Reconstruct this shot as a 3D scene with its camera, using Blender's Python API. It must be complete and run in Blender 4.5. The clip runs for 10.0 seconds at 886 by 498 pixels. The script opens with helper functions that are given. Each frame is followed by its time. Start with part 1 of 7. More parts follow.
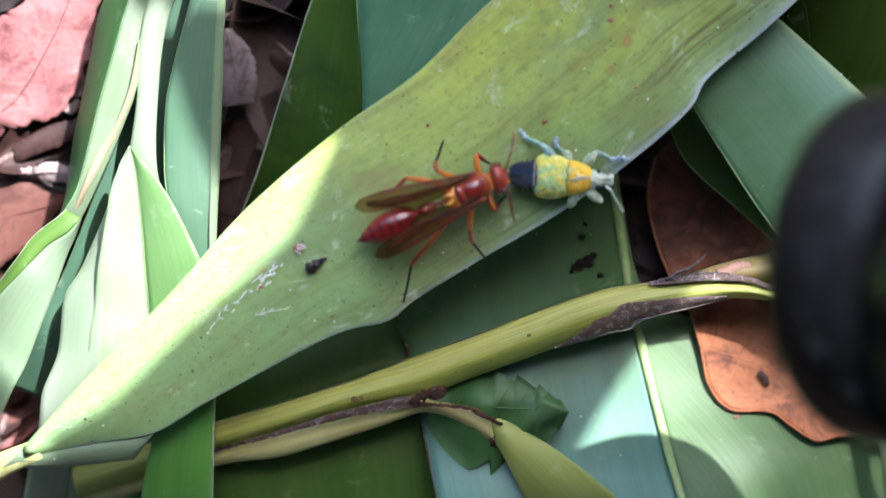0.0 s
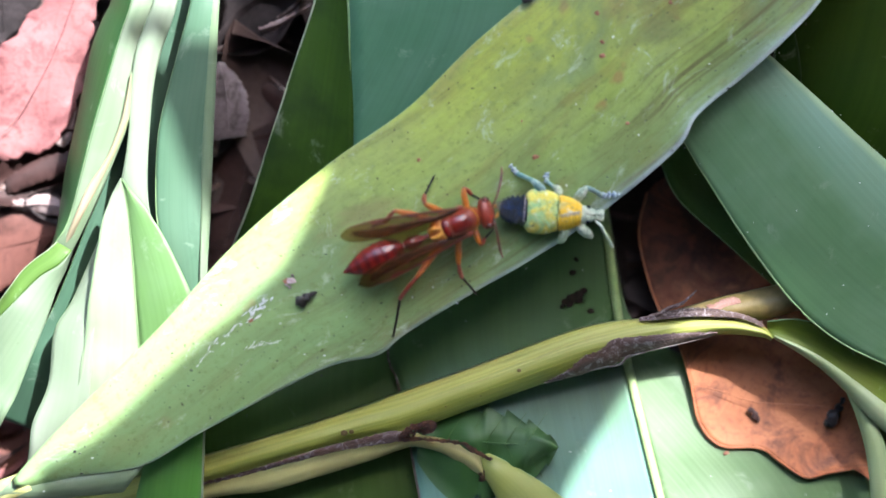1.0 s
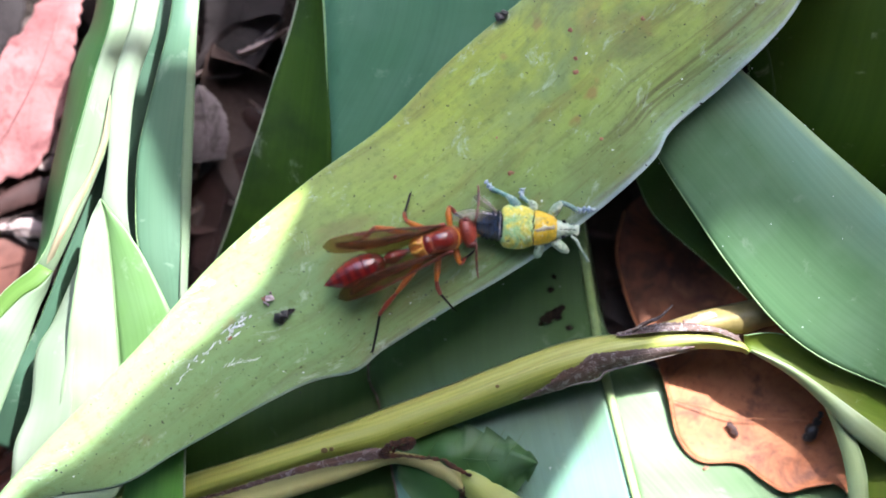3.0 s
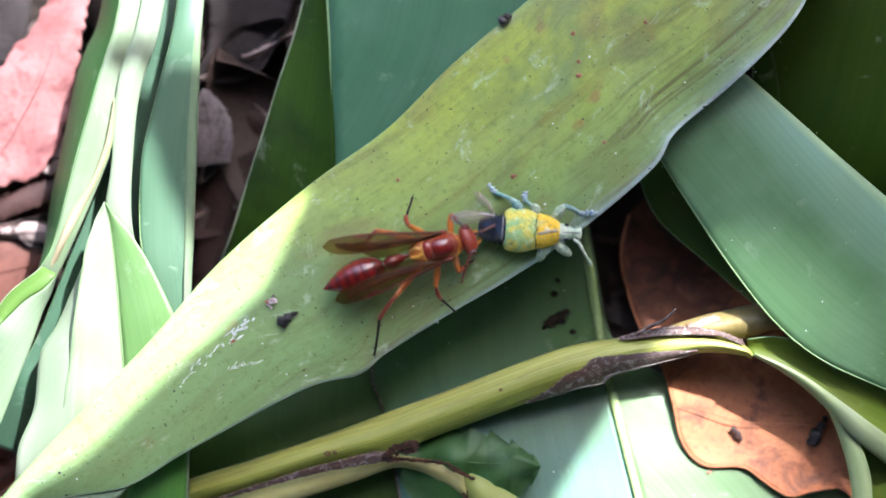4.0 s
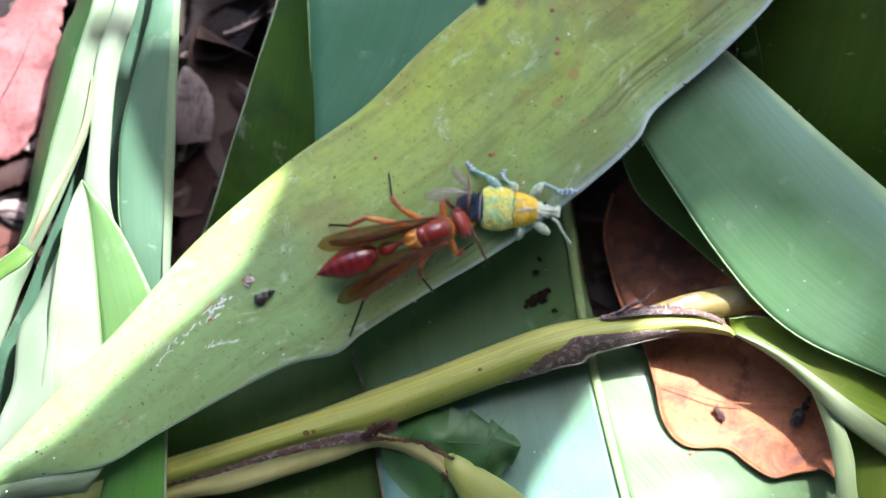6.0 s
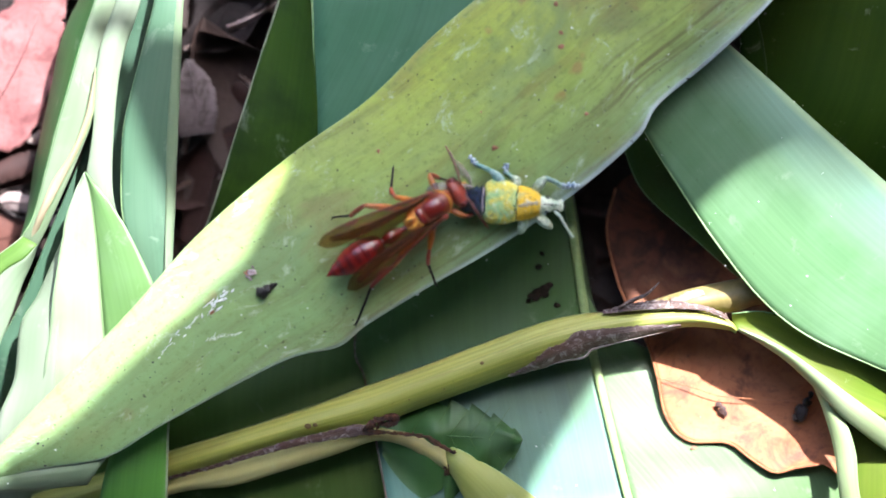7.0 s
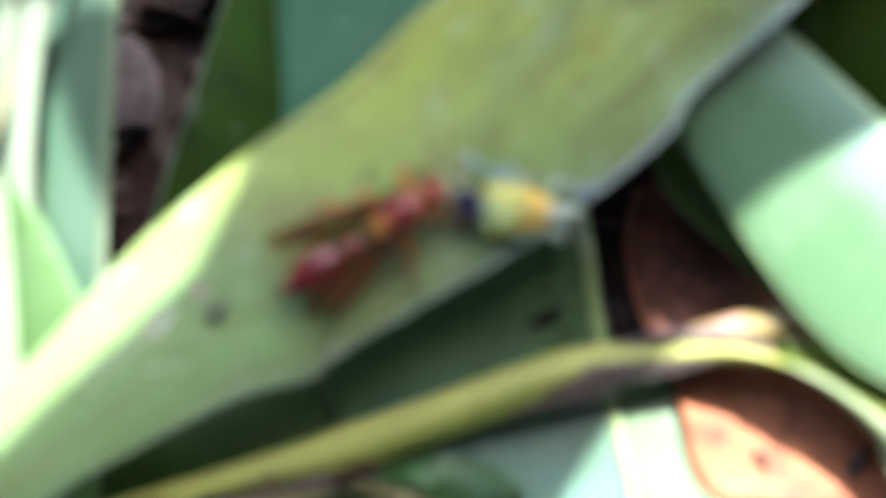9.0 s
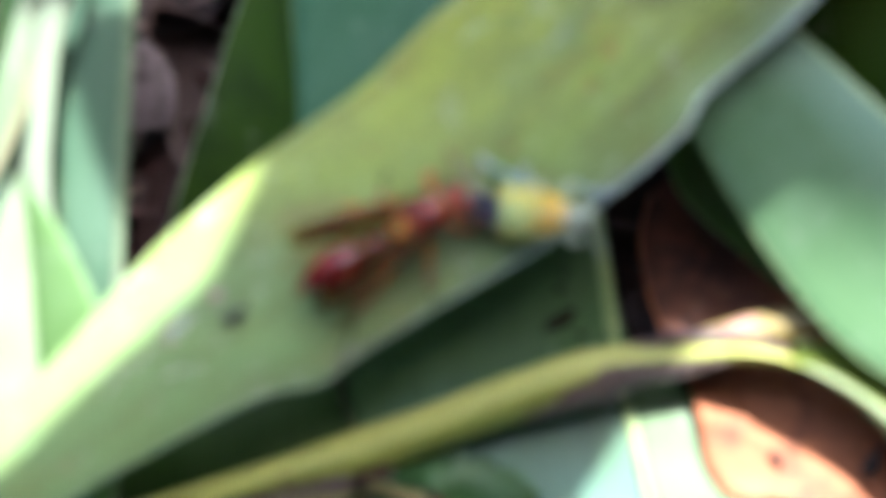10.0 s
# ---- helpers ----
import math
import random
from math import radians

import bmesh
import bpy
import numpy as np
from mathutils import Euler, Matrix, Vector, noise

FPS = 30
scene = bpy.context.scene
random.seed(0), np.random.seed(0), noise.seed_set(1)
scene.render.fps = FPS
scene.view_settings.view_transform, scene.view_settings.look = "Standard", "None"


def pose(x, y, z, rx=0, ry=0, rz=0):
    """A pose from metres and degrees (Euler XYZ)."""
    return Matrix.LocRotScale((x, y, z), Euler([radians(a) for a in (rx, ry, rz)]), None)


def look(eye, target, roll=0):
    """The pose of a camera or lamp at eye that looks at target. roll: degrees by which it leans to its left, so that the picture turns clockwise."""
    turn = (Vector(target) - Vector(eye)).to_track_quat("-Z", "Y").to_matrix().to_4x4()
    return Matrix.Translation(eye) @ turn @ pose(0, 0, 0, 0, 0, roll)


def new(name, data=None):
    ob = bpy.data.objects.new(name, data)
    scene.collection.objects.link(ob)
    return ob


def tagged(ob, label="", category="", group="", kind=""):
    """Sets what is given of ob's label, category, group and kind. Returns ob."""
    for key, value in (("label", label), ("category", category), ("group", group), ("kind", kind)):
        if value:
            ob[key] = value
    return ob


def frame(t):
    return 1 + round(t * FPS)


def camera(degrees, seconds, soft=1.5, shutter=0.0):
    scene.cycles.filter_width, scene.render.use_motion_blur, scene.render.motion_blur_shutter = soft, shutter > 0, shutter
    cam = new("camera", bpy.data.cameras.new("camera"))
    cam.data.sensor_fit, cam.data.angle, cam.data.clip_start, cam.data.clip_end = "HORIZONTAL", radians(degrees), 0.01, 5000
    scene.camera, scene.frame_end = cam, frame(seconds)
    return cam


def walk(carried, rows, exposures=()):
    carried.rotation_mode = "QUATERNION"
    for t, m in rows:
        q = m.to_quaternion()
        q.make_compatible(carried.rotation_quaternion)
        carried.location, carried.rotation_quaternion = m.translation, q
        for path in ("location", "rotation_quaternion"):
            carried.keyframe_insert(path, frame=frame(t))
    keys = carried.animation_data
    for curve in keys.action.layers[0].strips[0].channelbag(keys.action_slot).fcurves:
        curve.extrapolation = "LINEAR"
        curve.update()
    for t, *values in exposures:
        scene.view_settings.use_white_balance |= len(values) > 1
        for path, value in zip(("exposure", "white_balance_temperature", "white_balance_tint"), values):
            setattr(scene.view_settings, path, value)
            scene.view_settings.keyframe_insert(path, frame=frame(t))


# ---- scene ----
MM = 0.001

# ---------------------------------------------------------------- camera
cam = camera(18, 10.0, soft=1.6)
PATH = [
    (0, pose(-0.01143, 0.01548, 0.43396, -3.021, -1.168, 0.160)),
    (0.5, pose(-0.00934, 0.01613, 0.43367, -2.923, -0.883, 0.483)),
    (1, pose(-0.00929, 0.01554, 0.43432, -2.325, -1.048, 0.496)),
    (1.5, pose(-0.00783, 0.01484, 0.43585, -1.721, -0.925, 0.404)),
    (2, pose(-0.00304, 0.01433, 0.43672, -1.492, -0.705, 0.098)),
    (3.5, pose(-0.00183, 0.00335, 0.43796, -0.294, -0.376, -0.090)),
    (4, pose(0.00135, 0.00352, 0.43796, -0.218, 0.016, -0.020)),
    (4.5, pose(0.00000, -0.00000, 0.43694, 0.000, 0.000, 0.000)),
    (5, pose(0.00456, 0.00209, 0.43626, -0.291, 0.405, 0.023)),
    (5.5, pose(0.01318, 0.00390, 0.43530, -0.673, 1.104, -0.004)),
    (7, pose(0.01353, 0.00237, 0.43493, -0.625, 1.333, 0.286)),
    (7.5, pose(0.01168, 0.00187, 0.43440, -0.561, 1.211, 0.453)),
    (8, pose(0.01552, 0.00085, 0.43393, -0.466, 1.697, 0.554)),
    (8.2, pose(0.01569, 0.00111, 0.43195, -0.505, 1.734, 0.546)),
    (8.3, pose(0.01777, 0.00433, 0.40756, -0.980, 2.189, 0.452)),
    (8.4, pose(0.02115, 0.00954, 0.36801, -1.751, 2.927, 0.298)),
    (8.5, pose(0.00488, -0.00535, 0.36428, 0.669, 0.173, 0.901)),
    (9, pose(0.00687, 0.00181, 0.36501, -0.338, 0.265, 0.873)),
    (9.5, pose(0.00675, -0.00155, 0.36405, 0.019, 0.371, 0.846)),
    (10, pose(0.00604, 0.00329, 0.36677, -0.527, 0.436, 0.559)),
]
walk(cam, PATH, exposures=[(0.0, 2.78, 6000, 9), (0.8, 2.84, 6000, 9), (3.5, 2.88, 6000, 9), (5.6, 2.84, 6000, 9), (7.0, 2.88, 6050, 9), (8.1, 2.88, 6050, 9), (8.6, 2.82, 6050, 9), (9.0, 2.86, 6050, 9), (9.4, 2.96, 6050, 9), (10.0, 2.8, 6050, 9)])

# a small sharp zone a little below the upper leaf: what comes much nearer goes soft
cam.data.dof.use_dof = True
cam.data.dof.focus_distance = 0.4135
cam.data.dof.aperture_fstop = 7.6

# ---------------------------------------------------------------- sky and sun
SUN = Vector((0.50, 0.80, 1.0)).normalized()
world = bpy.data.worlds.new("sky")
scene.world = world
world.use_nodes = True
sky = world.node_tree.nodes.new("ShaderNodeTexSky")
sky.sky_type = "NISHITA"
sky.sun_disc = False
sky.sun_elevation = math.asin(SUN.z)
sky.sun_rotation = math.atan2(SUN.x, SUN.y)
sky.air_density = 1.0
sky.dust_density = 2.5
sky.ozone_density = 0.8
back = world.node_tree.nodes["Background"]
back.inputs["Strength"].default_value = 0.15
world.node_tree.links.new(sky.outputs[0], back.inputs["Color"])
sun = new("sun", bpy.data.lights.new("sun", "SUN"))
sun.data.energy = 3.4
sun.data.angle = radians(0.55)
sun.data.color = (1.0, 0.98, 0.95)
sun.matrix_world = look(SUN * 3, (0, 0, 0))
scene.view_settings.exposure = 0.0


# ---------------------------------------------------------------- materials
class Nodes:
    """A small builder for node materials."""

    def __init__(self, name):
        self.m = bpy.data.materials.new(name)
        self.m.use_nodes = True
        self.t = self.m.node_tree
        self.p = self.t.nodes["Principled BSDF"]

    def add(self, kind, **sets):
        n = self.t.nodes.new("ShaderNode" + kind)
        for k, v in sets.items():
            if k == "blend_type":
                n.blend_type = v
            elif k == "data_type":
                n.data_type = v
            elif k == "operation":
                n.operation = v
            elif k == "feature":
                n.feature = v
        return n

    def link(self, a, b):
        self.t.links.new(a, b)

    def coords(self, uv=False, scale=(1, 1, 1)):
        c = self.add("TexCoord")
        mp = self.add("Mapping")
        mp.inputs["Scale"].default_value = scale
        self.link(c.outputs["UV" if uv else "Object"], mp.inputs["Vector"])
        return mp.outputs[0]

    def noise(self, vec, scale, detail=3.0, rough=0.55, distort=0.0):
        n = self.add("TexNoise")
        n.inputs["Scale"].default_value = scale
        n.inputs["Detail"].default_value = detail
        n.inputs["Roughness"].default_value = rough
        n.inputs["Distortion"].default_value = distort
        self.link(vec, n.inputs["Vector"])
        return n.outputs["Fac"]

    def ramp(self, fac, *stops):
        r = self.add("ValToRGB")
        while len(r.color_ramp.elements) < len(stops):
            r.color_ramp.elements.new(0.5)
        for e, (at, col) in zip(r.color_ramp.elements, stops):
            e.position = at
            e.color = (*col, 1) if len(col) == 3 else col
        self.link(fac, r.inputs[0])
        return r.outputs[0]

    def mix(self, fac, a, b, mode="MIX"):
        n = self.add("Mix", data_type="RGBA", blend_type=mode)
        for value, slot in ((fac, 0), (a, 6), (b, 7)):
            if isinstance(value, bpy.types.NodeSocket):
                self.link(value, n.inputs[slot])
            else:
                n.inputs[slot].default_value = (*value, 1) if isinstance(value, tuple) else value
        return n.outputs[2]

    def bump(self, height, strength, distance):
        n = self.add("Bump")
        n.inputs["Strength"].default_value = strength
        n.inputs["Distance"].default_value = distance
        self.link(height, n.inputs["Height"])
        self.link(n.outputs[0], self.p.inputs["Normal"])

    def done(self, color=None, rough=0.5, spec=0.5, **extra):
        if color is not None:
            if isinstance(color, tuple):
                self.p.inputs["Base Color"].default_value = (*color, 1)
            else:
                self.link(color, self.p.inputs["Base Color"])
        if isinstance(rough, bpy.types.NodeSocket):
            self.link(rough, self.p.inputs["Roughness"])
        else:
            self.p.inputs["Roughness"].default_value = rough
        self.p.inputs["Specular IOR Level"].default_value = spec
        for k, v in extra.items():
            self.p.inputs[k.replace("_", " ")].default_value = v
        return self.m


def grey(v):
    return (v, v, v)


def blade_material(name, dark, light, blotch, stain, blotchy=0.5, rough=0.42, spec=0.5, fine=1800, streak=350, sheen_and_edge=()):
    """A living blade: fine parallel veins along it, paler and darker bands, patches of wear and stain. UV is in metres.
    The painted sky sheens and pale edges each give a share of the blade (0 across, 1 along), where they begin and are
    full, and a colour."""
    k = Nodes(name)
    uv = k.coords(True)
    fine_vec = k.coords(True, (fine, 14, 1))
    band_vec = k.coords(True, (streak, 9, 1))
    veins = k.noise(fine_vec, 1.0, 2.0, 0.5)
    bands = k.noise(band_vec, 1.0, 4.0, 0.6, 0.3)
    patch = k.noise(uv, 55, 4.0, 0.6)
    fleck = k.noise(uv, 900, 3.0, 0.6)
    broad = k.noise(k.coords(True, (60, 7, 1)), 1.0, 3.0, 0.5, 0.4)
    col = k.mix(k.ramp(bands, (0.18, grey(0.15)), (0.82, grey(0.85))), dark, light)
    col = k.mix(k.ramp(broad, (0.35, grey(0.45)), (0.55, grey(0))), col, dark)
    # sky sheen goes into the base colour here, and so do pale edges
    for axis, start, full, painted_tint in sheen_and_edge:
        share = k.add("UVMap")
        share.uv_map = "Share"
        split = k.add("SeparateXYZ")
        k.link(share.outputs[0], split.inputs[0])
        fray = k.add("Math", operation="MULTIPLY")
        fray.inputs[1].default_value = 0.2
        k.link(k.noise(k.coords(True, (60, 9, 1)), 1.0, 4.0, 0.6, 0.3), fray.inputs[0])
        edge = k.add("Math", operation="MULTIPLY_ADD")
        edge.inputs[1].default_value = 0.8
        k.link(split.outputs[axis], edge.inputs[0])
        k.link(fray.outputs[0], edge.inputs[2])
        col = k.mix(k.ramp(edge.outputs[0], (start, grey(0)), (full, grey(0.85))), col, painted_tint)
    col = k.mix(k.ramp(patch, (0.45, grey(0)), (0.72, grey(blotchy))), col, blotch)
    col = k.mix(k.ramp(veins, (0.35, grey(0.12)), (0.6, grey(0))), col, tuple(c * 0.55 for c in dark))
    scar = k.noise(k.coords(True, (90, 45, 1)), 1.0, 6.0, 0.72, 0.8)
    col = k.mix(k.ramp(scar, (0.62, grey(0)), (0.72, grey(0.4))), col, tuple(c * 0.6 + 0.01 for c in dark))
    col = k.mix(k.ramp(fleck, (0.68, grey(0)), (0.78, grey(0.55))), col, stain)
    wear = k.noise(uv, 160, 5.0, 0.7, 0.6)
    col = k.mix(k.ramp(wear, (0.62, grey(0)), (0.8, grey(0.3))), col, (0.42, 0.45, 0.38))
    k.bump(veins, 0.25, 0.0001)
    r = k.ramp(patch, (0.3, grey(rough - 0.06)), (0.75, grey(rough + 0.14)))
    return k.done(col, r, spec)




def host_material():
    """The aging blade: yellow along one edge, grey-green along the other, bruised, streaked, pitted and scuffed, with
    fold shade and margin sheen painted in.
    """
    k = Nodes("old yellow-green blade")
    uv = k.coords(True)
    sep = k.add("SeparateXYZ")
    k.link(uv, sep.inputs[0])
    veins = k.noise(k.coords(True, (1500, 16, 1)), 1.0, 2.0)
    bands = k.noise(k.coords(True, (260, 10, 1)), 1.0, 5.0, 0.62, 0.5)
    streaks = k.noise(k.coords(True, (300, 24, 1)), 1.0, 8.0, 0.74, 0.6)
    patch = k.noise(k.coords(True, (75, 38, 1)), 1.0, 6.0, 0.66, 0.1)
    bruise = k.noise(k.coords(True, (95, 70, 1)), 1.0, 5.0, 0.62, 0.6)
    mott = k.noise(k.coords(True, (900, 620, 1)), 1.0, 5.0, 0.72)
    side = k.add("Math", operation="MULTIPLY_ADD")
    side.inputs[1].default_value, side.inputs[2].default_value = 22.0, -12.72
    k.link(sep.outputs[0], side.inputs[0])
    along = k.add("Math", operation="MULTIPLY_ADD")
    along.inputs[1].default_value, along.inputs[2].default_value = -4.0, 1.0
    k.link(sep.outputs[1], along.inputs[0])
    both = k.add("Math", operation="ADD")
    k.link(side.outputs[0], both.inputs[0])
    k.link(along.outputs[0], both.inputs[1])
    drift = k.add("Math", operation="ADD")
    k.link(both.outputs[0], drift.inputs[0])
    k.link(patch, drift.inputs[1])
    col = k.mix(k.ramp(bands, (0.3, grey(0)), (0.7, grey(1))), (0.28, 0.335, 0.035), (0.35, 0.415, 0.058))
    col = k.mix(k.ramp(drift.outputs[0], (0.5, grey(0)), (1.2, grey(0.9))), col, (0.175, 0.28, 0.115))
    col = k.mix(k.ramp(drift.outputs[0], (1.0, grey(0)), (1.3, grey(0.6))), col, (0.27, 0.39, 0.28))
    col = k.mix(k.ramp(patch, (0.46, grey(0)), (0.68, grey(0.65))), col, (0.19, 0.165, 0.03))
    col = k.mix(k.ramp(patch, (0.3, grey(0.6)), (0.46, grey(0))), col, (0.11, 0.18, 0.05))
    dull = k.noise(k.coords(True, (88, 30, 1)), 1.0, 4.0, 0.55, 0.5)
    col = k.mix(k.ramp(dull, (0.5, grey(0)), (0.64, grey(0.7))), col, (0.15, 0.215, 0.1))
    tan = k.noise(k.coords(True, (61, 24, 1)), 1.7, 5.0, 0.6, 0.6)
    col = k.mix(k.ramp(tan, (0.53, grey(0)), (0.67, grey(0.75))), col, (0.2, 0.155, 0.045))
    rusty = k.noise(k.coords(True, (230, 190, 1)), 1.0, 2.0, 0.5)
    col = k.mix(k.ramp(rusty, (0.68, grey(0)), (0.76, grey(0.6))), col, (0.27, 0.12, 0.05))
    share = k.add("UVMap")
    share.uv_map = "Share"
    part_of = k.add("SeparateXYZ")
    k.link(share.outputs[0], part_of.inputs[0])
    aged = k.ramp(sep.outputs[1], (0.18, grey(0.12)), (0.27, grey(1)))
    young = k.ramp(sep.outputs[1], (0.2, grey(0.5)), (0.27, grey(0)))
    col = k.mix(young, col, (0.18, 0.31, 0.14))
    col = k.mix(k.mix(1.0, k.ramp(bruise, (0.52, grey(0)), (0.7, grey(0.5))), aged, "MULTIPLY"), col, (0.095, 0.125, 0.05))
    col = k.mix(k.mix(1.0, k.ramp(streaks, (0.54, grey(0)), (0.7, grey(0.6))), aged, "MULTIPLY"), col, (0.105, 0.085, 0.02))
    col = k.mix(k.ramp(streaks, (0.28, grey(0.4)), (0.42, grey(0))), col, (0.27, 0.34, 0.15))
    col = k.mix(k.ramp(veins, (0.35, grey(0.14)), (0.6, grey(0))), col, (0.12, 0.15, 0.02))
    col = k.mix(k.ramp(mott, (0.36, grey(0.5)), (0.47, grey(0))), col, (0.125, 0.165, 0.04))
    # dark streaks on the far half stand in for shade in the ruffles
    crease = k.noise(k.coords(True, (420, 17, 1)), 1.0, 6.0, 0.66, 0.9)
    fold_shade = k.mix(1.0, k.ramp(part_of.outputs[0], (0.45, grey(0.1)), (0.7, grey(1))), aged, "MULTIPLY")
    col = k.mix(k.mix(1.0, k.ramp(crease, (0.5, grey(0)), (0.62, grey(0.8))), fold_shade, "MULTIPLY"), col, (0.1, 0.085, 0.03))
    pits = k.noise(uv, 1500, 2.0)
    col = k.mix(k.ramp(pits, (0.675, grey(0)), (0.72, grey(0.85))), col, (0.035, 0.025, 0.012))
    wear = k.noise(k.coords(True, (260, 130, 1)), 1.0, 7.0, 0.78, 0.6)
    col = k.mix(k.ramp(wear, (0.57, grey(0)), (0.66, grey(0.6))), col, (0.4, 0.47, 0.37))
    rim = k.add("Math", operation="MULTIPLY_ADD")
    rim.inputs[1].default_value = 0.75
    k.link(part_of.outputs[0], rim.inputs[0])
    fray = k.add("Math", operation="MULTIPLY")
    fray.inputs[1].default_value = 0.3
    k.link(bands, fray.inputs[0])
    k.link(fray.outputs[0], rim.inputs[2])
    # bluish sheen of the margin that faces the sky, painted into the colour
    sheen_and_edge = k.ramp(rim.outputs[0], (0.82, grey(0)), (0.93, grey(0.9)))
    sheen_and_edge = k.mix(1.0, sheen_and_edge, k.ramp(part_of.outputs[1], (0.3, grey(0.15)), (0.6, grey(1))), "MULTIPLY")
    sheen_and_edge = k.mix(1.0, sheen_and_edge, k.ramp(wear, (0.36, grey(0.35)), (0.56, grey(1))), "MULTIPLY")
    sheen_and_edge = k.mix(1.0, sheen_and_edge, k.ramp(bands, (0.3, grey(0.4)), (0.62, grey(1))), "MULTIPLY")
    col = k.mix(sheen_and_edge, col, (0.4, 0.52, 0.52))
    hem = k.ramp(part_of.outputs[0], (0.975, grey(0)), (0.99, grey(0.8)))
    hem = k.mix(1.0, hem, k.ramp(part_of.outputs[1], (0.3, grey(0.3)), (0.5, grey(1))), "MULTIPLY")
    col = k.mix(hem, col, (0.6, 0.7, 0.68))
    k.bump(k.mix(0.5, mott, veins), 0.45, 0.0003)
    r = k.ramp(wear, (0.35, grey(0.42)), (0.7, grey(0.6)))
    return k.done(col, r, 0.4)


YELLOW_BLADE = host_material()
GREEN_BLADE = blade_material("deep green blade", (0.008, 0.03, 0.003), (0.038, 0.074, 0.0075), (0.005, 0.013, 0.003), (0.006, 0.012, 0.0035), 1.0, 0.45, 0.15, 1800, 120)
# bluish base colour in place of the sky's reflection on a green blade
SKY_TINTED_BLADE = blade_material("blue-green blade tinted for reflected sky", (0.034, 0.105, 0.055), (0.068, 0.16, 0.09), (0.085, 0.17, 0.115), (0.04, 0.07, 0.035), 0.5, 0.42, 0.25)
# first tint paints a bluish sheen across the blade, second is the pale edge
BROAD_BLADE = blade_material("satin green blade with painted sheen and pale edge", (0.05415, 0.124, 0.051), (0.1058, 0.1827, 0.08578), (0.1225, 0.1993, 0.1159), (0.03867, 0.06645, 0.0255), 0.7, 0.45, 0.25, 1800, 160, sheen_and_edge=((0, 0.55, 0.82, (0.1355, 0.2381, 0.1739)), (0, 0.845, 0.88, (0.2836, 0.3765, 0.1971))))
# its lower length is tinted teal to stand in for reflected sky
LOW_BLADE = blade_material("blue-green blade with painted sky sheen", (0.04, 0.085, 0.025), (0.078, 0.15, 0.046), (0.075, 0.145, 0.055), (0.025, 0.042, 0.014), 0.6, 0.34, 0.5, sheen_and_edge=((1, 0.39, 0.53, (0.085, 0.185, 0.16)),))
PALE_WAXY = blade_material("pale waxy blade", (0.04275, 0.0945, 0.05456), (0.076, 0.126, 0.07744), (0.0741, 0.1215, 0.0792), (0.038, 0.0675, 0.0308), 0.5, 0.42, 0.35)
BRIGHT_BLADE = blade_material("fresh light green blade", (0.0714, 0.147, 0.03874), (0.1122, 0.1963, 0.07189), (0.1224, 0.1922, 0.09945), (0.0714, 0.08925, 0.03315), 0.5, 0.42, 0.45)
PALE_BLADE = blade_material("pale green blade", (0.0943, 0.146, 0.07175), (0.1644, 0.1932, 0.1338), (0.1794, 0.189, 0.1537), (0.1323, 0.1033, 0.07175), 0.6, 0.45, 0.35, 1400, 220)
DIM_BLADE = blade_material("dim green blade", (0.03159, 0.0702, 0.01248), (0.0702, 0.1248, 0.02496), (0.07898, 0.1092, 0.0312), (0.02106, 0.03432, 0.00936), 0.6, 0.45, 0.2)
WHITISH_BLADE = blade_material("whitish green blade", (0.1227, 0.1672, 0.09928), (0.2065, 0.2299, 0.1772), (0.1882, 0.2024, 0.167), (0.1412, 0.1441, 0.09409), 0.6, 0.45, 0.3, 1400, 200)
# nearly black green: the shade is part of this base colour
DARK_BLADE = blade_material("green blade darkened for shade", (0.008125, 0.02145, 0.00195), (0.02275, 0.04576, 0.0039), (0.026, 0.0429, 0.0039), (0.00975, 0.01716, 0.0039), 0.5, 0.55, 0.05)


def plain_material(name, a, b, scale, rough=0.5, spec=0.5, relief=0.3, depth=0.0002, **extra):
    """Two tones at two scales with a fine relief."""
    k = Nodes(name)
    v = k.coords()
    big = k.noise(v, scale, 4.0, 0.6, 0.2)
    small = k.noise(v, scale * 9, 3.0, 0.6)
    col = k.mix(k.ramp(big, (0.35, grey(0)), (0.65, grey(1))), a, b)
    col = k.mix(k.ramp(small, (0.4, grey(0.3)), (0.65, grey(0))), col, tuple(c * 0.5 for c in a))
    k.bump(small, relief, depth)
    return k.done(col, rough, spec, **extra)


RIB = plain_material("pale midrib", (0.22, 0.32, 0.12), (0.33, 0.41, 0.17), 120, 0.45)
RIM = plain_material("whitish blade margin", (0.17, 0.21, 0.13), (0.27, 0.3, 0.21), 150, 0.5)
GREEN_RIM = plain_material("green blade margin", (0.16, 0.26, 0.1), (0.24, 0.34, 0.16), 150, 0.5)
SOIL = plain_material("dark soil", (0.016, 0.011, 0.009), (0.035, 0.024, 0.019), 60, 0.9, 0.2, 0.8, 0.002)


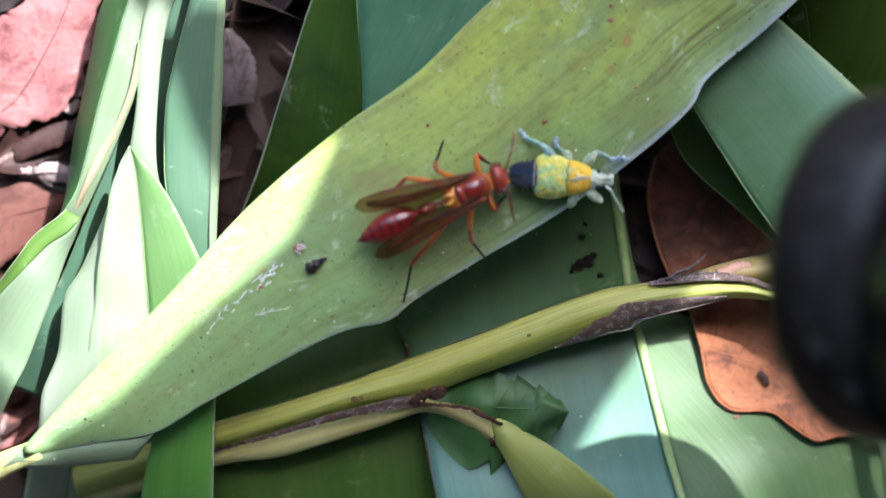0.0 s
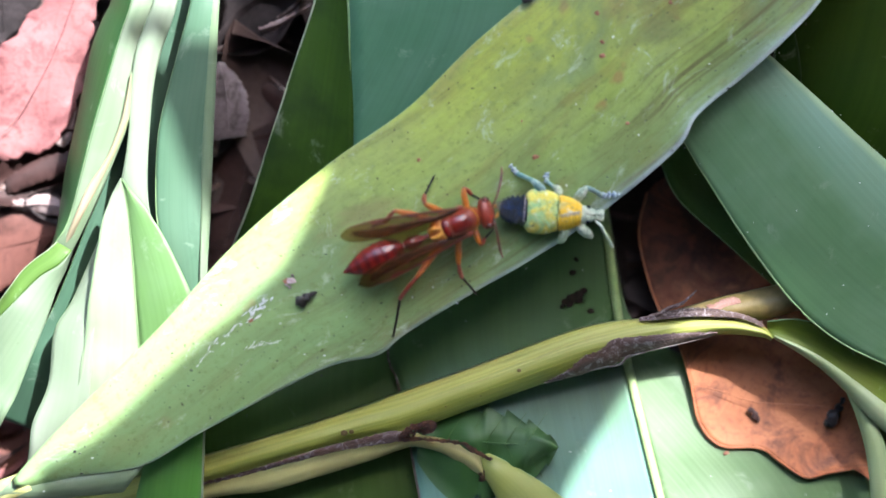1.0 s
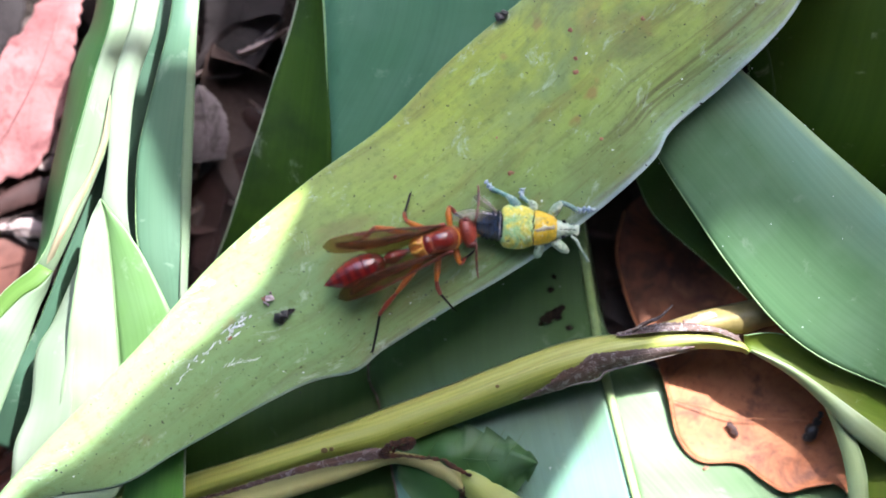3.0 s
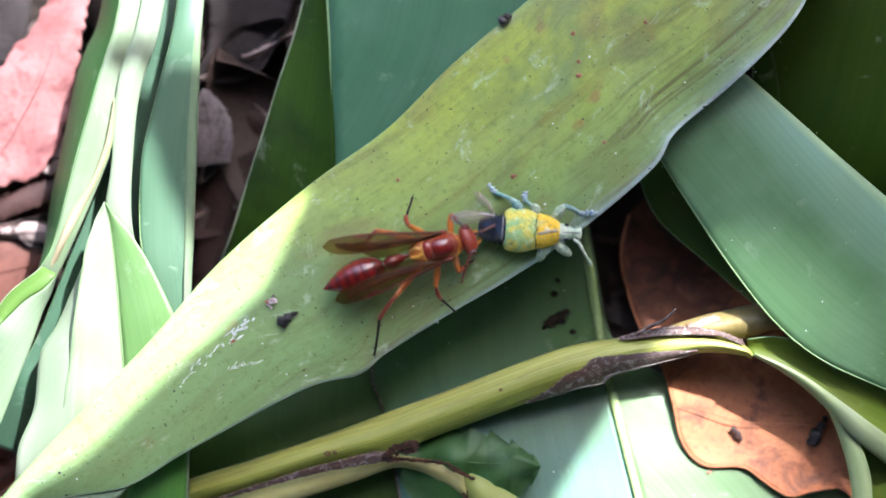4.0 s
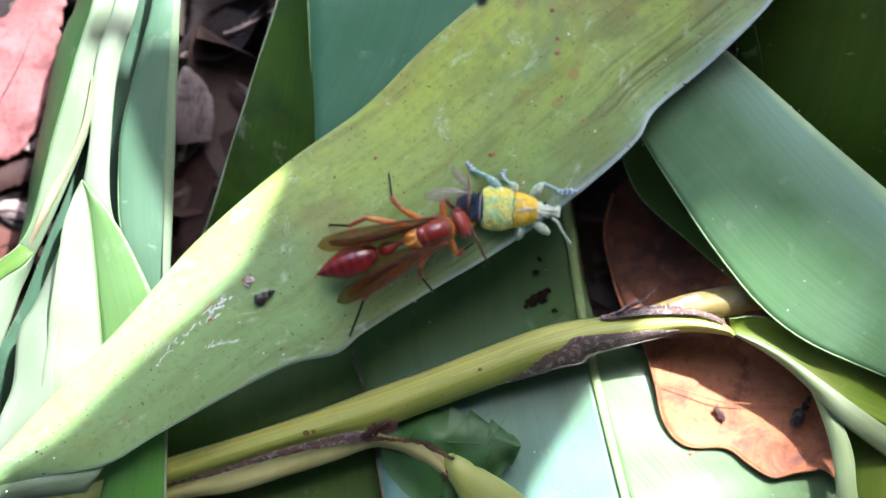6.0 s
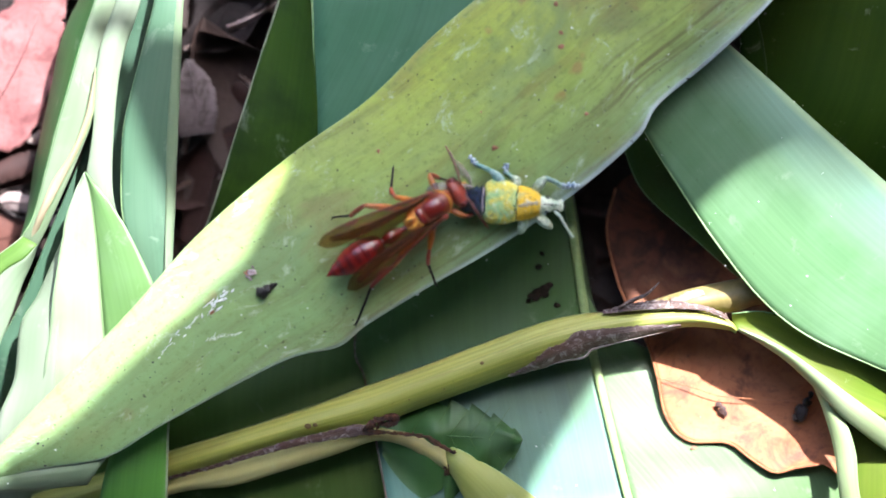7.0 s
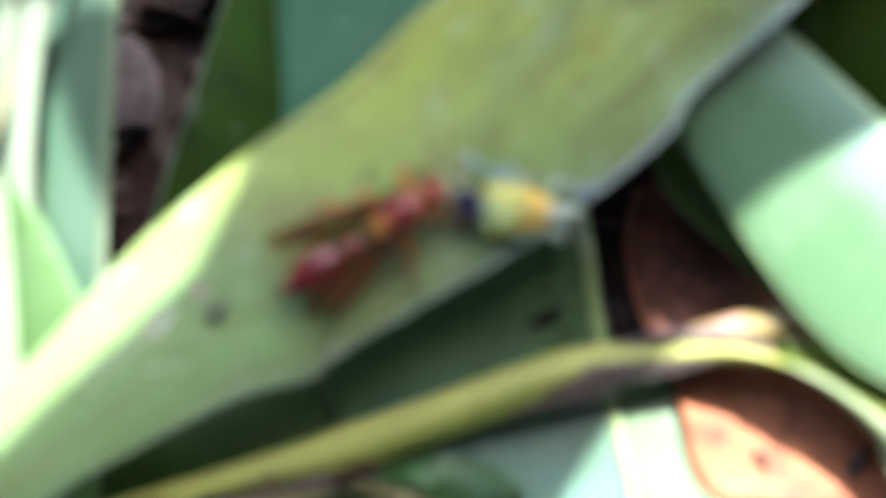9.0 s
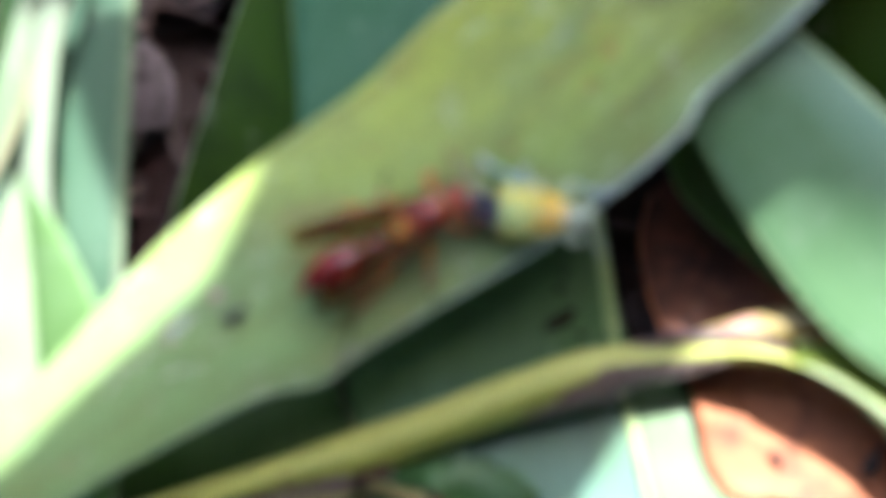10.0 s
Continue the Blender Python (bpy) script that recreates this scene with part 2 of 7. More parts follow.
def stem_material():
    k = Nodes("yellow-green ribbed stalk")
    lines = k.noise(k.coords(True, (2600, 12, 1)), 1.0, 2.0)
    bands = k.noise(k.coords(True, (500, 10, 1)), 1.0, 4.0)
    spots = k.noise(k.coords(True), 600, 2.0)
    stain = k.noise(k.coords(True, (420, 40, 1)), 1.0, 6.0, 0.68, 0.5)
    col = k.mix(k.ramp(bands, (0.35, grey(0)), (0.7, grey(1))), (0.29, 0.295, 0.055), (0.42, 0.41, 0.13))
    col = k.mix(k.ramp(lines, (0.35, grey(0.4)), (0.6, grey(0))), col, (0.15, 0.18, 0.03))
    col = k.mix(k.ramp(spots, (0.7, grey(0)), (0.76, grey(0.5))), col, (0.1, 0.08, 0.03))
    col = k.mix(k.ramp(stain, (0.55, grey(0)), (0.7, grey(0.55))), col, (0.19, 0.13, 0.04))
    col = k.mix(k.ramp(stain, (0.3, grey(0.5)), (0.42, grey(0))), col, (0.2, 0.24, 0.06))
    share = k.add("UVMap")
    share.uv_map = "Share"
    across = k.add("SeparateXYZ")
    k.link(share.outputs[0], across.inputs[0])
    tint = k.mix(1.0, k.ramp(across.outputs[0], (0.35, grey(0)), (0.8, grey(0.75))), k.ramp(bands, (0.25, grey(0.5)), (0.6, grey(1))), "MULTIPLY")
    col = k.mix(tint, col, (0.18, 0.23, 0.035))
    rust = k.noise(k.coords(True, (700, 28, 1)), 1.0, 7.0, 0.75, 0.8)
    col = k.mix(k.ramp(rust, (0.6, grey(0)), (0.72, grey(0.7))), col, (0.13, 0.07, 0.03))
    k.bump(lines, 0.6, 0.00025)
    return k.done(col, 0.42, 0.35)


STALK = stem_material()


def dry_material():
    """Withered sheath: grey silvery fibres over dark brown, with blackish blotches."""
    k = Nodes("dried grey-brown sheath")
    lines = k.noise(k.coords(True, (2600, 120, 1)), 1.0, 5.0, 0.7, 0.6)
    blot = k.noise(k.coords(), 900, 8.0, 0.82, 0.6)
    wide = k.noise(k.coords(), 130, 3.0, 0.6, 0.3)
    col = k.mix(k.ramp(lines, (0.36, grey(0)), (0.6, grey(1))), (0.04, 0.02, 0.018), (0.15, 0.105, 0.095))
    col = k.mix(k.ramp(wide, (0.42, grey(0)), (0.6, grey(0.65))), col, (0.1, 0.05, 0.032))
    col = k.mix(k.ramp(blot, (0.52, grey(0)), (0.6, grey(0.85))), col, (0.34, 0.29, 0.29))
    col = k.mix(k.ramp(blot, (0.33, grey(0.85)), (0.43, grey(0))), col, (0.028, 0.012, 0.012))
    k.bump(lines, 0.7, 0.0003)
    return k.done(col, 0.6, 0.3)


DRY = dry_material()
PRUINE_SHEATH = plain_material("whitish frayed fibres", (0.13, 0.1, 0.09), (0.3, 0.26, 0.24), 700, 0.8, 0.2)
SHEATH = blade_material("pale yellow sheath", (0.27, 0.25, 0.08), (0.43, 0.41, 0.19), (0.24, 0.17, 0.06), (0.12, 0.07, 0.03), 0.7, 0.45, 0.3)
CRISP = plain_material("reddish brown shred", (0.03, 0.01, 0.008), (0.17, 0.06, 0.03), 900, 0.5, 0.4, 1.0, 0.0005)
BRUISE = plain_material("brown bruise", (0.1, 0.06, 0.018), (0.2, 0.15, 0.05), 500, 0.55, 0.25)
STRAW = plain_material("pale straw sheath", (0.3, 0.3, 0.11), (0.42, 0.39, 0.17), 140, 0.5, 0.3)
SCAR = plain_material("pink scar", (0.3, 0.15, 0.11), (0.4, 0.22, 0.17), 400, 0.5, 0.3)
ROSY = plain_material("pinkish stalk", (0.2, 0.16, 0.05), (0.29, 0.2, 0.09), 90, 0.45, 0.3)


def dead_leaf_material(name, a, b, c, scale=70, shade_blotch=False):
    """Dry leaf: mottled, veined, varied from leaf to leaf; optionally shade painted dark brown, with black blotches,
    over the first part of its length.
    """
    k = Nodes(name)
    uv = k.coords(True)
    big = k.noise(uv, scale, 5.0, 0.65, 0.5)
    small = k.noise(uv, scale * 11, 3.0, 0.6)
    vein = k.add("TexVoronoi", feature="DISTANCE_TO_EDGE")
    vein.inputs["Scale"].default_value = 260
    k.link(uv, vein.inputs["Vector"])
    col = k.mix(k.ramp(big, (0.3, grey(0)), (0.7, grey(1))), a, b)
    blot = k.noise(uv, scale * 1.6, 6.0, 0.7, 0.9)
    col = k.mix(k.ramp(blot, (0.5, grey(0)), (0.62, grey(0.7))), col, c)
    col = k.mix(k.ramp(small, (0.55, grey(0)), (0.75, grey(0.6))), col, c)
    col = k.mix(k.ramp(vein.outputs["Distance"], (0.0, grey(0.18)), (0.06, grey(0))), col, c)
    # the covered end is browned to stand in for shade, with black blotches
    if shade_blotch:
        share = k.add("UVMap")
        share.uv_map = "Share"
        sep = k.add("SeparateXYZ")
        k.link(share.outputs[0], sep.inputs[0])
        blotch_noise = k.noise(uv, 160, 6.0, 0.7, 1.2)
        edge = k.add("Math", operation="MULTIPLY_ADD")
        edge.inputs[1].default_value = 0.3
        k.link(blotch_noise, edge.inputs[0])
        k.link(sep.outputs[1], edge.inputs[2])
        dark = k.mix(k.ramp(blotch_noise, (0.42, grey(0)), (0.54, grey(1))), (0.075, 0.024, 0.014), (0.018, 0.008, 0.008))
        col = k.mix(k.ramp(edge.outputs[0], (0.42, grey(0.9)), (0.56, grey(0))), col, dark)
    k.bump(small, 0.4, 0.0003)
    return k.done(col, 0.6, 0.18)


ORANGE_LEAF = dead_leaf_material("orange-brown dead leaf", (0.276, 0.09338, 0.04048), (0.414, 0.161, 0.07728), (0.08964, 0.03542, 0.02576))
SHADE_BLOTCHED_LEAF = dead_leaf_material("half rotted orange-brown dead leaf", (0.276, 0.09338, 0.04048), (0.414, 0.161, 0.07728), (0.08964, 0.03542, 0.02576), shade_blotch=True)
PINK_LEAF = dead_leaf_material("pinkish dead leaf", (0.145, 0.0527, 0.0527), (0.225, 0.102, 0.0978), (0.0723, 0.0213, 0.0213), 90)
PALE_DRY = dead_leaf_material("pale grey-violet dead leaf", (0.08, 0.062, 0.066), (0.16, 0.135, 0.142), (0.035, 0.022, 0.022), 110)
BROWN_FLAT = dead_leaf_material("flat brown dead leaf", (0.07, 0.027, 0.02), (0.12, 0.05, 0.04), (0.04, 0.015, 0.012))
BLEACHED = dead_leaf_material("bleached dead leaf", (0.17, 0.119, 0.111), (0.272, 0.212, 0.204), (0.085, 0.0425, 0.0382), 160)
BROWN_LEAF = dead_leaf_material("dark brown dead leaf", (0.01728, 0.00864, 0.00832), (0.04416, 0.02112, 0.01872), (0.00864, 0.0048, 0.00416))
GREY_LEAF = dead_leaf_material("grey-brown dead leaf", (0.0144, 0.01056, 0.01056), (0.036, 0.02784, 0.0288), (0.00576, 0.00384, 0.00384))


def litter_material():
    k = Nodes("mixed leaf litter")
    geo = k.add("NewGeometry")
    tone = k.ramp(geo.outputs["Random Per Island"], (0.0, (0.01, 0.005, 0.0045)), (0.35, (0.026, 0.013, 0.011)), (0.6, (0.045, 0.03, 0.027)), (0.85, (0.06, 0.024, 0.019)), (1.0, (0.12, 0.088, 0.08)))
    v = k.coords()
    small = k.noise(v, 700, 4.0, 0.6)
    col = k.mix(k.ramp(small, (0.4, grey(0.6)), (0.7, grey(0))), tone, (0.03, 0.018, 0.014))
    k.bump(small, 0.5, 0.0004)
    return k.done(col, 0.6, 0.35)


LITTER = litter_material()


# ---------------------------------------------------------------- mesh helpers
def part(name, bm, material, parent=None, label="", smooth=True):
    """Links a bmesh as one mesh object, under a thing or a part if given."""
    me = bpy.data.meshes.new(name)
    bm.normal_update()
    bm.to_mesh(me)
    bm.free()
    for one in material if isinstance(material, (list, tuple)) else (material,):
        me.materials.append(one)
    if smooth:
        for f in me.polygons:
            f.use_smooth = True
    ob = new(name, me)
    if parent:
        ob.parent = parent
    if label:
        ob["label"] = label
    return ob


def thing(name, label, category, at=None, group="", kind=""):
    ob = new(name)
    ob.empty_display_size = 0.005
    if at is not None:
        ob.matrix_world = at
    return tagged(ob, label, category, group, kind)


def curve(points, n):
    """n places at even steps along a smooth curve through points given in millimetres."""
    p = [Vector(q) * MM for q in points]
    p = [p[0] * 2 - p[1]] + p + [p[-1] * 2 - p[-2]]
    fine = []
    for i in range(1, len(p) - 2):
        for s in range(24):
            t = s / 24
            a, b, c, d = p[i - 1], p[i], p[i + 1], p[i + 2]
            fine.append(0.5 * (2 * b + (c - a) * t + (2 * a - 5 * b + 4 * c - d) * t * t + (3 * b - a - 3 * c + d) * t ** 3))
    fine.append(p[-2])
    run = [0.0]
    for a, b in zip(fine, fine[1:]):
        run.append(run[-1] + (b - a).length)
    out, j = [], 0
    for i in range(n):
        want = run[-1] * i / (n - 1)
        while j < len(run) - 2 and run[j + 1] < want:
            j += 1
        f = (want - run[j]) / max(run[j + 1] - run[j], 1e-9)
        out.append(fine[j].lerp(fine[j + 1], min(max(f, 0), 1)))
    return out


def sheet(left, right, mid=None, n=60, m=14, crown=0.0, ripple=0.0, seed=0.0, thick=0.35, fold=0.0, ragged=0.0, ruffle=0.0):
    """A thin closed blade between two edge curves; crown raises its middle, fold sinks the midrib, ripple bends it unevenly, ruffle waves its second edge."""
    a, b = curve(left, n), curve(right, n)
    c = curve(mid, n) if mid else [p.lerp(q, 0.5) for p, q in zip(a, b)]
    bm = bmesh.new()
    uv = bm.loops.layers.uv.new("UVMap")
    share = bm.loops.layers.uv.new("Share")
    top, low, place = [], [], []
    run = 0.0
    for i in range(n):
        if i:
            run += (c[i] - c[i - 1]).length
        width = (a[i] - b[i]).length
        line, under, spots = [], [], []
        for j in range(m + 1):
            u = 2 * j / m - 1
            p = c[i].lerp(a[i], -u) if u < 0 else c[i].lerp(b[i], u)
            p = p.copy()
            if ragged:
                k = ragged * MM * max(0.0, abs(u) - 0.5) * 2
                p += k * Vector((noise.noise((i * 0.31, u, seed)) + 0.6 * noise.noise((i * 1.1, u, seed)), noise.noise((i * 0.37, u, seed + 9)), 0))
            p.z += crown * MM * (1 - u * u) - fold * MM * max(0, 1 - abs(u) * 2.2)
            if ripple:
                p.z += ripple * MM * (noise.noise((p.x * 32 + seed, p.y * 32, seed)) + 0.35 * noise.noise((p.x * 110, p.y * 110 + seed, 3.0)))
            if ruffle and u > 0:
                s = i / (n - 1)
                swell = min(max((s - 0.42) / 0.15, 0), 1)
                p.z += ruffle * MM * swell * u ** 2.2 * (math.sin(s * 62 + 3 * noise.noise((s * 7, 0.5, seed))) + 0.5 * noise.noise((s * 40, u * 2, seed)))
            line.append(bm.verts.new(p))
            under.append(bm.verts.new(p - Vector((0, 0, thick * MM))))
            spots.append(((u * width / 2 + 0.5 + seed * 0.07, run + seed * 0.13), (j / m, i / (n - 1))))
        top.append(line), low.append(under), place.append(spots)

    def face(vs, at):
        f = bm.faces.new(vs)
        for loop, (q, r) in zip(f.loops, at):
            loop[uv].uv = q
            loop[share].uv = r

    for i in range(n - 1):
        for j in range(m):
            at = [place[i][j], place[i][j + 1], place[i + 1][j + 1], place[i + 1][j]]
            face([top[i][j], top[i][j + 1], top[i + 1][j + 1], top[i + 1][j]], at)
            face([low[i + 1][j], low[i + 1][j + 1], low[i][j + 1], low[i][j]], at[::-1])
        for j in (0, m):
            at = [place[i][j], place[i + 1][j], place[i + 1][j], place[i][j]]
            face([top[i][j], top[i + 1][j], low[i + 1][j], low[i][j]], at)
    for i in (0, n - 1):
        for j in range(m):
            at = [place[i][j], place[i][j + 1], place[i][j + 1], place[i][j]]
            face([top[i][j], top[i][j + 1], low[i][j + 1], low[i][j]], at)
    bmesh.ops.recalc_face_normals(bm, faces=bm.faces[:])
    return bm


def tube(points, radii, n=40, sides=8, flat=1.0, bm=None, rough=0.0, seed=0.0):
    """A round or flattened rod along a curve (millimetres), its radius running through radii."""
    line = curve(points, n)
    bm = bm or bmesh.new()
    uv = bm.loops.layers.uv.verify()
    rings, run, prev = [], 0.0, None
    for i, p in enumerate(line):
        d = (line[min(i + 1, n - 1)] - line[max(i - 1, 0)]).normalized()
        up = Vector((0, 0, 1)) if abs(d.z) < 0.95 else Vector((1, 0, 0))
        side = d.cross(up).normalized()
        up = side.cross(d).normalized()
        s = i / (n - 1) * (len(radii) - 1)
        k = min(int(s), len(radii) - 2)
        r = (radii[k] + (radii[k + 1] - radii[k]) * (s - k)) * MM
        if i:
            run += (p - line[i - 1]).length
        ring = []
        for j in range(sides):
            w = 2 * math.pi * j / sides
            q = r * (1 + rough * noise.noise((i * 0.35 + seed, math.cos(w) * 2, math.sin(w) * 2)))
            ring.append((bm.verts.new(p + side * (math.cos(w) * q) + up * (math.sin(w) * q * flat)), (j / sides * 2 * math.pi * r, run)))
        rings.append(ring)
    for a, b in zip(rings, rings[1:]):
        for j in range(sides):
            q = [a[j], a[(j + 1) % sides], b[(j + 1) % sides], b[j]]
            f = bm.faces.new([v for v, _ in q])
            for loop, (_, place) in zip(f.loops, q):
                loop[uv].uv = place
    bm.faces.new([v for v, _ in rings[0]][::-1])
    bm.faces.new([v for v, _ in rings[-1]])
    return bm


def ball(x, y, z, rx, ry, rz, bm=None, sides=14):
    bm = bm or bmesh.new()
    m = Matrix.Translation((x * MM, y * MM, z * MM)) @ Matrix.Diagonal((rx * MM, ry * MM, rz * MM, 1))
    bmesh.ops.create_uvsphere(bm, u_segments=sides, v_segments=sides // 2 + 2, radius=1, matrix=m)
    return bm


def lift(points, by):
    return [(x, y, z + by) for x, y, z in points]


def broad_leaf(name, label, left, right, material, mid=None, rib=0.0, rims=(), rim_material=RIM, rim=0.13, group="", **shape):
    """A strap-shaped leaf: its blade, a raised midrib and whitish margins where they show."""
    root = thing(name, label, "leaf", group=group)
    part("blade", sheet(left, right, mid, **shape), material, root)
    if rib and mid:
        part("midrib", tube(lift(mid, 0.25), [rib * 1.1, rib, rib * 0.8], 50, 8, 0.55), RIB, root, "pale raised midrib")
    if not rims:
        rims, rim_material, rim = ("left", "right"), GREEN_RIM, 0.09
    for edge in rims:
        line = left if edge == "left" else right
        part("margin", tube(lift(line, -0.12), [rim, rim, rim], 70, 6), rim_material, root, "thin pale margin")
    return root


# ---------------------------------------------------------------- ground and litter
def build_ground():
    bm = bmesh.new()
    n = 60
    rows = []
    for i in range(n + 1):
        row = []
        for j in range(n + 1):
            x, y = (((k / n * 2 - 1)) for k in (i, j))
            x, y = (math.copysign(abs(v) ** 4 * 40 + abs(v) * 0.4, v) for v in (x, y))
            z = -0.004 + 0.003 * noise.noise((x * 25, y * 25, 0)) + 0.0015 * noise.noise((x * 90, y * 90, 2))
            row.append(bm.verts.new((x, y, z)))
        rows.append(row)
    for i in range(n):
        for j in range(n):
            bm.faces.new((rows[i][j], rows[i + 1][j], rows[i + 1][j + 1], rows[i][j + 1]))
    tagged(part("ground", bm, SOIL), "dark damp forest soil under leaf litter", "ground", kind="structure")


def dead_leaf(bm, length, width, curl, at, seed, n=9, m=4):
    """One dry leaf, pointed and curled, joined into bm at the pose at."""
    uv = bm.loops.layers.uv.verify()
    grid = []
    for i in range(n + 1):
        t = i / n
        w = width * math.sin(math.pi * min(0.02 + t * 0.97, 1)) ** 0.8 * (1 + 0.18 * noise.noise((t * 5, seed, 0)))
        row = []
        for j in range(m + 1):
            u = 2 * j / m - 1
            p = Vector(((t - 0.5) * length, u * w / 2, curl * (u * u * 0.5 * width + (2 * t - 1) ** 2 * 0.25 * length)))
            p.z += 0.08 * width * noise.noise((t * 4 + seed, u * 2, seed))
            row.append((bm.verts.new(at @ p), (p.x + seed, p.y + 0.37 * seed)))
        grid.append(row)
    for i in range(n):
        for j in range(m):
            q = (grid[i][j], grid[i + 1][j], grid[i + 1][j + 1], grid[i][j + 1])
            f = bm.faces.new([v for v, _ in q])
            for loop, (_, place) in zip(f.loops, q):
                loop[uv].uv = place


def build_litter():
    rnd = random.Random(4)
    bm = bmesh.new()
    for i in range(640):
        x, y = rnd.uniform(-0.13, 0.13), rnd.uniform(-0.1, 0.1)
        if i > 460:
            a, r = rnd.uniform(0, 6.28), 0.15 + rnd.random() ** 2 * 0.9
            x, y = r * math.cos(a), r * math.sin(a)
        s = rnd.uniform(0.012, 0.04)
        at = pose(x, y, rnd.uniform(0.0, 0.006), rnd.uniform(-32, 32), rnd.uniform(-26, 26), rnd.uniform(0, 360))
        dead_leaf(bm, s, s * rnd.uniform(0.3, 0.6), rnd.uniform(-0.8, 0.9), Matrix.Diagonal((1, 1, 0.4, 1)) @ at, i * 0.7)
    tagged(part("leaf_litter", bm, LITTER), "dry brown and grey leaf litter on dark soil", "litter", kind="stuff")


def single_dead_leaf(label, material, length, width, curl, at, seed):
    root = thing("dead_leaf", label, "leaf", at, "dead leaves on the ground")
    bm = bmesh.new()
    dead_leaf(bm, length, width, curl, Matrix(), seed, 28, 14)
    part("blade", bm, material, root)
    half = length * 500
    part("midrib", tube([(-half, 0, curl * half * 0.5 + 0.3), (-half * 0.4, 0, curl * half * 0.08 + 0.2), (half * 0.4, 0, curl * half * 0.08 + 0.2), (half, 0, curl * half * 0.5 + 0.3)], [0.5, 0.35, 0.15], 24, 6), DRY, root)
    return root


build_ground()
build_litter()


# ---------------------------------------------------------------- the large blades
EDGE_BLADE = blade_material("yellowish rolled edge", (0.1625, 0.21, 0.091), (0.25, 0.294, 0.1625), (0.2375, 0.264, 0.182), (0.15, 0.144, 0.078), 0.5, 0.45, 0.4)
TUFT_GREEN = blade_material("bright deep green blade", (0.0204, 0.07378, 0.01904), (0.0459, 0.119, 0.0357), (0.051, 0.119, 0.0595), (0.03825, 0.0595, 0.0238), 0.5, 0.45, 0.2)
LEAFLET = blade_material("dark crumpled leaflet", (0.0208, 0.06075, 0.013), (0.0455, 0.1148, 0.026), (0.0975, 0.135, 0.091), (0.026, 0.03375, 0.026), 0.7, 0.5, 0.3, 500, 160)
# dark teal that carries the tuft's inner shade in its colour
TEAL_BLADE = blade_material("teal blade darkened for shade", (0.026, 0.06, 0.036), (0.045, 0.09, 0.055), (0.05, 0.09, 0.06), (0.03, 0.05, 0.03), 0.5, 0.42, 0.3)
# whitened base colour for the half that catches more sun
MINT_BLADE = blade_material("fresh blade paled for sunlight", (0.1312, 0.205, 0.08856), (0.2224, 0.2662, 0.1771), (0.2624, 0.2762, 0.2358), (0.1312, 0.1638, 0.08856), 0.6, 0.42, 0.4, 900, 120)
TIP_BLADE = blade_material("yellow-green blade", (0.16, 0.185, 0.035), (0.27, 0.28, 0.08), (0.22, 0.25, 0.1), (0.09, 0.08, 0.03), 0.5, 0.45, 0.3)
YOUNG_BLADE = blade_material("bright young blade", (0.045, 0.15, 0.02), (0.08, 0.21, 0.035), (0.08, 0.19, 0.05), (0.03, 0.07, 0.02), 0.5, 0.42, 0.35)
LOW_GREEN = blade_material("mid green blade", (0.045, 0.1, 0.028), (0.12, 0.18, 0.08), (0.13, 0.18, 0.1), (0.04, 0.055, 0.025), 0.6, 0.42, 0.4, 1800, 150)
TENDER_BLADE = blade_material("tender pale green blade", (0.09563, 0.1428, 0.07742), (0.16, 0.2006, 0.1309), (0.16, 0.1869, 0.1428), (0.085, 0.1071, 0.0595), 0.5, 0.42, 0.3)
STRAW_BLADE = blade_material("straw-coloured blade", (0.19, 0.17, 0.1), (0.28, 0.25, 0.16), (0.28, 0.17, 0.13), (0.2, 0.08, 0.04), 0.6, 0.5, 0.3)


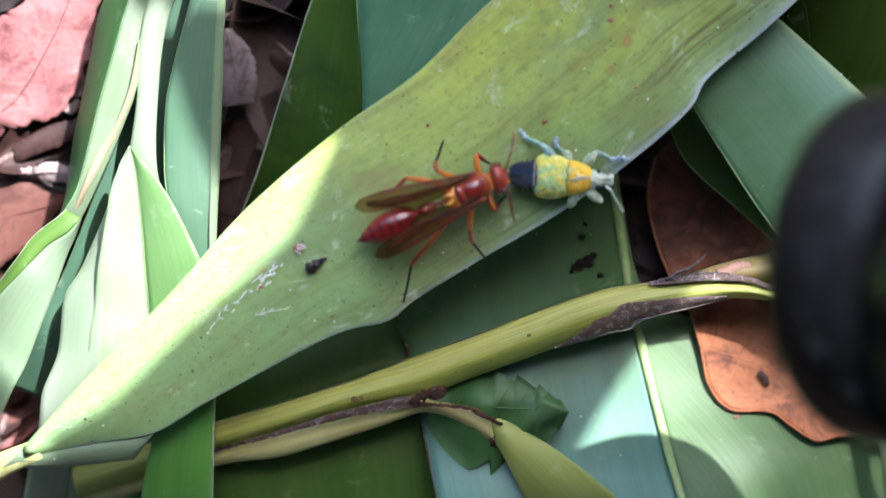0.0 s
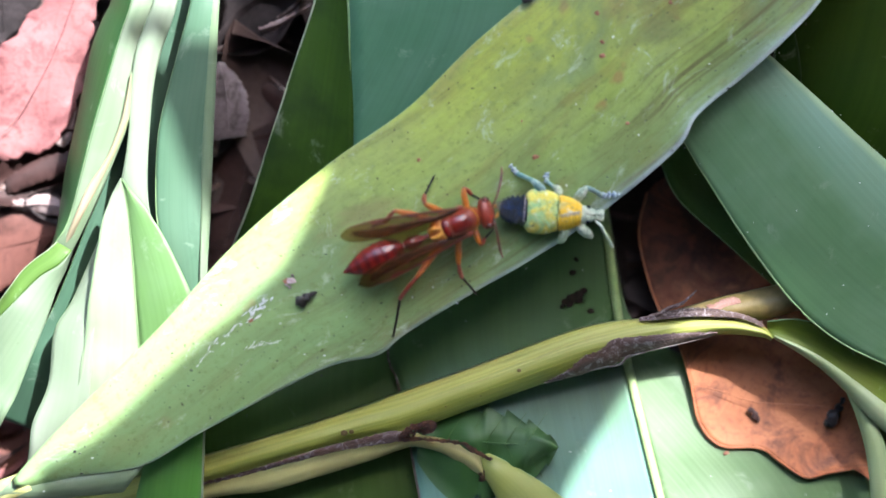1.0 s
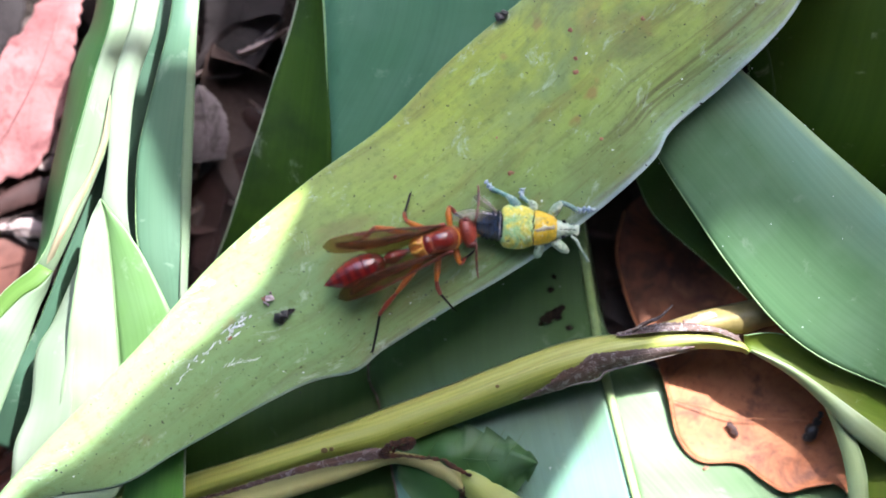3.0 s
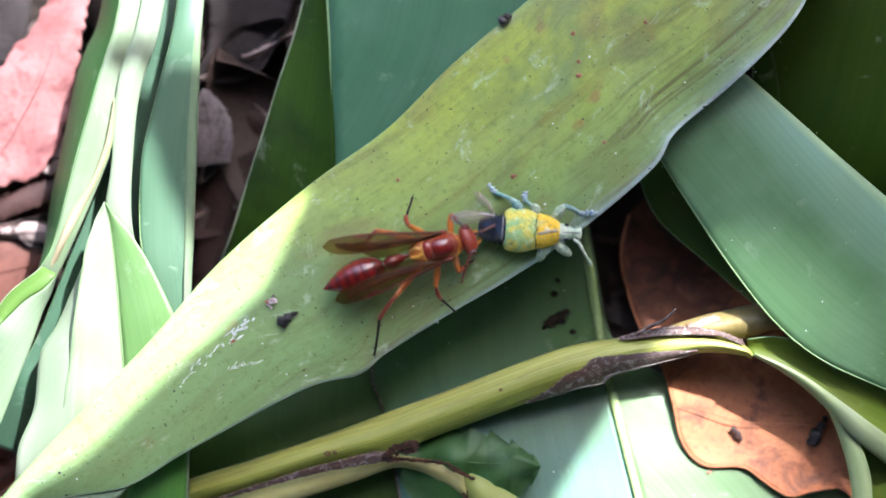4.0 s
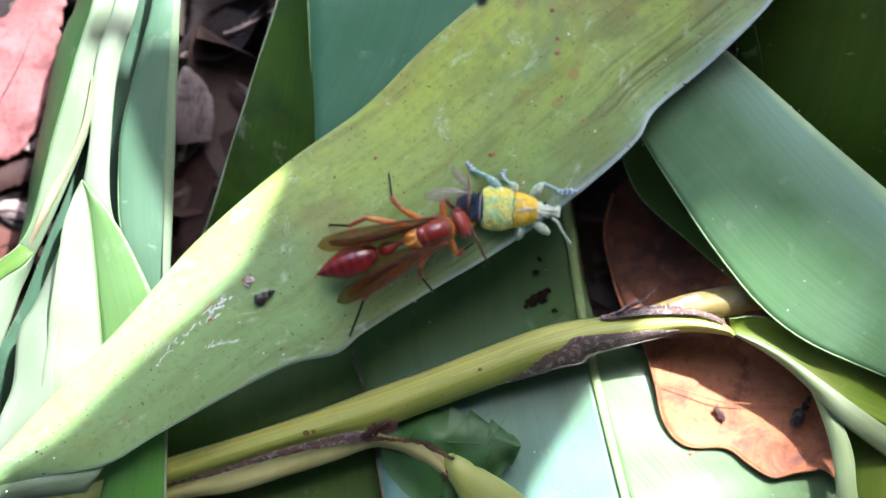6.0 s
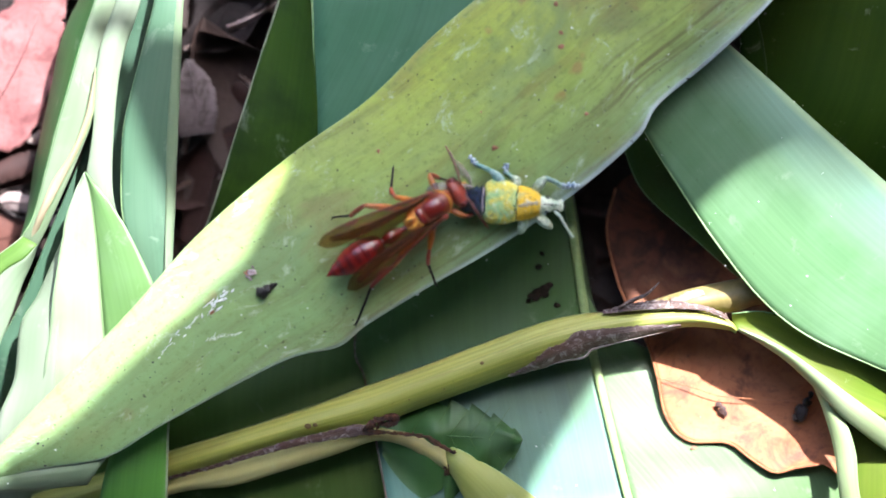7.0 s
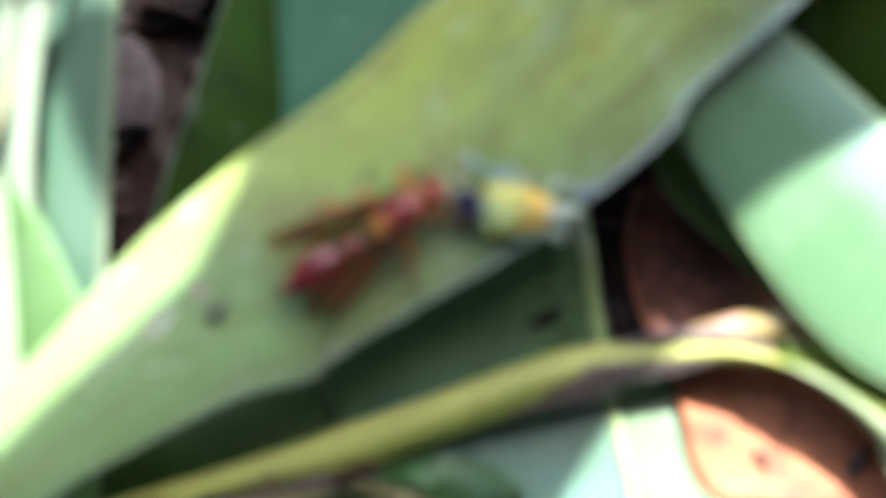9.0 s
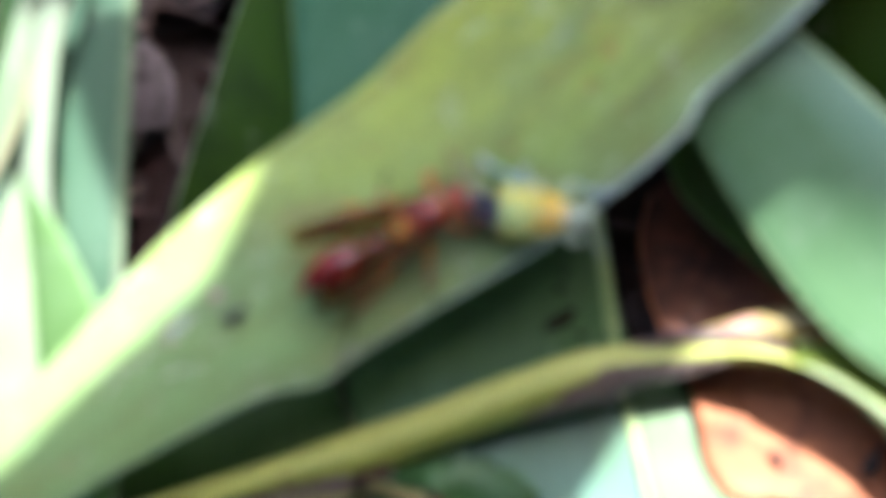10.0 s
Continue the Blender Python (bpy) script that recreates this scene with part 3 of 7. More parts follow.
def build_leaves():
    host = broad_leaf(
        "leaf", "large aging yellow-green leaf blade carrying the two insects",
        [(-64.6, -35.5, 24.8), (-57.6, -27.7, 26.0), (-42.6, -12.4, 26.9), (-31.8, -0.3, 27.2), (-18.5, 11.2, 27.5), (-7.0, 19.5, 27.8), (2.2, 28.6, 27.8), (10.5, 35.7, 27.8), (18.7, 42.3, 27.2), (32.9, 52.4, 26.0), (60.8, 73.2, 16.4), (89.6, 95.2, 0.8)],
        [(-63.4, -36.7, 24.8), (-54.4, -34.7, 25.4), (-45.2, -33.0, 26.0), (-36.3, -27.8, 26.6), (-19.3, -18.7, 27.2), (-11.1, -16.5, 27.5), (-7.0, -13.3, 27.8), (3.0, -7.1, 28.0), (9.6, -3.3, 28.2), (16.6, 1.2, 28.4), (25.7, 8.1, 28.7), (32.6, 14.5, 29.0), (35.2, 18.9, 29.0), (42.6, 25.2, 29.0), (49.2, 31.5, 28.7), (53.3, 36.4, 28.4), (57.6, 43.9, 27.2), (69.3, 62.9, 16.4), (92.2, 93.5, 0.8)],
        YELLOW_BLADE, n=190, m=36, crown=0.9, ripple=0.5, seed=1.3, ruffle=0.7, rims=("left",), rim_material=GREEN_RIM, rim=0.07)
    part("folded_base", sheet([(-64.5, -35.4, 24.3), (-56.1, -34.7, 24.9), (-45.1, -32.8, 25.4)], [(-68.1, -38.8, 23.0), (-58.0, -38.3, 23.6), (-48.3, -37.2, 24.2)], None, 24, 8, 0.8), PALE_BLADE, host, "curled pale leaf base")
    part("petiole", tube([(-62.0, -35.6, 24.2), (-69.2, -39.0, 21.2), (-81.1, -47.2, 11.6), (-98.5, -60.0, -0.4)], [1.6, 2.2, 2.4, 2.4], 24, 10, 0.7), STRAW, host, "whitish leaf stalk")

    # the upper leaf, seen from its edge to beyond the midrib
    edge = [(-16.2, 76.0, 0.2), (-17.9, 51.5, 12.8), (-20.4, 37.6, 14.6), (-23.8, 26.5, 14.6), (-27.0, 16.3, 14.6), (-30.7, 4.8, 13.4), (-33.5, -2.5, 10.4), (-35.2, -10.4, 5.6)]
    spine = [(-18.4, 77.7, 0.2), (-17.1, 51.2, 15.8), (-16.0, 37.4, 17.6), (-15.4, 26.4, 17.6), (-15.0, 15.8, 17.0), (-15.7, 3.5, 14.6), (-22.8, -4.2, 10.4), (-33.5, -11.2, 5.6)]
    far = [(41.1, 81.3, 0.2), (34.0, 53.3, 12.8), (28.6, 37.5, 15.8), (22.6, 26.5, 15.8), (9.9, 16.3, 15.2), (-7.2, 4.8, 12.8), (-19.3, -3.4, 9.2), (-31.8, -10.4, 5.6)]
    upper = thing("leaf", "folded leaf, dark green on one half, painted sky reflection on the other", "leaf")
    # two materials paint how the halves of one leaf reflect the sky
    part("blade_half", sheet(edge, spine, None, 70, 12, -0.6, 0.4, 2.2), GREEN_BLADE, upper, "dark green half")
    part("blade_half", sheet(spine, far, None, 70, 16, 0.8, 0.5, 2.9), SKY_TINTED_BLADE, upper, "half tinted bluish for reflected sky")
    part("midrib", tube(spine, [0.22, 0.26, 0.2], 60, 7, 0.7), GREEN_RIM, upper)
    part("margin", tube(edge, [0.17, 0.17, 0.15], 70, 6), RIM, upper, "whitish margin")

    # the leaf at the right, in front of the stalk's end
    wide = broad_leaf(
        "leaf", "broad blue-green leaf lying over the stalk's end",
        [(26.6, 32.1, 20.0), (30.6, 21.0, 23.0), (33.7, 14.9, 24.2), (38.8, 6.7, 24.8), (43.9, -0.9, 25.1), (50.5, -9.1, 24.8), (57.3, -14.5, 24.2), (66.5, -18.7, 23.0), (82.9, -25.4, 16.4), (106.3, -36.0, 0.8)],
        [(34.4, 36.7, 18.4), (39.4, 33.2, 20.8), (45.2, 28.7, 22.6), (52.4, 22.4, 23.5), (59.0, 16.4, 24.1), (66.5, 9.9, 24.4), (74.0, 3.6, 23.8), (84.8, -5.6, 20.2), (97.0, -16.1, 10.8), (109.0, -32.4, 0.6)],
        BROAD_BLADE, n=80, m=24, rims=("left",), rim_material=GREEN_RIM, crown=1.2, ripple=0.4, seed=3.1)
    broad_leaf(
        "leaf", "deep green leaf beyond the broad one, shade put into its colour",
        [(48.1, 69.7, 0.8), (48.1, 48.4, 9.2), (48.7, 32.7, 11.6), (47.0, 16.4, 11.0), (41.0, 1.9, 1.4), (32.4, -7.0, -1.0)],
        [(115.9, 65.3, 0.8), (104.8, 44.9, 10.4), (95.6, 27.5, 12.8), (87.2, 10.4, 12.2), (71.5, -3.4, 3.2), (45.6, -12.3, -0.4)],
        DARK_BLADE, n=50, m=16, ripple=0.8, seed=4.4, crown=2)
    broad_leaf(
        "leaf", "narrow leaf with a pale rim, its colour darkened for shade",
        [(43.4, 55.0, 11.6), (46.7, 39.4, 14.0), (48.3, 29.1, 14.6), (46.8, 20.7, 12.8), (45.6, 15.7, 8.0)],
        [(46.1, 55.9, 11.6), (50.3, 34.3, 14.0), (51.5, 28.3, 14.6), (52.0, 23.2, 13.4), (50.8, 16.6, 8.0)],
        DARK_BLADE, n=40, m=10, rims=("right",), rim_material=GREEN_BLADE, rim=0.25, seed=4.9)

    # the wide leaf below the stalk, with its pale midrib
    low = thing("leaf", "wide leaf with a pale midrib, sky sheen painted on one half", "leaf")
    margin = [(-7.3, 16.6, 8.0), (-8.1, -0.8, 10.4), (-9.6, -17.1, 11.9), (-8.0, -22.2, 12.3), (-4.9, -37.7, 15.6), (-2.1, -52.3, 16.6), (1.4, -80.1, 4.8)]
    spine = [(18.6, 22.5, 10.6), (22.4, 6.1, 12.8), (24.9, -10.2, 13.2), (26.6, -18.7, 13.6), (31.2, -37.5, 16.4), (35.1, -52.1, 17.4), (39.3, -80.1, 4.8)]
    beyond = [(19.6, 22.2, 8.0), (23.6, 5.8, 9.6), (26.4, -9.6, 10.4), (29.4, -15.6, 10.8), (38.0, -18.4, 10.4), (54.6, -24.0, 10.8), (70.2, -30.9, 10.2), (75.3, -39.5, 8.6), (74.0, -55.2, 7.2), (63.1, -82.8, 0.4)]
    part("blade_half", sheet(margin, spine, None, 90, 24, 0.8, 0.5, 5.2), LOW_BLADE, low, "half with bluish sky sheen put into its colour")
    part("blade_half", sheet(spine, beyond, None, 90, 24, 0.8, 0.5, 5.7), LOW_GREEN, low, "mid green half")
    part("midrib", tube(lift(spine, 0.25), [0.74, 0.68, 0.54], 60, 8, 0.55), RIB, low, "pale raised midrib")
    part("margin", tube(margin, [0.12, 0.15, 0.15], 70, 6), DRY, low, "thin brown margin")
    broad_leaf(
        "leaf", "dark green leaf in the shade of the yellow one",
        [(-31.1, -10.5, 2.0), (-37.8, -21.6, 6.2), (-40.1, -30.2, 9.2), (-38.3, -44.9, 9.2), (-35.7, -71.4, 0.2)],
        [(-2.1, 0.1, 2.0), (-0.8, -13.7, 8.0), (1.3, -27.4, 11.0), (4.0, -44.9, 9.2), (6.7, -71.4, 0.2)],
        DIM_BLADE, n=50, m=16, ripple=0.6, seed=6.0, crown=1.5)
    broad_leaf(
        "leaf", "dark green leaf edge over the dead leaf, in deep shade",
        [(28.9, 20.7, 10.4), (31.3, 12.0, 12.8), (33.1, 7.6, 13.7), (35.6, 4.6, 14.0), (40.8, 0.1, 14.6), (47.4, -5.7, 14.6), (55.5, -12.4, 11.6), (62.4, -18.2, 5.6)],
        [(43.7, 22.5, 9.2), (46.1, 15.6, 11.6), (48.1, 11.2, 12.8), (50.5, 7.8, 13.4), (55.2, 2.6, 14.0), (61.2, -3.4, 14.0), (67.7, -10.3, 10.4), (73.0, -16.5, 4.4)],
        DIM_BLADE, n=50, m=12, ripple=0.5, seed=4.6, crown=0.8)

    broad_leaf(
        "leaf", "glossy green blade passing under the yellow leaf's base",
        [(-45.3, -22.0, 16.4), (-44.0, -28.5, 20.3), (-45.8, -34.3, 20.9), (-47.4, -41.3, 19.4), (-49.6, -54.8, 12.8), (-52.4, -80.2, 0.2)],
        [(-36.7, -21.2, 16.4), (-36.7, -27.7, 21.3), (-36.9, -34.4, 21.4), (-37.1, -41.1, 20.6), (-37.8, -54.5, 15.2), (-40.1, -80.2, 0.2)],
        blade_material("glossy mid green blade", (0.04, 0.13, 0.02), (0.1, 0.25, 0.04), (0.07, 0.17, 0.08), (0.03, 0.07, 0.02), 0.5, 0.35),
        [(-41.1, -21.6, 16.4), (-40.1, -28.0, 21.2), (-40.6, -34.3, 21.6), (-41.4, -41.1, 20.3), (-43.1, -54.6, 14.0), (-45.8, -80.2, 0.2)],
        n=50, m=12, seed=12.7, rims=("right",), rim=0.2)

    # the tuft of blades at the left
    root = broad_leaf(
        "leaf", "long blue-green blade with a pale border in the tuft",
        [(-25.0, 100.5, 1.0), (-36.2, 59.0, 14.0), (-38.8, 37.2, 19.0), (-40.7, 28.8, 19.0), (-42.9, 20.3, 19.0), (-43.9, 15.3, 19.0), (-44.2, 9.4, 19.0), (-44.1, 3.5, 19.0), (-43.2, -0.8, 19.0), (-41.8, -6.7, 18.0), (-42.0, -13.5, 16.0), (-42.2, -21.3, 14.0)],
        [(-21.5, 100.5, 1.0), (-32.8, 59.0, 14.0), (-34.8, 37.2, 19.0), (-35.2, 28.8, 19.0), (-35.5, 20.3, 19.0), (-35.9, 11.9, 19.0), (-36.1, 3.5, 19.0), (-36.5, -4.1, 18.5), (-36.8, -13.5, 17.0), (-37.3, -21.2, 15.0)],
        PALE_WAXY, n=90, m=14, rims=("left",), rim_material=GREEN_RIM, rim=0.08, crown=0.5, ripple=0.3, seed=7.1)
    part("border_stripe", sheet(
        [(-23.2, 100.4, 1.4), (-34.2, 59.0, 14.4), (-36.3, 37.2, 19.3), (-36.7, 28.8, 19.3), (-37.0, 20.3, 19.3), (-37.4, 11.9, 19.3), (-37.5, 3.5, 19.3), (-37.6, -4.1, 19.3), (-37.9, -13.5, 17.2)],
        [(-21.5, 100.5, 1.0), (-32.8, 59.0, 14.0), (-34.7, 37.2, 19.1), (-35.2, 28.8, 19.1), (-35.5, 20.3, 19.1), (-35.8, 11.9, 19.1), (-36.1, 3.5, 19.1), (-36.5, -4.1, 18.6), (-36.8, -13.5, 17.1)], None, 80, 4, 0.15, 0.0, 7.6, 0.2), PALE_BLADE, root, "pale yellowish green border")
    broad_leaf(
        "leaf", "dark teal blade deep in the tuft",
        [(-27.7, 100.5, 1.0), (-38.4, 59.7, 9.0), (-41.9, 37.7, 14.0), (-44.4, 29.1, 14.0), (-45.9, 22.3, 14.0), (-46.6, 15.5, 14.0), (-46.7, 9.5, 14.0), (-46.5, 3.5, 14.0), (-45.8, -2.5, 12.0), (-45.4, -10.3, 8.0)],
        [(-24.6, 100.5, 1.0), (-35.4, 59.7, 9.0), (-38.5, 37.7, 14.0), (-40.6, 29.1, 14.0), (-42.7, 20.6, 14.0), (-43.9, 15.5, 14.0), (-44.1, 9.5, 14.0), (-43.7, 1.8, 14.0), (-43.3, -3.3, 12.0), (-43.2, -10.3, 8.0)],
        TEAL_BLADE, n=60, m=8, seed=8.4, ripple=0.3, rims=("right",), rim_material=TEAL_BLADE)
    broad_leaf(
        "leaf", "long whitish strip between two blades of the tuft",
        [(-30.3, 100.5, 1.0), (-40.8, 58.9, 15.0), (-44.0, 37.0, 21.5), (-45.6, 31.8, 21.5), (-47.0, 27.6, 21.5), (-47.8, 21.9, 21.5), (-48.0, 16.0, 21.5), (-48.5, 11.8, 21.5), (-49.2, 7.6, 21.0), (-49.8, 1.8, 18.0), (-50.1, -6.8, 12.0)],
        [(-27.2, 100.5, 1.0), (-37.4, 58.9, 15.0), (-40.6, 37.1, 20.5), (-42.1, 31.2, 20.5), (-43.3, 27.8, 20.5), (-44.4, 22.8, 20.5), (-45.0, 16.1, 20.5), (-45.3, 9.3, 20.5), (-45.1, 4.7, 20.0), (-44.3, 0.1, 17.0), (-44.1, -6.8, 12.0)],
        WHITISH_BLADE, n=80, m=12, crown=0.7, seed=9.1, ripple=0.35, rims=("left",), rim_material=GREEN_RIM, rim=0.07)
    low_edge = [(-36.5, 100.5, 1.0), (-47.6, 59.9, 8.0), (-50.9, 37.8, 13.0), (-52.9, 32.6, 13.0), (-54.5, 28.3, 13.0), (-55.7, 22.4, 13.0), (-57.1, 15.5, 13.0), (-58.2, 10.4, 13.0), (-59.1, 4.4, 13.0), (-59.9, -0.3, 13.0), (-62.4, -6.8, 10.0), (-66.8, -17.4, 4.0)]
    crest = [(-33.8, 100.5, 1.0), (-44.0, 58.9, 15.0), (-47.2, 37.0, 21.5), (-48.9, 31.1, 21.5), (-49.9, 27.8, 21.5), (-51.6, 21.9, 21.5), (-53.3, 16.0, 21.5), (-55.0, 9.3, 21.5), (-57.0, 2.2, 21.0), (-59.0, -0.9, 20.0), (-62.6, -6.7, 15.0), (-68.4, -17.4, 5.0)]
    high_edge = [(-30.3, 100.5, 1.0), (-40.8, 58.9, 15.0), (-43.9, 37.1, 20.5), (-45.5, 32.1, 20.5), (-46.9, 27.5, 20.5), (-47.7, 20.3, 20.5), (-48.1, 17.1, 20.5), (-49.8, 12.5, 20.5), (-52.3, 6.6, 20.5), (-55.0, 0.8, 20.0), (-57.1, -3.0, 19.0), (-60.6, -8.5, 14.0), (-66.2, -18.2, 5.0)]
    tuft = thing("leaf", "narrow folded blade, dark on one side, pale on the other", "leaf")
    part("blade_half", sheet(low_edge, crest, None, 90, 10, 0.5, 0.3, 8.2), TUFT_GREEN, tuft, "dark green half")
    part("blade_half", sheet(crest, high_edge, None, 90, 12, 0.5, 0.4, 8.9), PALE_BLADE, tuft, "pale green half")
    part("crease", tube(lift(crest, 0.05), [0.06, 0.09, 0.06], 90, 6), GREEN_RIM, tuft, "thin crease")
    broad_leaf(
        "leaf", "pale straw-coloured strip with a brown spot in the tuft",
        [(-47.7, 24.4, 22.0), (-48.5, 20.2, 22.0), (-49.3, 16.8, 22.0), (-51.3, 11.8, 22.0), (-54.0, 7.6, 22.0), (-55.8, 3.4, 22.0), (-57.5, -0.3, 20.5), (-59.6, -4.1, 18.0)],
        [(-47.6, 24.4, 21.8), (-47.8, 19.8, 21.8), (-48.1, 17.3, 21.8), (-49.9, 12.7, 21.8), (-52.5, 7.5, 21.8), (-54.7, 3.3, 21.8), (-56.6, -0.4, 20.3), (-58.6, -4.1, 18.0)],
        STRAW_BLADE, n=60, m=8, seed=8.6, ripple=0.2, crown=0.3, rims=("right",), rim_material=GREEN_RIM, rim=0.06)
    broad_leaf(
        "leaf", "teal blade under the fresh pointed one, shade put into its colour",
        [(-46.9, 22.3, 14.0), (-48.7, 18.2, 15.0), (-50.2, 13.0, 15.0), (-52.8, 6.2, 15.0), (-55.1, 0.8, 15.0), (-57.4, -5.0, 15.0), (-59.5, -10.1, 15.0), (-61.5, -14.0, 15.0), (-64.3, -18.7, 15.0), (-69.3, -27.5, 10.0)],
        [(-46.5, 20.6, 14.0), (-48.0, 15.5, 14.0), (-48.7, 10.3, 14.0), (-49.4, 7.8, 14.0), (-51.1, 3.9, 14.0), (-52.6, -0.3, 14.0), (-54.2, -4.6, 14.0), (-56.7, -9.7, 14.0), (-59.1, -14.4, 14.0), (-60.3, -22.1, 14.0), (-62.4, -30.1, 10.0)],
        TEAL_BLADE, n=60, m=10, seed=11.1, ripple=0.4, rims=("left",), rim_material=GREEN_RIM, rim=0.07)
    broad_leaf(
        "leaf", "whitish blade behind the fresh pointed one",
        [(-51.7, 1.8, 19.0), (-53.6, -2.9, 20.0), (-56.4, -9.3, 20.0), (-59.0, -13.9, 20.0), (-59.9, -21.8, 20.0), (-62.2, -27.7, 20.0), (-63.1, -33.3, 18.0), (-65.9, -42.2, 10.0), (-68.9, -56.1, 2.0)],
        [(-50.2, 1.8, 21.0), (-51.3, -2.8, 22.4), (-52.3, -9.3, 22.4), (-52.9, -13.8, 22.4), (-53.6, -21.7, 21.4), (-54.5, -27.8, 19.0), (-56.4, -33.6, 15.0), (-59.3, -42.4, 8.0), (-62.9, -56.3, 1.0)],
        WHITISH_BLADE, n=60, m=10, seed=9.7, ripple=0.3, crown=0.4, rims=("left",), rim_material=GREEN_RIM, rim=0.07)
    fresh = thing("leaf", "fresh light green pointed blade folded along its midrib", "leaf")
    crease = [(-48.8, 8.9, 24.0), (-48.3, 6.6, 23.2), (-47.9, 3.9, 22.6), (-47.6, 0.9, 22.2), (-47.2, -4.1, 21.5), (-46.9, -9.2, 21.0), (-46.5, -15.5, 20.0), (-46.4, -23.6, 18.0), (-49.9, -33.2, 14.0), (-57.8, -45.2, 6.0), (-63.8, -56.3, 1.0)]
    part("blade_half", sheet(
        [(-48.9, 8.9, 24.0), (-49.8, 7.4, 23.5), (-50.6, 5.6, 23.5), (-51.6, 2.8, 23.5), (-52.1, 0.1, 23.5), (-53.0, -4.9, 23.5), (-53.7, -9.9, 23.5), (-54.3, -15.0, 22.5), (-55.1, -20.0, 22.0), (-56.0, -25.6, 20.0), (-58.6, -31.4, 16.0), (-64.5, -42.4, 8.0), (-70.8, -56.3, 1.0)],
        crease, None, 90, 10, 0.35, 0.2, 10.3, 0.35, 0.0, 0.12), MINT_BLADE, fresh, "half paled for sunlight")
    part("blade_half", sheet(crease,
        [(-48.7, 8.9, 24.0), (-47.3, 7.1, 23.5), (-45.4, 4.8, 23.5), (-44.1, 2.8, 23.5), (-42.8, 0.8, 23.5), (-40.4, -3.9, 23.5), (-38.4, -8.4, 23.5), (-37.2, -13.3, 22.5), (-36.6, -20.1, 20.0), (-38.8, -30.7, 14.0), (-49.1, -45.2, 6.0), (-55.0, -56.3, 1.0)],
        None, 90, 10, 0.35, 0.2, 10.9), BRIGHT_BLADE, fresh, "fresh green half")
    part("midrib", tube(lift(crease, 0.12), [0.05, 0.1, 0.12], 60, 6), GREEN_RIM, fresh)
    bent = thing("leaf", "bent light green blade with a white margin", "leaf")
    fold = [(-56.2, -1.8, 22.0), (-58.1, -3.9, 22.5), (-60.6, -5.4, 22.5), (-63.1, -7.8, 22.5), (-65.6, -10.4, 22.5), (-71.3, -16.0, 19.0), (-83.5, -27.6, 8.0), (-95.5, -40.4, 1.0)]
    outer = [(-58.5, -0.6, 21.0), (-59.8, -1.8, 21.5), (-61.6, -3.1, 21.5), (-63.7, -5.0, 21.5), (-65.8, -7.9, 21.5), (-70.6, -13.5, 18.0), (-82.9, -25.1, 7.0), (-93.7, -38.7, 1.0)]
    inner = [(-56.2, -1.9, 21.6), (-57.2, -4.7, 21.0), (-58.5, -7.5, 21.0), (-60.2, -12.4, 21.0), (-62.3, -17.7, 21.0), (-64.5, -23.4, 21.0), (-66.5, -27.2, 21.0), (-70.2, -34.0, 15.0), (-79.4, -49.1, 2.0)]
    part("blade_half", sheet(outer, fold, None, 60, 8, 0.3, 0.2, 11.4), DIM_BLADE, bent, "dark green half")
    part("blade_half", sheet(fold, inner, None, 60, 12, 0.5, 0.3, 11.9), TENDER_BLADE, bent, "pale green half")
    part("margin", tube(outer, [0.1, 0.14, 0.14], 60, 6), RIM, bent, "thin white margin")
    return host, wide, low


HOST, WIDE_LEAF, LOW_LEAF = build_leaves()


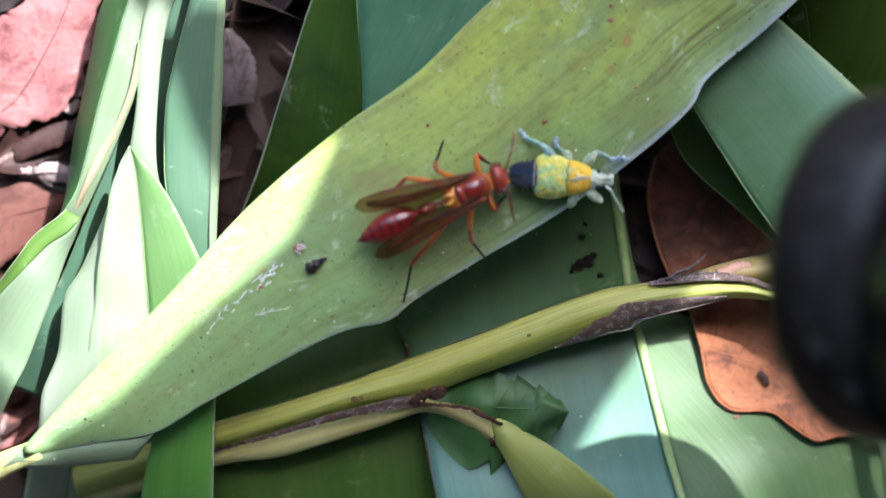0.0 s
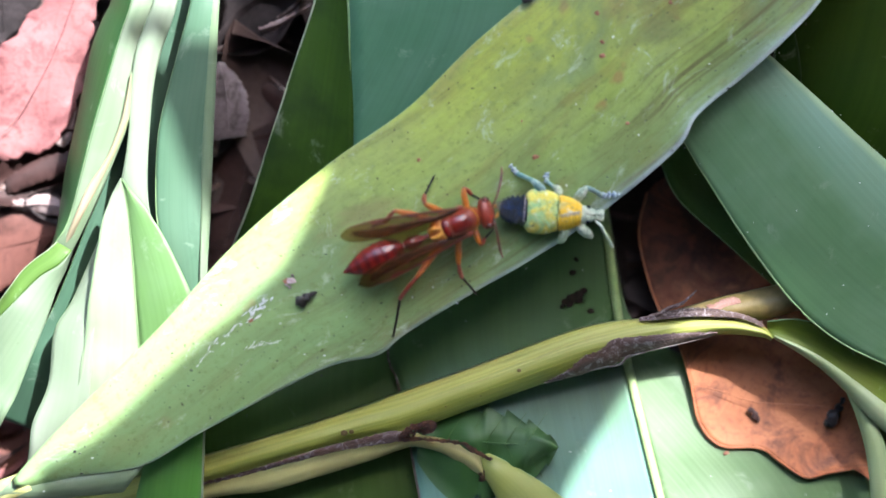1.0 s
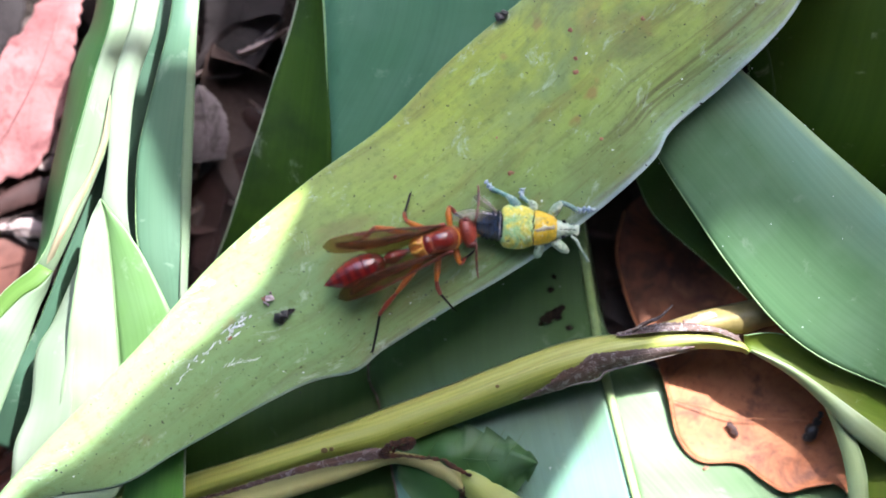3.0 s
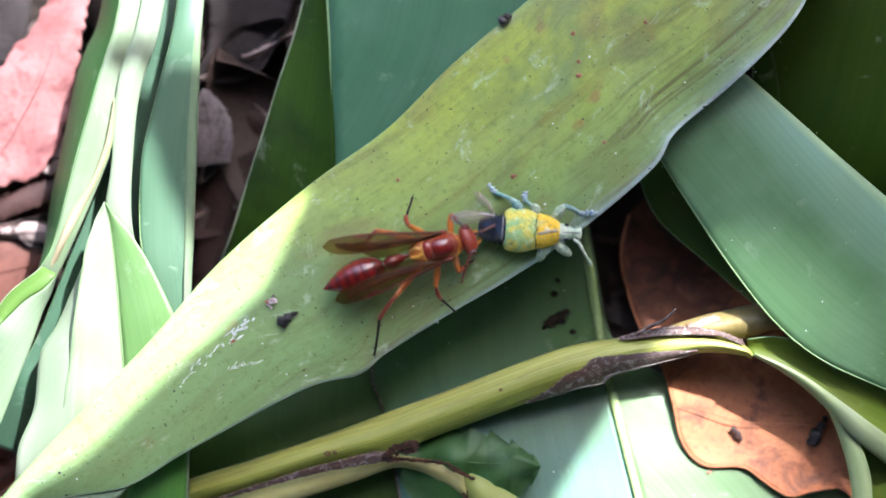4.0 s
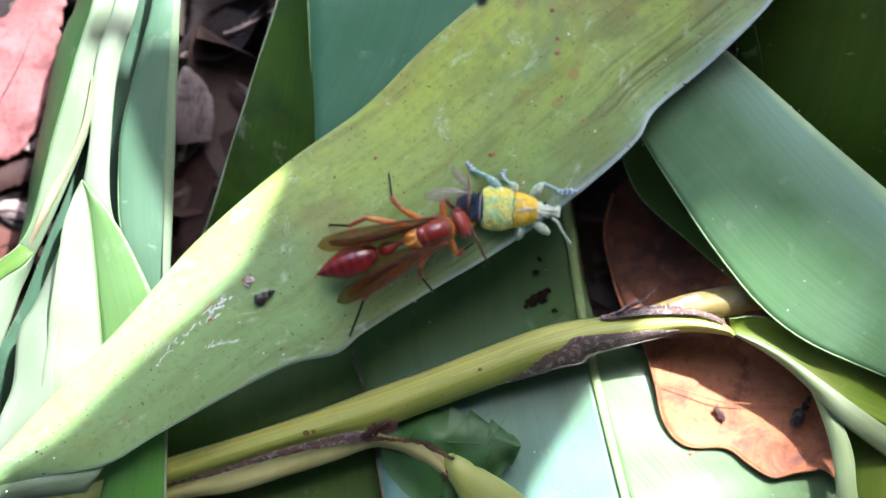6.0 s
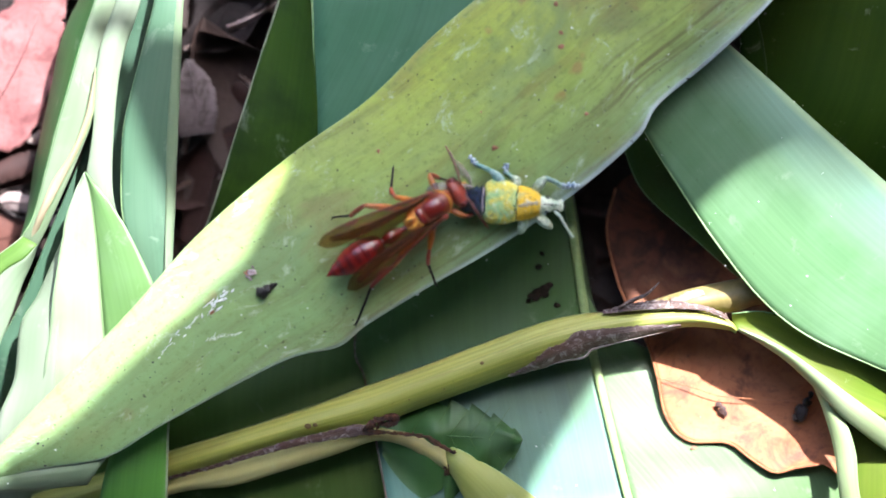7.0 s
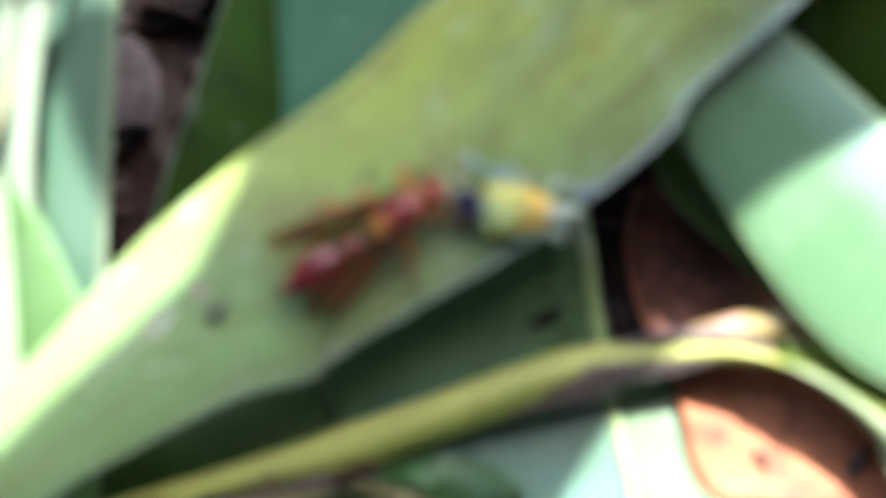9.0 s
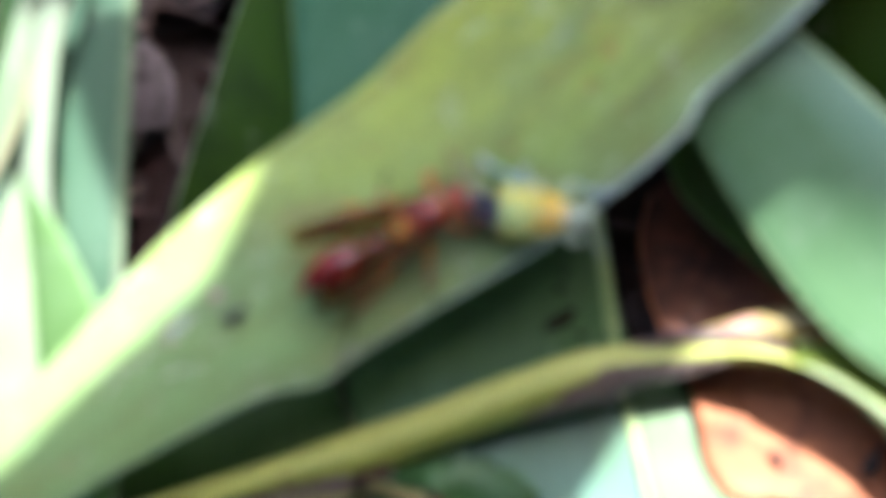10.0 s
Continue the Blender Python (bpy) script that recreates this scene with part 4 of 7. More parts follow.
# ---------------------------------------------------------------- the fallen stalk
def build_stalk():
    root = thing("stalk", "thick yellow-green cut leaf stalk with dried sheath edges", "stem")
    part("shaft", sheet(
        [(-59.1, -39.9, 9.0), (-48.4, -36.7, 12.0), (-37.5, -33.1, 14.5), (-28.3, -30.1, 17.0), (-15.6, -25.8, 18.5), (-7.1, -22.6, 19.0), (1.3, -19.6, 19.3), (9.8, -16.3, 19.6), (18.2, -13.2, 20.0), (23.2, -12.0, 20.0), (28.3, -11.4, 20.3), (35.0, -10.9, 20.6), (41.7, -11.2, 20.8), (46.1, -12.4, 20.5), (47.3, -13.4, 20.2)],
        [(-58.3, -44.9, 9.0), (-47.6, -41.5, 12.0), (-37.5, -37.5, 14.5), (-28.4, -34.4, 16.5), (-15.6, -30.6, 18.0), (-7.1, -28.9, 18.3), (1.4, -25.7, 18.6), (9.8, -22.6, 19.0), (18.2, -19.5, 19.3), (23.3, -17.8, 19.5), (26.6, -16.5, 19.8), (33.4, -14.9, 20.0), (40.1, -13.6, 20.2), (46.0, -14.0, 20.0), (47.3, -14.5, 20.0)],
        None, 150, 16, 1.9, 0.25, 21.0, 2.6), STALK, root)
    part("sheath_strip", sheet(
        [(-58.4, -44.1, 8.0), (-37.5, -36.9, 13.6), (-28.4, -34.1, 15.6), (-15.6, -30.3, 17.2), (-7.1, -28.9, 17.8), (-3.7, -29.3, 18.2), (0.5, -30.0, 18.8), (3.0, -30.9, 19.0), (4.4, -32.3, 19.0), (4.9, -34.2, 18.8)],
        [(-57.5, -47.1, 8.0), (-37.5, -39.7, 13.6), (-27.6, -38.0, 15.6), (-19.9, -35.6, 16.8), (-12.2, -33.1, 17.4), (-7.1, -31.2, 17.8), (-5.0, -30.9, 18.0), (-1.6, -31.7, 18.4), (1.5, -33.4, 18.6), (3.5, -34.6, 18.6), (4.6, -35.6, 18.2)],
        None, 90, 10, 1.0, 0.2, 22.0, 1.2), SHEATH, root, "pale yellow curling sheath strip")
    part("sheath_edge", sheet(
        [(-37.3, -36.7, 16.0), (-30.8, -34.8, 17.6), (-24.0, -32.5, 19.0), (-18.9, -30.8, 19.7), (-13.8, -29.5, 20.1), (-8.8, -28.3, 20.2), (-6.7, -28.5, 19.9)],
        [(-37.4, -37.2, 15.4), (-30.9, -35.5, 17.0), (-24.0, -33.4, 18.4), (-18.9, -32.0, 19.1), (-13.8, -30.9, 19.4), (-7.9, -30.0, 19.5), (-5.7, -29.6, 19.4)], None, 120, 8, 0.1, 0.2, 12.0, 0.12, 0.0, 0.22), DRY, root, "dried grey-brown sheath edge")
    part("torn_tip", sheet(
        [(-7.9, -29.1, 19.8), (-4.7, -29.2, 19.8), (-1.6, -29.5, 19.8), (1.3, -29.8, 20.2), (3.5, -30.7, 20.3), (4.9, -31.7, 20.2), (6.2, -32.3, 20.0)],
        [(-7.9, -30.0, 19.8), (-4.7, -29.8, 19.8), (-1.6, -29.9, 19.8), (1.3, -30.3, 20.2), (3.0, -31.3, 20.3), (4.4, -32.1, 20.1), (5.7, -32.7, 20.0)], None, 90, 8, 0.15, 0.35, 13.4, 0.15, 0.0, 0.3), CRISP, root, "dark shrivelled torn tip")
    part("torn_curl", tube([(-7.9, -29.1, 20.0), (-6.6, -28.3, 21.0), (-5.2, -27.4, 22.0), (-3.7, -27.1, 22.0), (-3.0, -27.6, 22.0), (-3.9, -28.3, 21.6), (-5.2, -28.1, 21.0), (-5.9, -29.2, 20.4)], [0.12, 0.5, 0.35, 0.6, 0.3, 0.1], 60, 10, 0.45, rough=1.9), CRISP, root, "reddish brown curled shred")
    part("strip_end", tube([(4.2, -33.8, 19.2), (4.6, -34.5, 19.2), (4.6, -35.4, 19.2), (4.2, -35.9, 18.6)], [0.2, 0.5, 0.35, 0.1], 30, 9, 0.6, rough=1.8), CRISP, root, "dark withered end")
    part("dry_patch", sheet(
        [(13.6, -21.0, 20.0), (16.9, -19.0, 21.9), (19.4, -16.8, 22.4), (21.9, -15.8, 22.4), (23.6, -14.3, 22.4), (26.5, -13.9, 22.4), (33.2, -13.3, 22.2), (39.1, -13.1, 21.9)],
        [(14.0, -21.2, 19.6), (18.2, -20.0, 20.0), (21.6, -18.8, 20.1), (24.8, -17.9, 20.1), (25.9, -16.9, 20.4), (33.3, -15.1, 20.7), (39.2, -13.6, 20.9)], None, 140, 14, 0.45, 0.2, 13.0, 0.12, 0.0, 0.3), DRY, root, "withered grey-brown patch")
    part("collar", sheet(
        [(27.6, -11.2, 20.8), (30.7, -10.3, 21.2), (34.9, -9.6, 21.7), (38.2, -9.6, 21.9), (42.4, -10.3, 21.9), (45.7, -11.5, 21.5)],
        [(27.5, -11.7, 21.4), (30.7, -11.3, 22.2), (34.8, -10.9, 22.4), (38.2, -10.8, 22.5), (42.4, -11.1, 22.4), (46.3, -12.5, 21.7)], None, 140, 10, 0.1, 0.35, 14.0, 0.12, 0.0, 0.3), DRY, root, "greyish dried collar")
    part("frayed_rim", tube([(18.2, -20.0, 20.2), (21.5, -18.8, 20.6), (24.9, -18.1, 20.6), (26.0, -17.0, 20.6), (29.1, -16.1, 20.6), (33.3, -15.1, 21.0), (38.3, -13.9, 21.0)], [0.05, 0.14, 0.2, 0.1, 0.06, 0.04], 70, 6, 0.6, rough=1.2), PRUINE_SHEATH, root, "whitish frayed rim")
    spots = bmesh.new()
    for x, y, z, r in ((-16.0, -28.6, 20.9, 0.55), (-14.9, -28.4, 20.9, 0.4), (9.8, -19.0, 22.0, 0.35), (-1.0, -24.5, 21.6, 0.14), (4.2, -22.9, 21.5, 0.12)):
        ball(x, y, z, r, r * 0.8, 0.1, spots, 8)
    part("spots", spots, BRUISE, root, "small brown spots")
    second = thing("stalk", "short pinkish yellow stalk beside the thick one", "stem")
    part("shaft", sheet(
        [(32.7, -10.6, 17.6), (39.3, -8.3, 19.5), (43.5, -7.3, 19.5), (47.7, -6.4, 19.5), (53.8, -5.2, 18.0), (71.0, -2.5, 6.0), (80.7, -1.2, 1.0)],
        [(34.4, -12.6, 17.6), (40.1, -11.9, 19.5), (44.4, -11.5, 19.5), (47.7, -11.2, 19.5), (52.0, -10.0, 19.0), (71.2, -7.8, 5.0), (80.7, -6.5, 1.0)], None, 60, 12, 2.0, 0.15, 23.0, 2.2), ROSY, second)
    part("pink_scar", sheet([(37.7, -9.4, 20.4), (39.8, -8.4, 20.8), (41.5, -8.0, 21.0), (42.5, -8.2, 21.0)], [(38.1, -10.2, 21.4), (40.1, -9.7, 21.4), (41.6, -9.3, 21.4), (42.7, -8.9, 21.4)], None, 30, 8, 0.2, 0.3, 23.6, 0.3, 0.0, 0.3), SCAR, second, "pinkish scar")
    twig = thing("twig", "thin grey dry twig by the stalk", "twig")
    part("shaft", tube([(29.9, -10.8, 21.8), (31.9, -9.6, 22.4), (33.9, -8.7, 23.0), (35.8, -6.9, 23.3)], [0.33, 0.28, 0.11], 16, 6, rough=0.3), DRY, twig)

    twisted = broad_leaf(
        "leaf", "twisted yellow-green blade growing from the stalk's end",
        [(46.6, -11.5, 21.6), (51.6, -11.2, 22.6), (58.3, -13.5, 22.8), (66.8, -16.8, 21.8), (83.3, -22.3, 10.4), (102.9, -29.9, 0.2)],
        [(47.0, -13.7, 21.4), (50.8, -15.7, 21.8), (56.3, -19.0, 21.6), (66.2, -25.6, 20.0), (83.3, -32.7, 10.4), (102.9, -40.5, 0.2)],
        blade_material("yellowing green blade", (0.045, 0.095, 0.009), (0.15, 0.18, 0.02), (0.11, 0.1, 0.025), (0.08, 0.055, 0.014), 0.6, 0.45, 0.2, 1800, 200),
        n=60, m=14, ripple=0.5, seed=15.0, crown=-1.0)
    part("rolled_edge", sheet(
        [(47.6, -13.5, 22.2), (51.6, -15.1, 22.6), (55.4, -17.2, 22.5), (60.0, -20.4, 22.0), (65.9, -24.7, 21.0), (78.7, -33.5, 11.6), (94.0, -43.1, 0.8)],
        [(47.5, -14.0, 21.8), (51.3, -16.2, 21.7), (55.1, -18.9, 21.4), (59.2, -22.7, 21.0), (64.1, -27.6, 20.2), (76.3, -36.2, 11.0), (92.2, -45.3, 0.8)],
        None, 60, 10, 0.7, 0.3, 16.0), EDGE_BLADE, twisted, "pale green rolled edge")
    broad_leaf(
        "leaf", "narrow pale hanging blade beside the dead leaf",
        [(58.7, -21.9, 20.0), (60.3, -25.6, 19.7), (62.0, -31.1, 19.1), (63.0, -38.0, 18.2), (65.2, -52.2, 12.8), (68.5, -75.8, 0.2)],
        [(59.5, -21.4, 20.0), (63.3, -26.9, 19.7), (65.2, -32.0, 19.1), (65.9, -38.0, 18.2), (69.1, -52.2, 12.8), (72.9, -75.8, 0.2)],
        EDGE_BLADE, n=50, m=10, crown=0.7, seed=17.0)
    broad_leaf(
        "leaf", "yellowish green leaf under the hanging blade",
        [(61.3, -17.0, 12.8), (63.0, -27.4, 12.8), (63.2, -39.5, 11.6), (63.8, -52.8, 8.0), (64.9, -75.8, 0.2)],
        [(97.0, -17.3, 6.8), (91.8, -27.5, 10.4), (91.0, -39.6, 10.4), (90.9, -52.9, 6.8), (89.6, -75.8, 0.2)],
        bpy.data.materials["yellowing green blade"], n=40, m=12, crown=1.5, ripple=0.5, seed=18.0)
    broad_leaf(
        "leaf", "yellow-green leaf blade growing out from under the curled strip",
        [(4.1, -31.4, 18.0), (6.6, -32.1, 19.5), (9.8, -33.8, 19.5), (14.8, -36.9, 19.5), (23.4, -43.9, 18.0), (34.3, -55.4, 8.0), (42.0, -63.4, 0.5)],
        [(4.2, -34.6, 18.0), (5.6, -36.3, 19.5), (7.1, -39.1, 19.5), (9.0, -43.0, 18.5), (12.0, -48.5, 15.0), (17.0, -56.4, 7.0), (20.8, -63.4, 0.5)],
        TIP_BLADE, n=60, m=14, crown=1.0, ripple=0.4, seed=19.0, rims=("left",), rim_material=GREEN_RIM, rim=0.07)
    broad_leaf(
        "leaf", "bright green young blade beside the leaflet",
        [(1.4, -29.9, 13.0), (0.3, -32.0, 13.5), (1.4, -35.0, 13.5), (3.5, -38.8, 13.5), (7.4, -44.8, 10.0), (12.8, -53.5, 2.0)],
        [(4.1, -30.7, 13.4), (5.5, -33.7, 14.0), (6.3, -37.1, 14.0), (7.5, -40.5, 14.0), (10.4, -45.6, 10.0), (15.5, -53.5, 2.0)],
        YOUNG_BLADE, n=40, m=10, crown=0.6, ripple=0.5, seed=19.6, rims=("right",), rim_material=GREEN_RIM, rim=0.06)
    return root


STEM = build_stalk()


def build_small_leaf():
    """The toothed leaflet under the stalk."""
    root = thing("leaflet", "dark green toothed leaflet under the stalk", "leaf")
    bm = bmesh.new()
    n, m = 64, 10
    tip, base = Vector((15.9, -30.5, 19.6)) * MM, Vector((-5.0, -29.6, 16.6)) * MM
    axis = tip - base
    side = Vector((-axis.y, axis.x, 0)).normalized()
    uv = bm.loops.layers.uv.verify()
    grid = []
    for i in range(n + 1):
        t = i / n
        tooth = 1 - 0.26 * ((t * 6.5) % 1.0) if t > 0.3 else 1
        w = 0.0073 * math.sin(math.pi * min(t * 0.93 + 0.07, 1)) ** 0.7 * tooth
        row = []
        for j in range(m + 1):
            u = 2 * j / m - 1
            p = base + axis * t + side * u * w * (0.75 if u > 0 else 1.45)
            p.z += 0.0012 * math.cos(u * 2.2) + 0.0014 * noise.noise((t * 4, u * 2.0, 9))
            row.append((bm.verts.new(p), (u * w, t * 0.02)))
        grid.append(row)
    for i in range(n):
        for j in range(m):
            q = (grid[i][j], grid[i + 1][j], grid[i + 1][j + 1], grid[i][j + 1])
            f = bm.faces.new([v for v, _ in q])
            for loop, (_, place) in zip(f.loops, q):
                loop[uv].uv = place
    part("blade", bm, LEAFLET, root)
    part("midrib", tube([base / MM + Vector((0, 0, 1.3)), (base + axis * 0.5) / MM + Vector((0, 0, 1.5)), tip / MM], [0.16, 0.12, 0.05], 30, 6), LEAFLET, root)
    for i in range(5):
        for u in (1, -1):
            a = base + axis * (0.2 + 0.14 * i)
            b = a + axis * 0.14 + side * u * 0.0048
            part("vein", tube([a / MM + Vector((0, 0, 1.35)), (a.lerp(b, 0.5)) / MM + Vector((0, 0, 1.1)), b / MM + Vector((0, 0, 0.2))], [0.06, 0.05, 0.03], 12, 5), DIM_BLADE, root)


build_small_leaf()


def build_dead_leaves():
    root = thing("dead_leaf", "crumpled pinkish red dead leaf with torn holes on the litter", "leaf", None, "dead leaves on the ground")
    part("blade", sheet(
        [(-58.1, 44.7, 4.0), (-60.0, 40.1, 6.0), (-62.0, 36.0, 6.0), (-65.2, 33.0, 6.0), (-66.4, 30.3, 7.0), (-69.0, 28.7, 7.0), (-73.5, 24.5, 6.0), (-77.8, 16.6, 6.0), (-79.9, 9.7, 4.0)],
        [(-52.8, 45.6, 4.0), (-53.9, 36.6, 7.0), (-55.1, 30.1, 7.0), (-56.1, 24.0, 7.0), (-57.8, 18.8, 7.0), (-60.4, 13.8, 7.0), (-64.6, 12.2, 7.0), (-68.1, 11.2, 7.0), (-74.7, 8.4, 4.0)], None, 90, 30, 1.0, 3.0, 31.0, 0.35, 0.0, 0.9), PINK_LEAF, root)
    part("midrib", tube([(-55.3, 45.0, 5.0), (-58.3, 32.9, 9.0), (-62.6, 23.4, 9.0), (-67.8, 15.6, 9.0), (-76.3, 8.8, 5.0)], [0.1, 0.08, 0.05], 40, 6), PINK_LEAF, root)
    for label, stuff, left, right in (
        ("grey dry leaf beside the pink one", GREY_LEAF, [(-74.7, 43.8, 4.0), (-74.7, 35.1, 4.0), (-72.9, 28.1, 4.0)], [(-62.4, 43.8, 4.6), (-62.7, 37.2, 4.6), (-64.5, 33.5, 4.6), (-68.5, 29.3, 4.6)]),
        ("pale grey rounded dry leaf on the litter", PALE_DRY, [(-36.2, 26.3, 8.0), (-37.2, 22.0, 8.5), (-37.3, 17.6, 8.5), (-36.8, 14.4, 7.5)], [(-35.0, 26.6, 8.0), (-32.2, 23.5, 8.2), (-31.0, 19.2, 8.0), (-31.6, 15.3, 7.0)]),
        ("thin white torn strip of dry leaf on the litter", BLEACHED, [(-29.8, 31.8, 7.0), (-27.6, 32.6, 7.6), (-25.4, 33.6, 7.4), (-21.6, 35.6, 6.6)], [(-29.4, 31.0, 6.6), (-27.2, 31.5, 7.0), (-25.6, 32.5, 6.9), (-21.9, 34.9, 6.4)]),
        ("flat brown dry leaf by the bent blade", BROWN_FLAT, [(-76.3, 1.8, 5.0), (-71.0, 3.6, 5.0), (-64.9, 3.2, 5.0), (-59.7, 1.4, 5.0)], [(-76.4, -14.8, 4.0), (-69.4, -9.1, 4.0), (-65.1, -5.6, 4.0), (-60.7, -1.2, 4.0)]),
        ("white torn dry leaf in the sun", BLEACHED, [(-67.5, 5.0, 6.5), (-65.1, 5.5, 6.5), (-62.8, 6.2, 6.5), (-59.5, 5.5, 6.5)], [(-67.2, 3.7, 6.0), (-64.8, 3.4, 6.0), (-62.0, 3.0, 6.0), (-59.5, 2.9, 6.0)]),
        ("white torn strip of dry leaf by the tuft", BLEACHED, [(-57.9, 19.7, 5.0), (-58.6, 17.1, 5.0), (-59.8, 15.1, 5.0), (-60.9, 14.0, 5.0)], [(-57.2, 19.1, 5.0), (-57.8, 16.7, 5.0), (-58.3, 14.6, 5.0), (-59.3, 13.2, 5.0)]),
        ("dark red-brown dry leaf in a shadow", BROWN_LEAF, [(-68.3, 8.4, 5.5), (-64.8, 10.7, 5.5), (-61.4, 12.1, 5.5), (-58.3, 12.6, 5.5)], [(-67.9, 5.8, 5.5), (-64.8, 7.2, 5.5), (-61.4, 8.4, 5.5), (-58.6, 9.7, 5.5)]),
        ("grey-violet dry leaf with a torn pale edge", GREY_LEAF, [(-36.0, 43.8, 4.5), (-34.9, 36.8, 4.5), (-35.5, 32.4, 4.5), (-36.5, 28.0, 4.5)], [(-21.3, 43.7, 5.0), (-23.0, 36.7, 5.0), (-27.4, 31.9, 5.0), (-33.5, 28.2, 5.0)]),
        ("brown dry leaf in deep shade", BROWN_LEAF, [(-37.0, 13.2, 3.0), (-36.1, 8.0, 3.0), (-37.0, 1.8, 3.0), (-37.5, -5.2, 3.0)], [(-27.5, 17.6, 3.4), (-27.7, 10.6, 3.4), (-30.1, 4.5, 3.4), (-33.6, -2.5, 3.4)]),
        ("small pinkish dry leaf below the tuft", PINK_LEAF, [(-70.2, -26.5, 5.0), (-67.5, -27.1, 5.0), (-66.2, -28.9, 5.0)], [(-70.2, -31.3, 5.0), (-68.0, -30.9, 5.0), (-66.1, -29.8, 5.0)]),
        ("red-brown dry leaf below the pinkish one", BROWN_FLAT, [(-71.2, -31.8, 4.0), (-67.7, -31.4, 4.0), (-64.6, -29.6, 4.0)], [(-71.2, -38.4, 4.0), (-66.8, -37.3, 4.0), (-64.2, -34.5, 4.0)]),
    ):
        leaf = thing("dead_leaf", label, "leaf", None, "dead leaves on the ground")
        part("blade", sheet(left, right, None, 60, 16, 0.5, 1.2, left[0][1] * 0.37 + 50, 0.25, 0.0, 0.35), stuff, leaf)
        ridge = [tuple((p + q) / 2 + (0.5 if k == 2 else 0) for k, (p, q) in enumerate(zip(left[min(i, len(left) - 1)], right[min(i, len(right) - 1)]))) for i in range(min(len(left), len(right)))]
        part("midrib", tube(ridge, [0.12, 0.1, 0.06], 24, 5), stuff, leaf)
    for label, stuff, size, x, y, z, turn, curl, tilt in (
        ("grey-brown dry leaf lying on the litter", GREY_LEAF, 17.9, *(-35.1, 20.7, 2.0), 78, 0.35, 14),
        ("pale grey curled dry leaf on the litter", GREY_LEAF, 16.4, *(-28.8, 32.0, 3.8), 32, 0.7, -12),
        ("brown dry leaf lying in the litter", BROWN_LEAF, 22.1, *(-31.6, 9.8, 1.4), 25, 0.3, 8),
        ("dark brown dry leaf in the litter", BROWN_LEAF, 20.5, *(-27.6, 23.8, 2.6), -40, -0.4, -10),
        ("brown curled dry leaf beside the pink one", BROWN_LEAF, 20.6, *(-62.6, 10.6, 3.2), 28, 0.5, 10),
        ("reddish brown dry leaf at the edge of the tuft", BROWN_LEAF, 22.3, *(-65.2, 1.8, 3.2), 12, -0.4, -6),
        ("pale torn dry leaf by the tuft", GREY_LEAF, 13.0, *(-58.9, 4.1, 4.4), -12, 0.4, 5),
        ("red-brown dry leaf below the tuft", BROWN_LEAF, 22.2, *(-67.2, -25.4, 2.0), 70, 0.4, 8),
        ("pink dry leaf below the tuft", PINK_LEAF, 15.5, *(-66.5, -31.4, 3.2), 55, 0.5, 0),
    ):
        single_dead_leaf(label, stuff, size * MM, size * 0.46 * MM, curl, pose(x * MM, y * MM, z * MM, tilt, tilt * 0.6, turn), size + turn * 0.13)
    root = thing("dead_leaf", "orange-brown curled dead leaf with dark blotches under the stalk", "leaf", None, "dead leaves on the ground")
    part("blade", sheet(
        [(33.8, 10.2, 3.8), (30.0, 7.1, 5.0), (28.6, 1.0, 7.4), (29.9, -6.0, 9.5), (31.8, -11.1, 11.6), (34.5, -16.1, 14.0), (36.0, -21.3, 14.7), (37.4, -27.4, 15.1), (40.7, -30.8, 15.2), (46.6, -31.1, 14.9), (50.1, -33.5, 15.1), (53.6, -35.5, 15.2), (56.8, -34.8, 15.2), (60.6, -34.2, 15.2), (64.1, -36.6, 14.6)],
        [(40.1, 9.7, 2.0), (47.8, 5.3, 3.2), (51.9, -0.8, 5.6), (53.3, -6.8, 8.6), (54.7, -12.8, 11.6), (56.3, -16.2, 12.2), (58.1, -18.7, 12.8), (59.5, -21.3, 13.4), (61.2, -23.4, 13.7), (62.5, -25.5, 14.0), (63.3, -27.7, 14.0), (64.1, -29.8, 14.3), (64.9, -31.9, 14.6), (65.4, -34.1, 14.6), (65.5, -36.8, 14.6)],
        None, 90, 22, -1.2, 0.9, 20.0), SHADE_BLOTCHED_LEAF, root)
    part("midrib", tube([(36.0, -21.4, 15.1), (40.6, -22.6, 14.5), (45.8, -24.2, 14.2), (52.7, -24.6, 14.1), (59.5, -25.1, 13.8)], [0.06, 0.08, 0.05], 40, 6), ORANGE_LEAF, root)
    part("margin", tube([(30.0, 7.1, 5.0), (28.6, 1.0, 7.4), (29.9, -6.0, 9.5), (31.8, -11.1, 11.6), (34.5, -16.1, 14.0), (36.0, -21.3, 14.7), (37.4, -27.4, 15.1), (40.7, -30.8, 15.2), (46.6, -31.1, 14.9), (50.1, -33.5, 15.1), (53.6, -35.5, 15.2), (56.8, -34.8, 15.2), (60.6, -34.2, 15.2)], [0.14, 0.2, 0.2, 0.15], 60, 6), ORANGE_LEAF, root, "curled lighter rim")


build_dead_leaves()


# ---------------------------------------------------------------- the insects
def chitin(name, a, b, rough=0.28, scale=900, relief=0.25, coat=0.25):
    return plain_material(name, a, b, scale, rough, 0.6, relief, 0.00006, Coat_Weight=coat, Coat_Roughness=0.15)


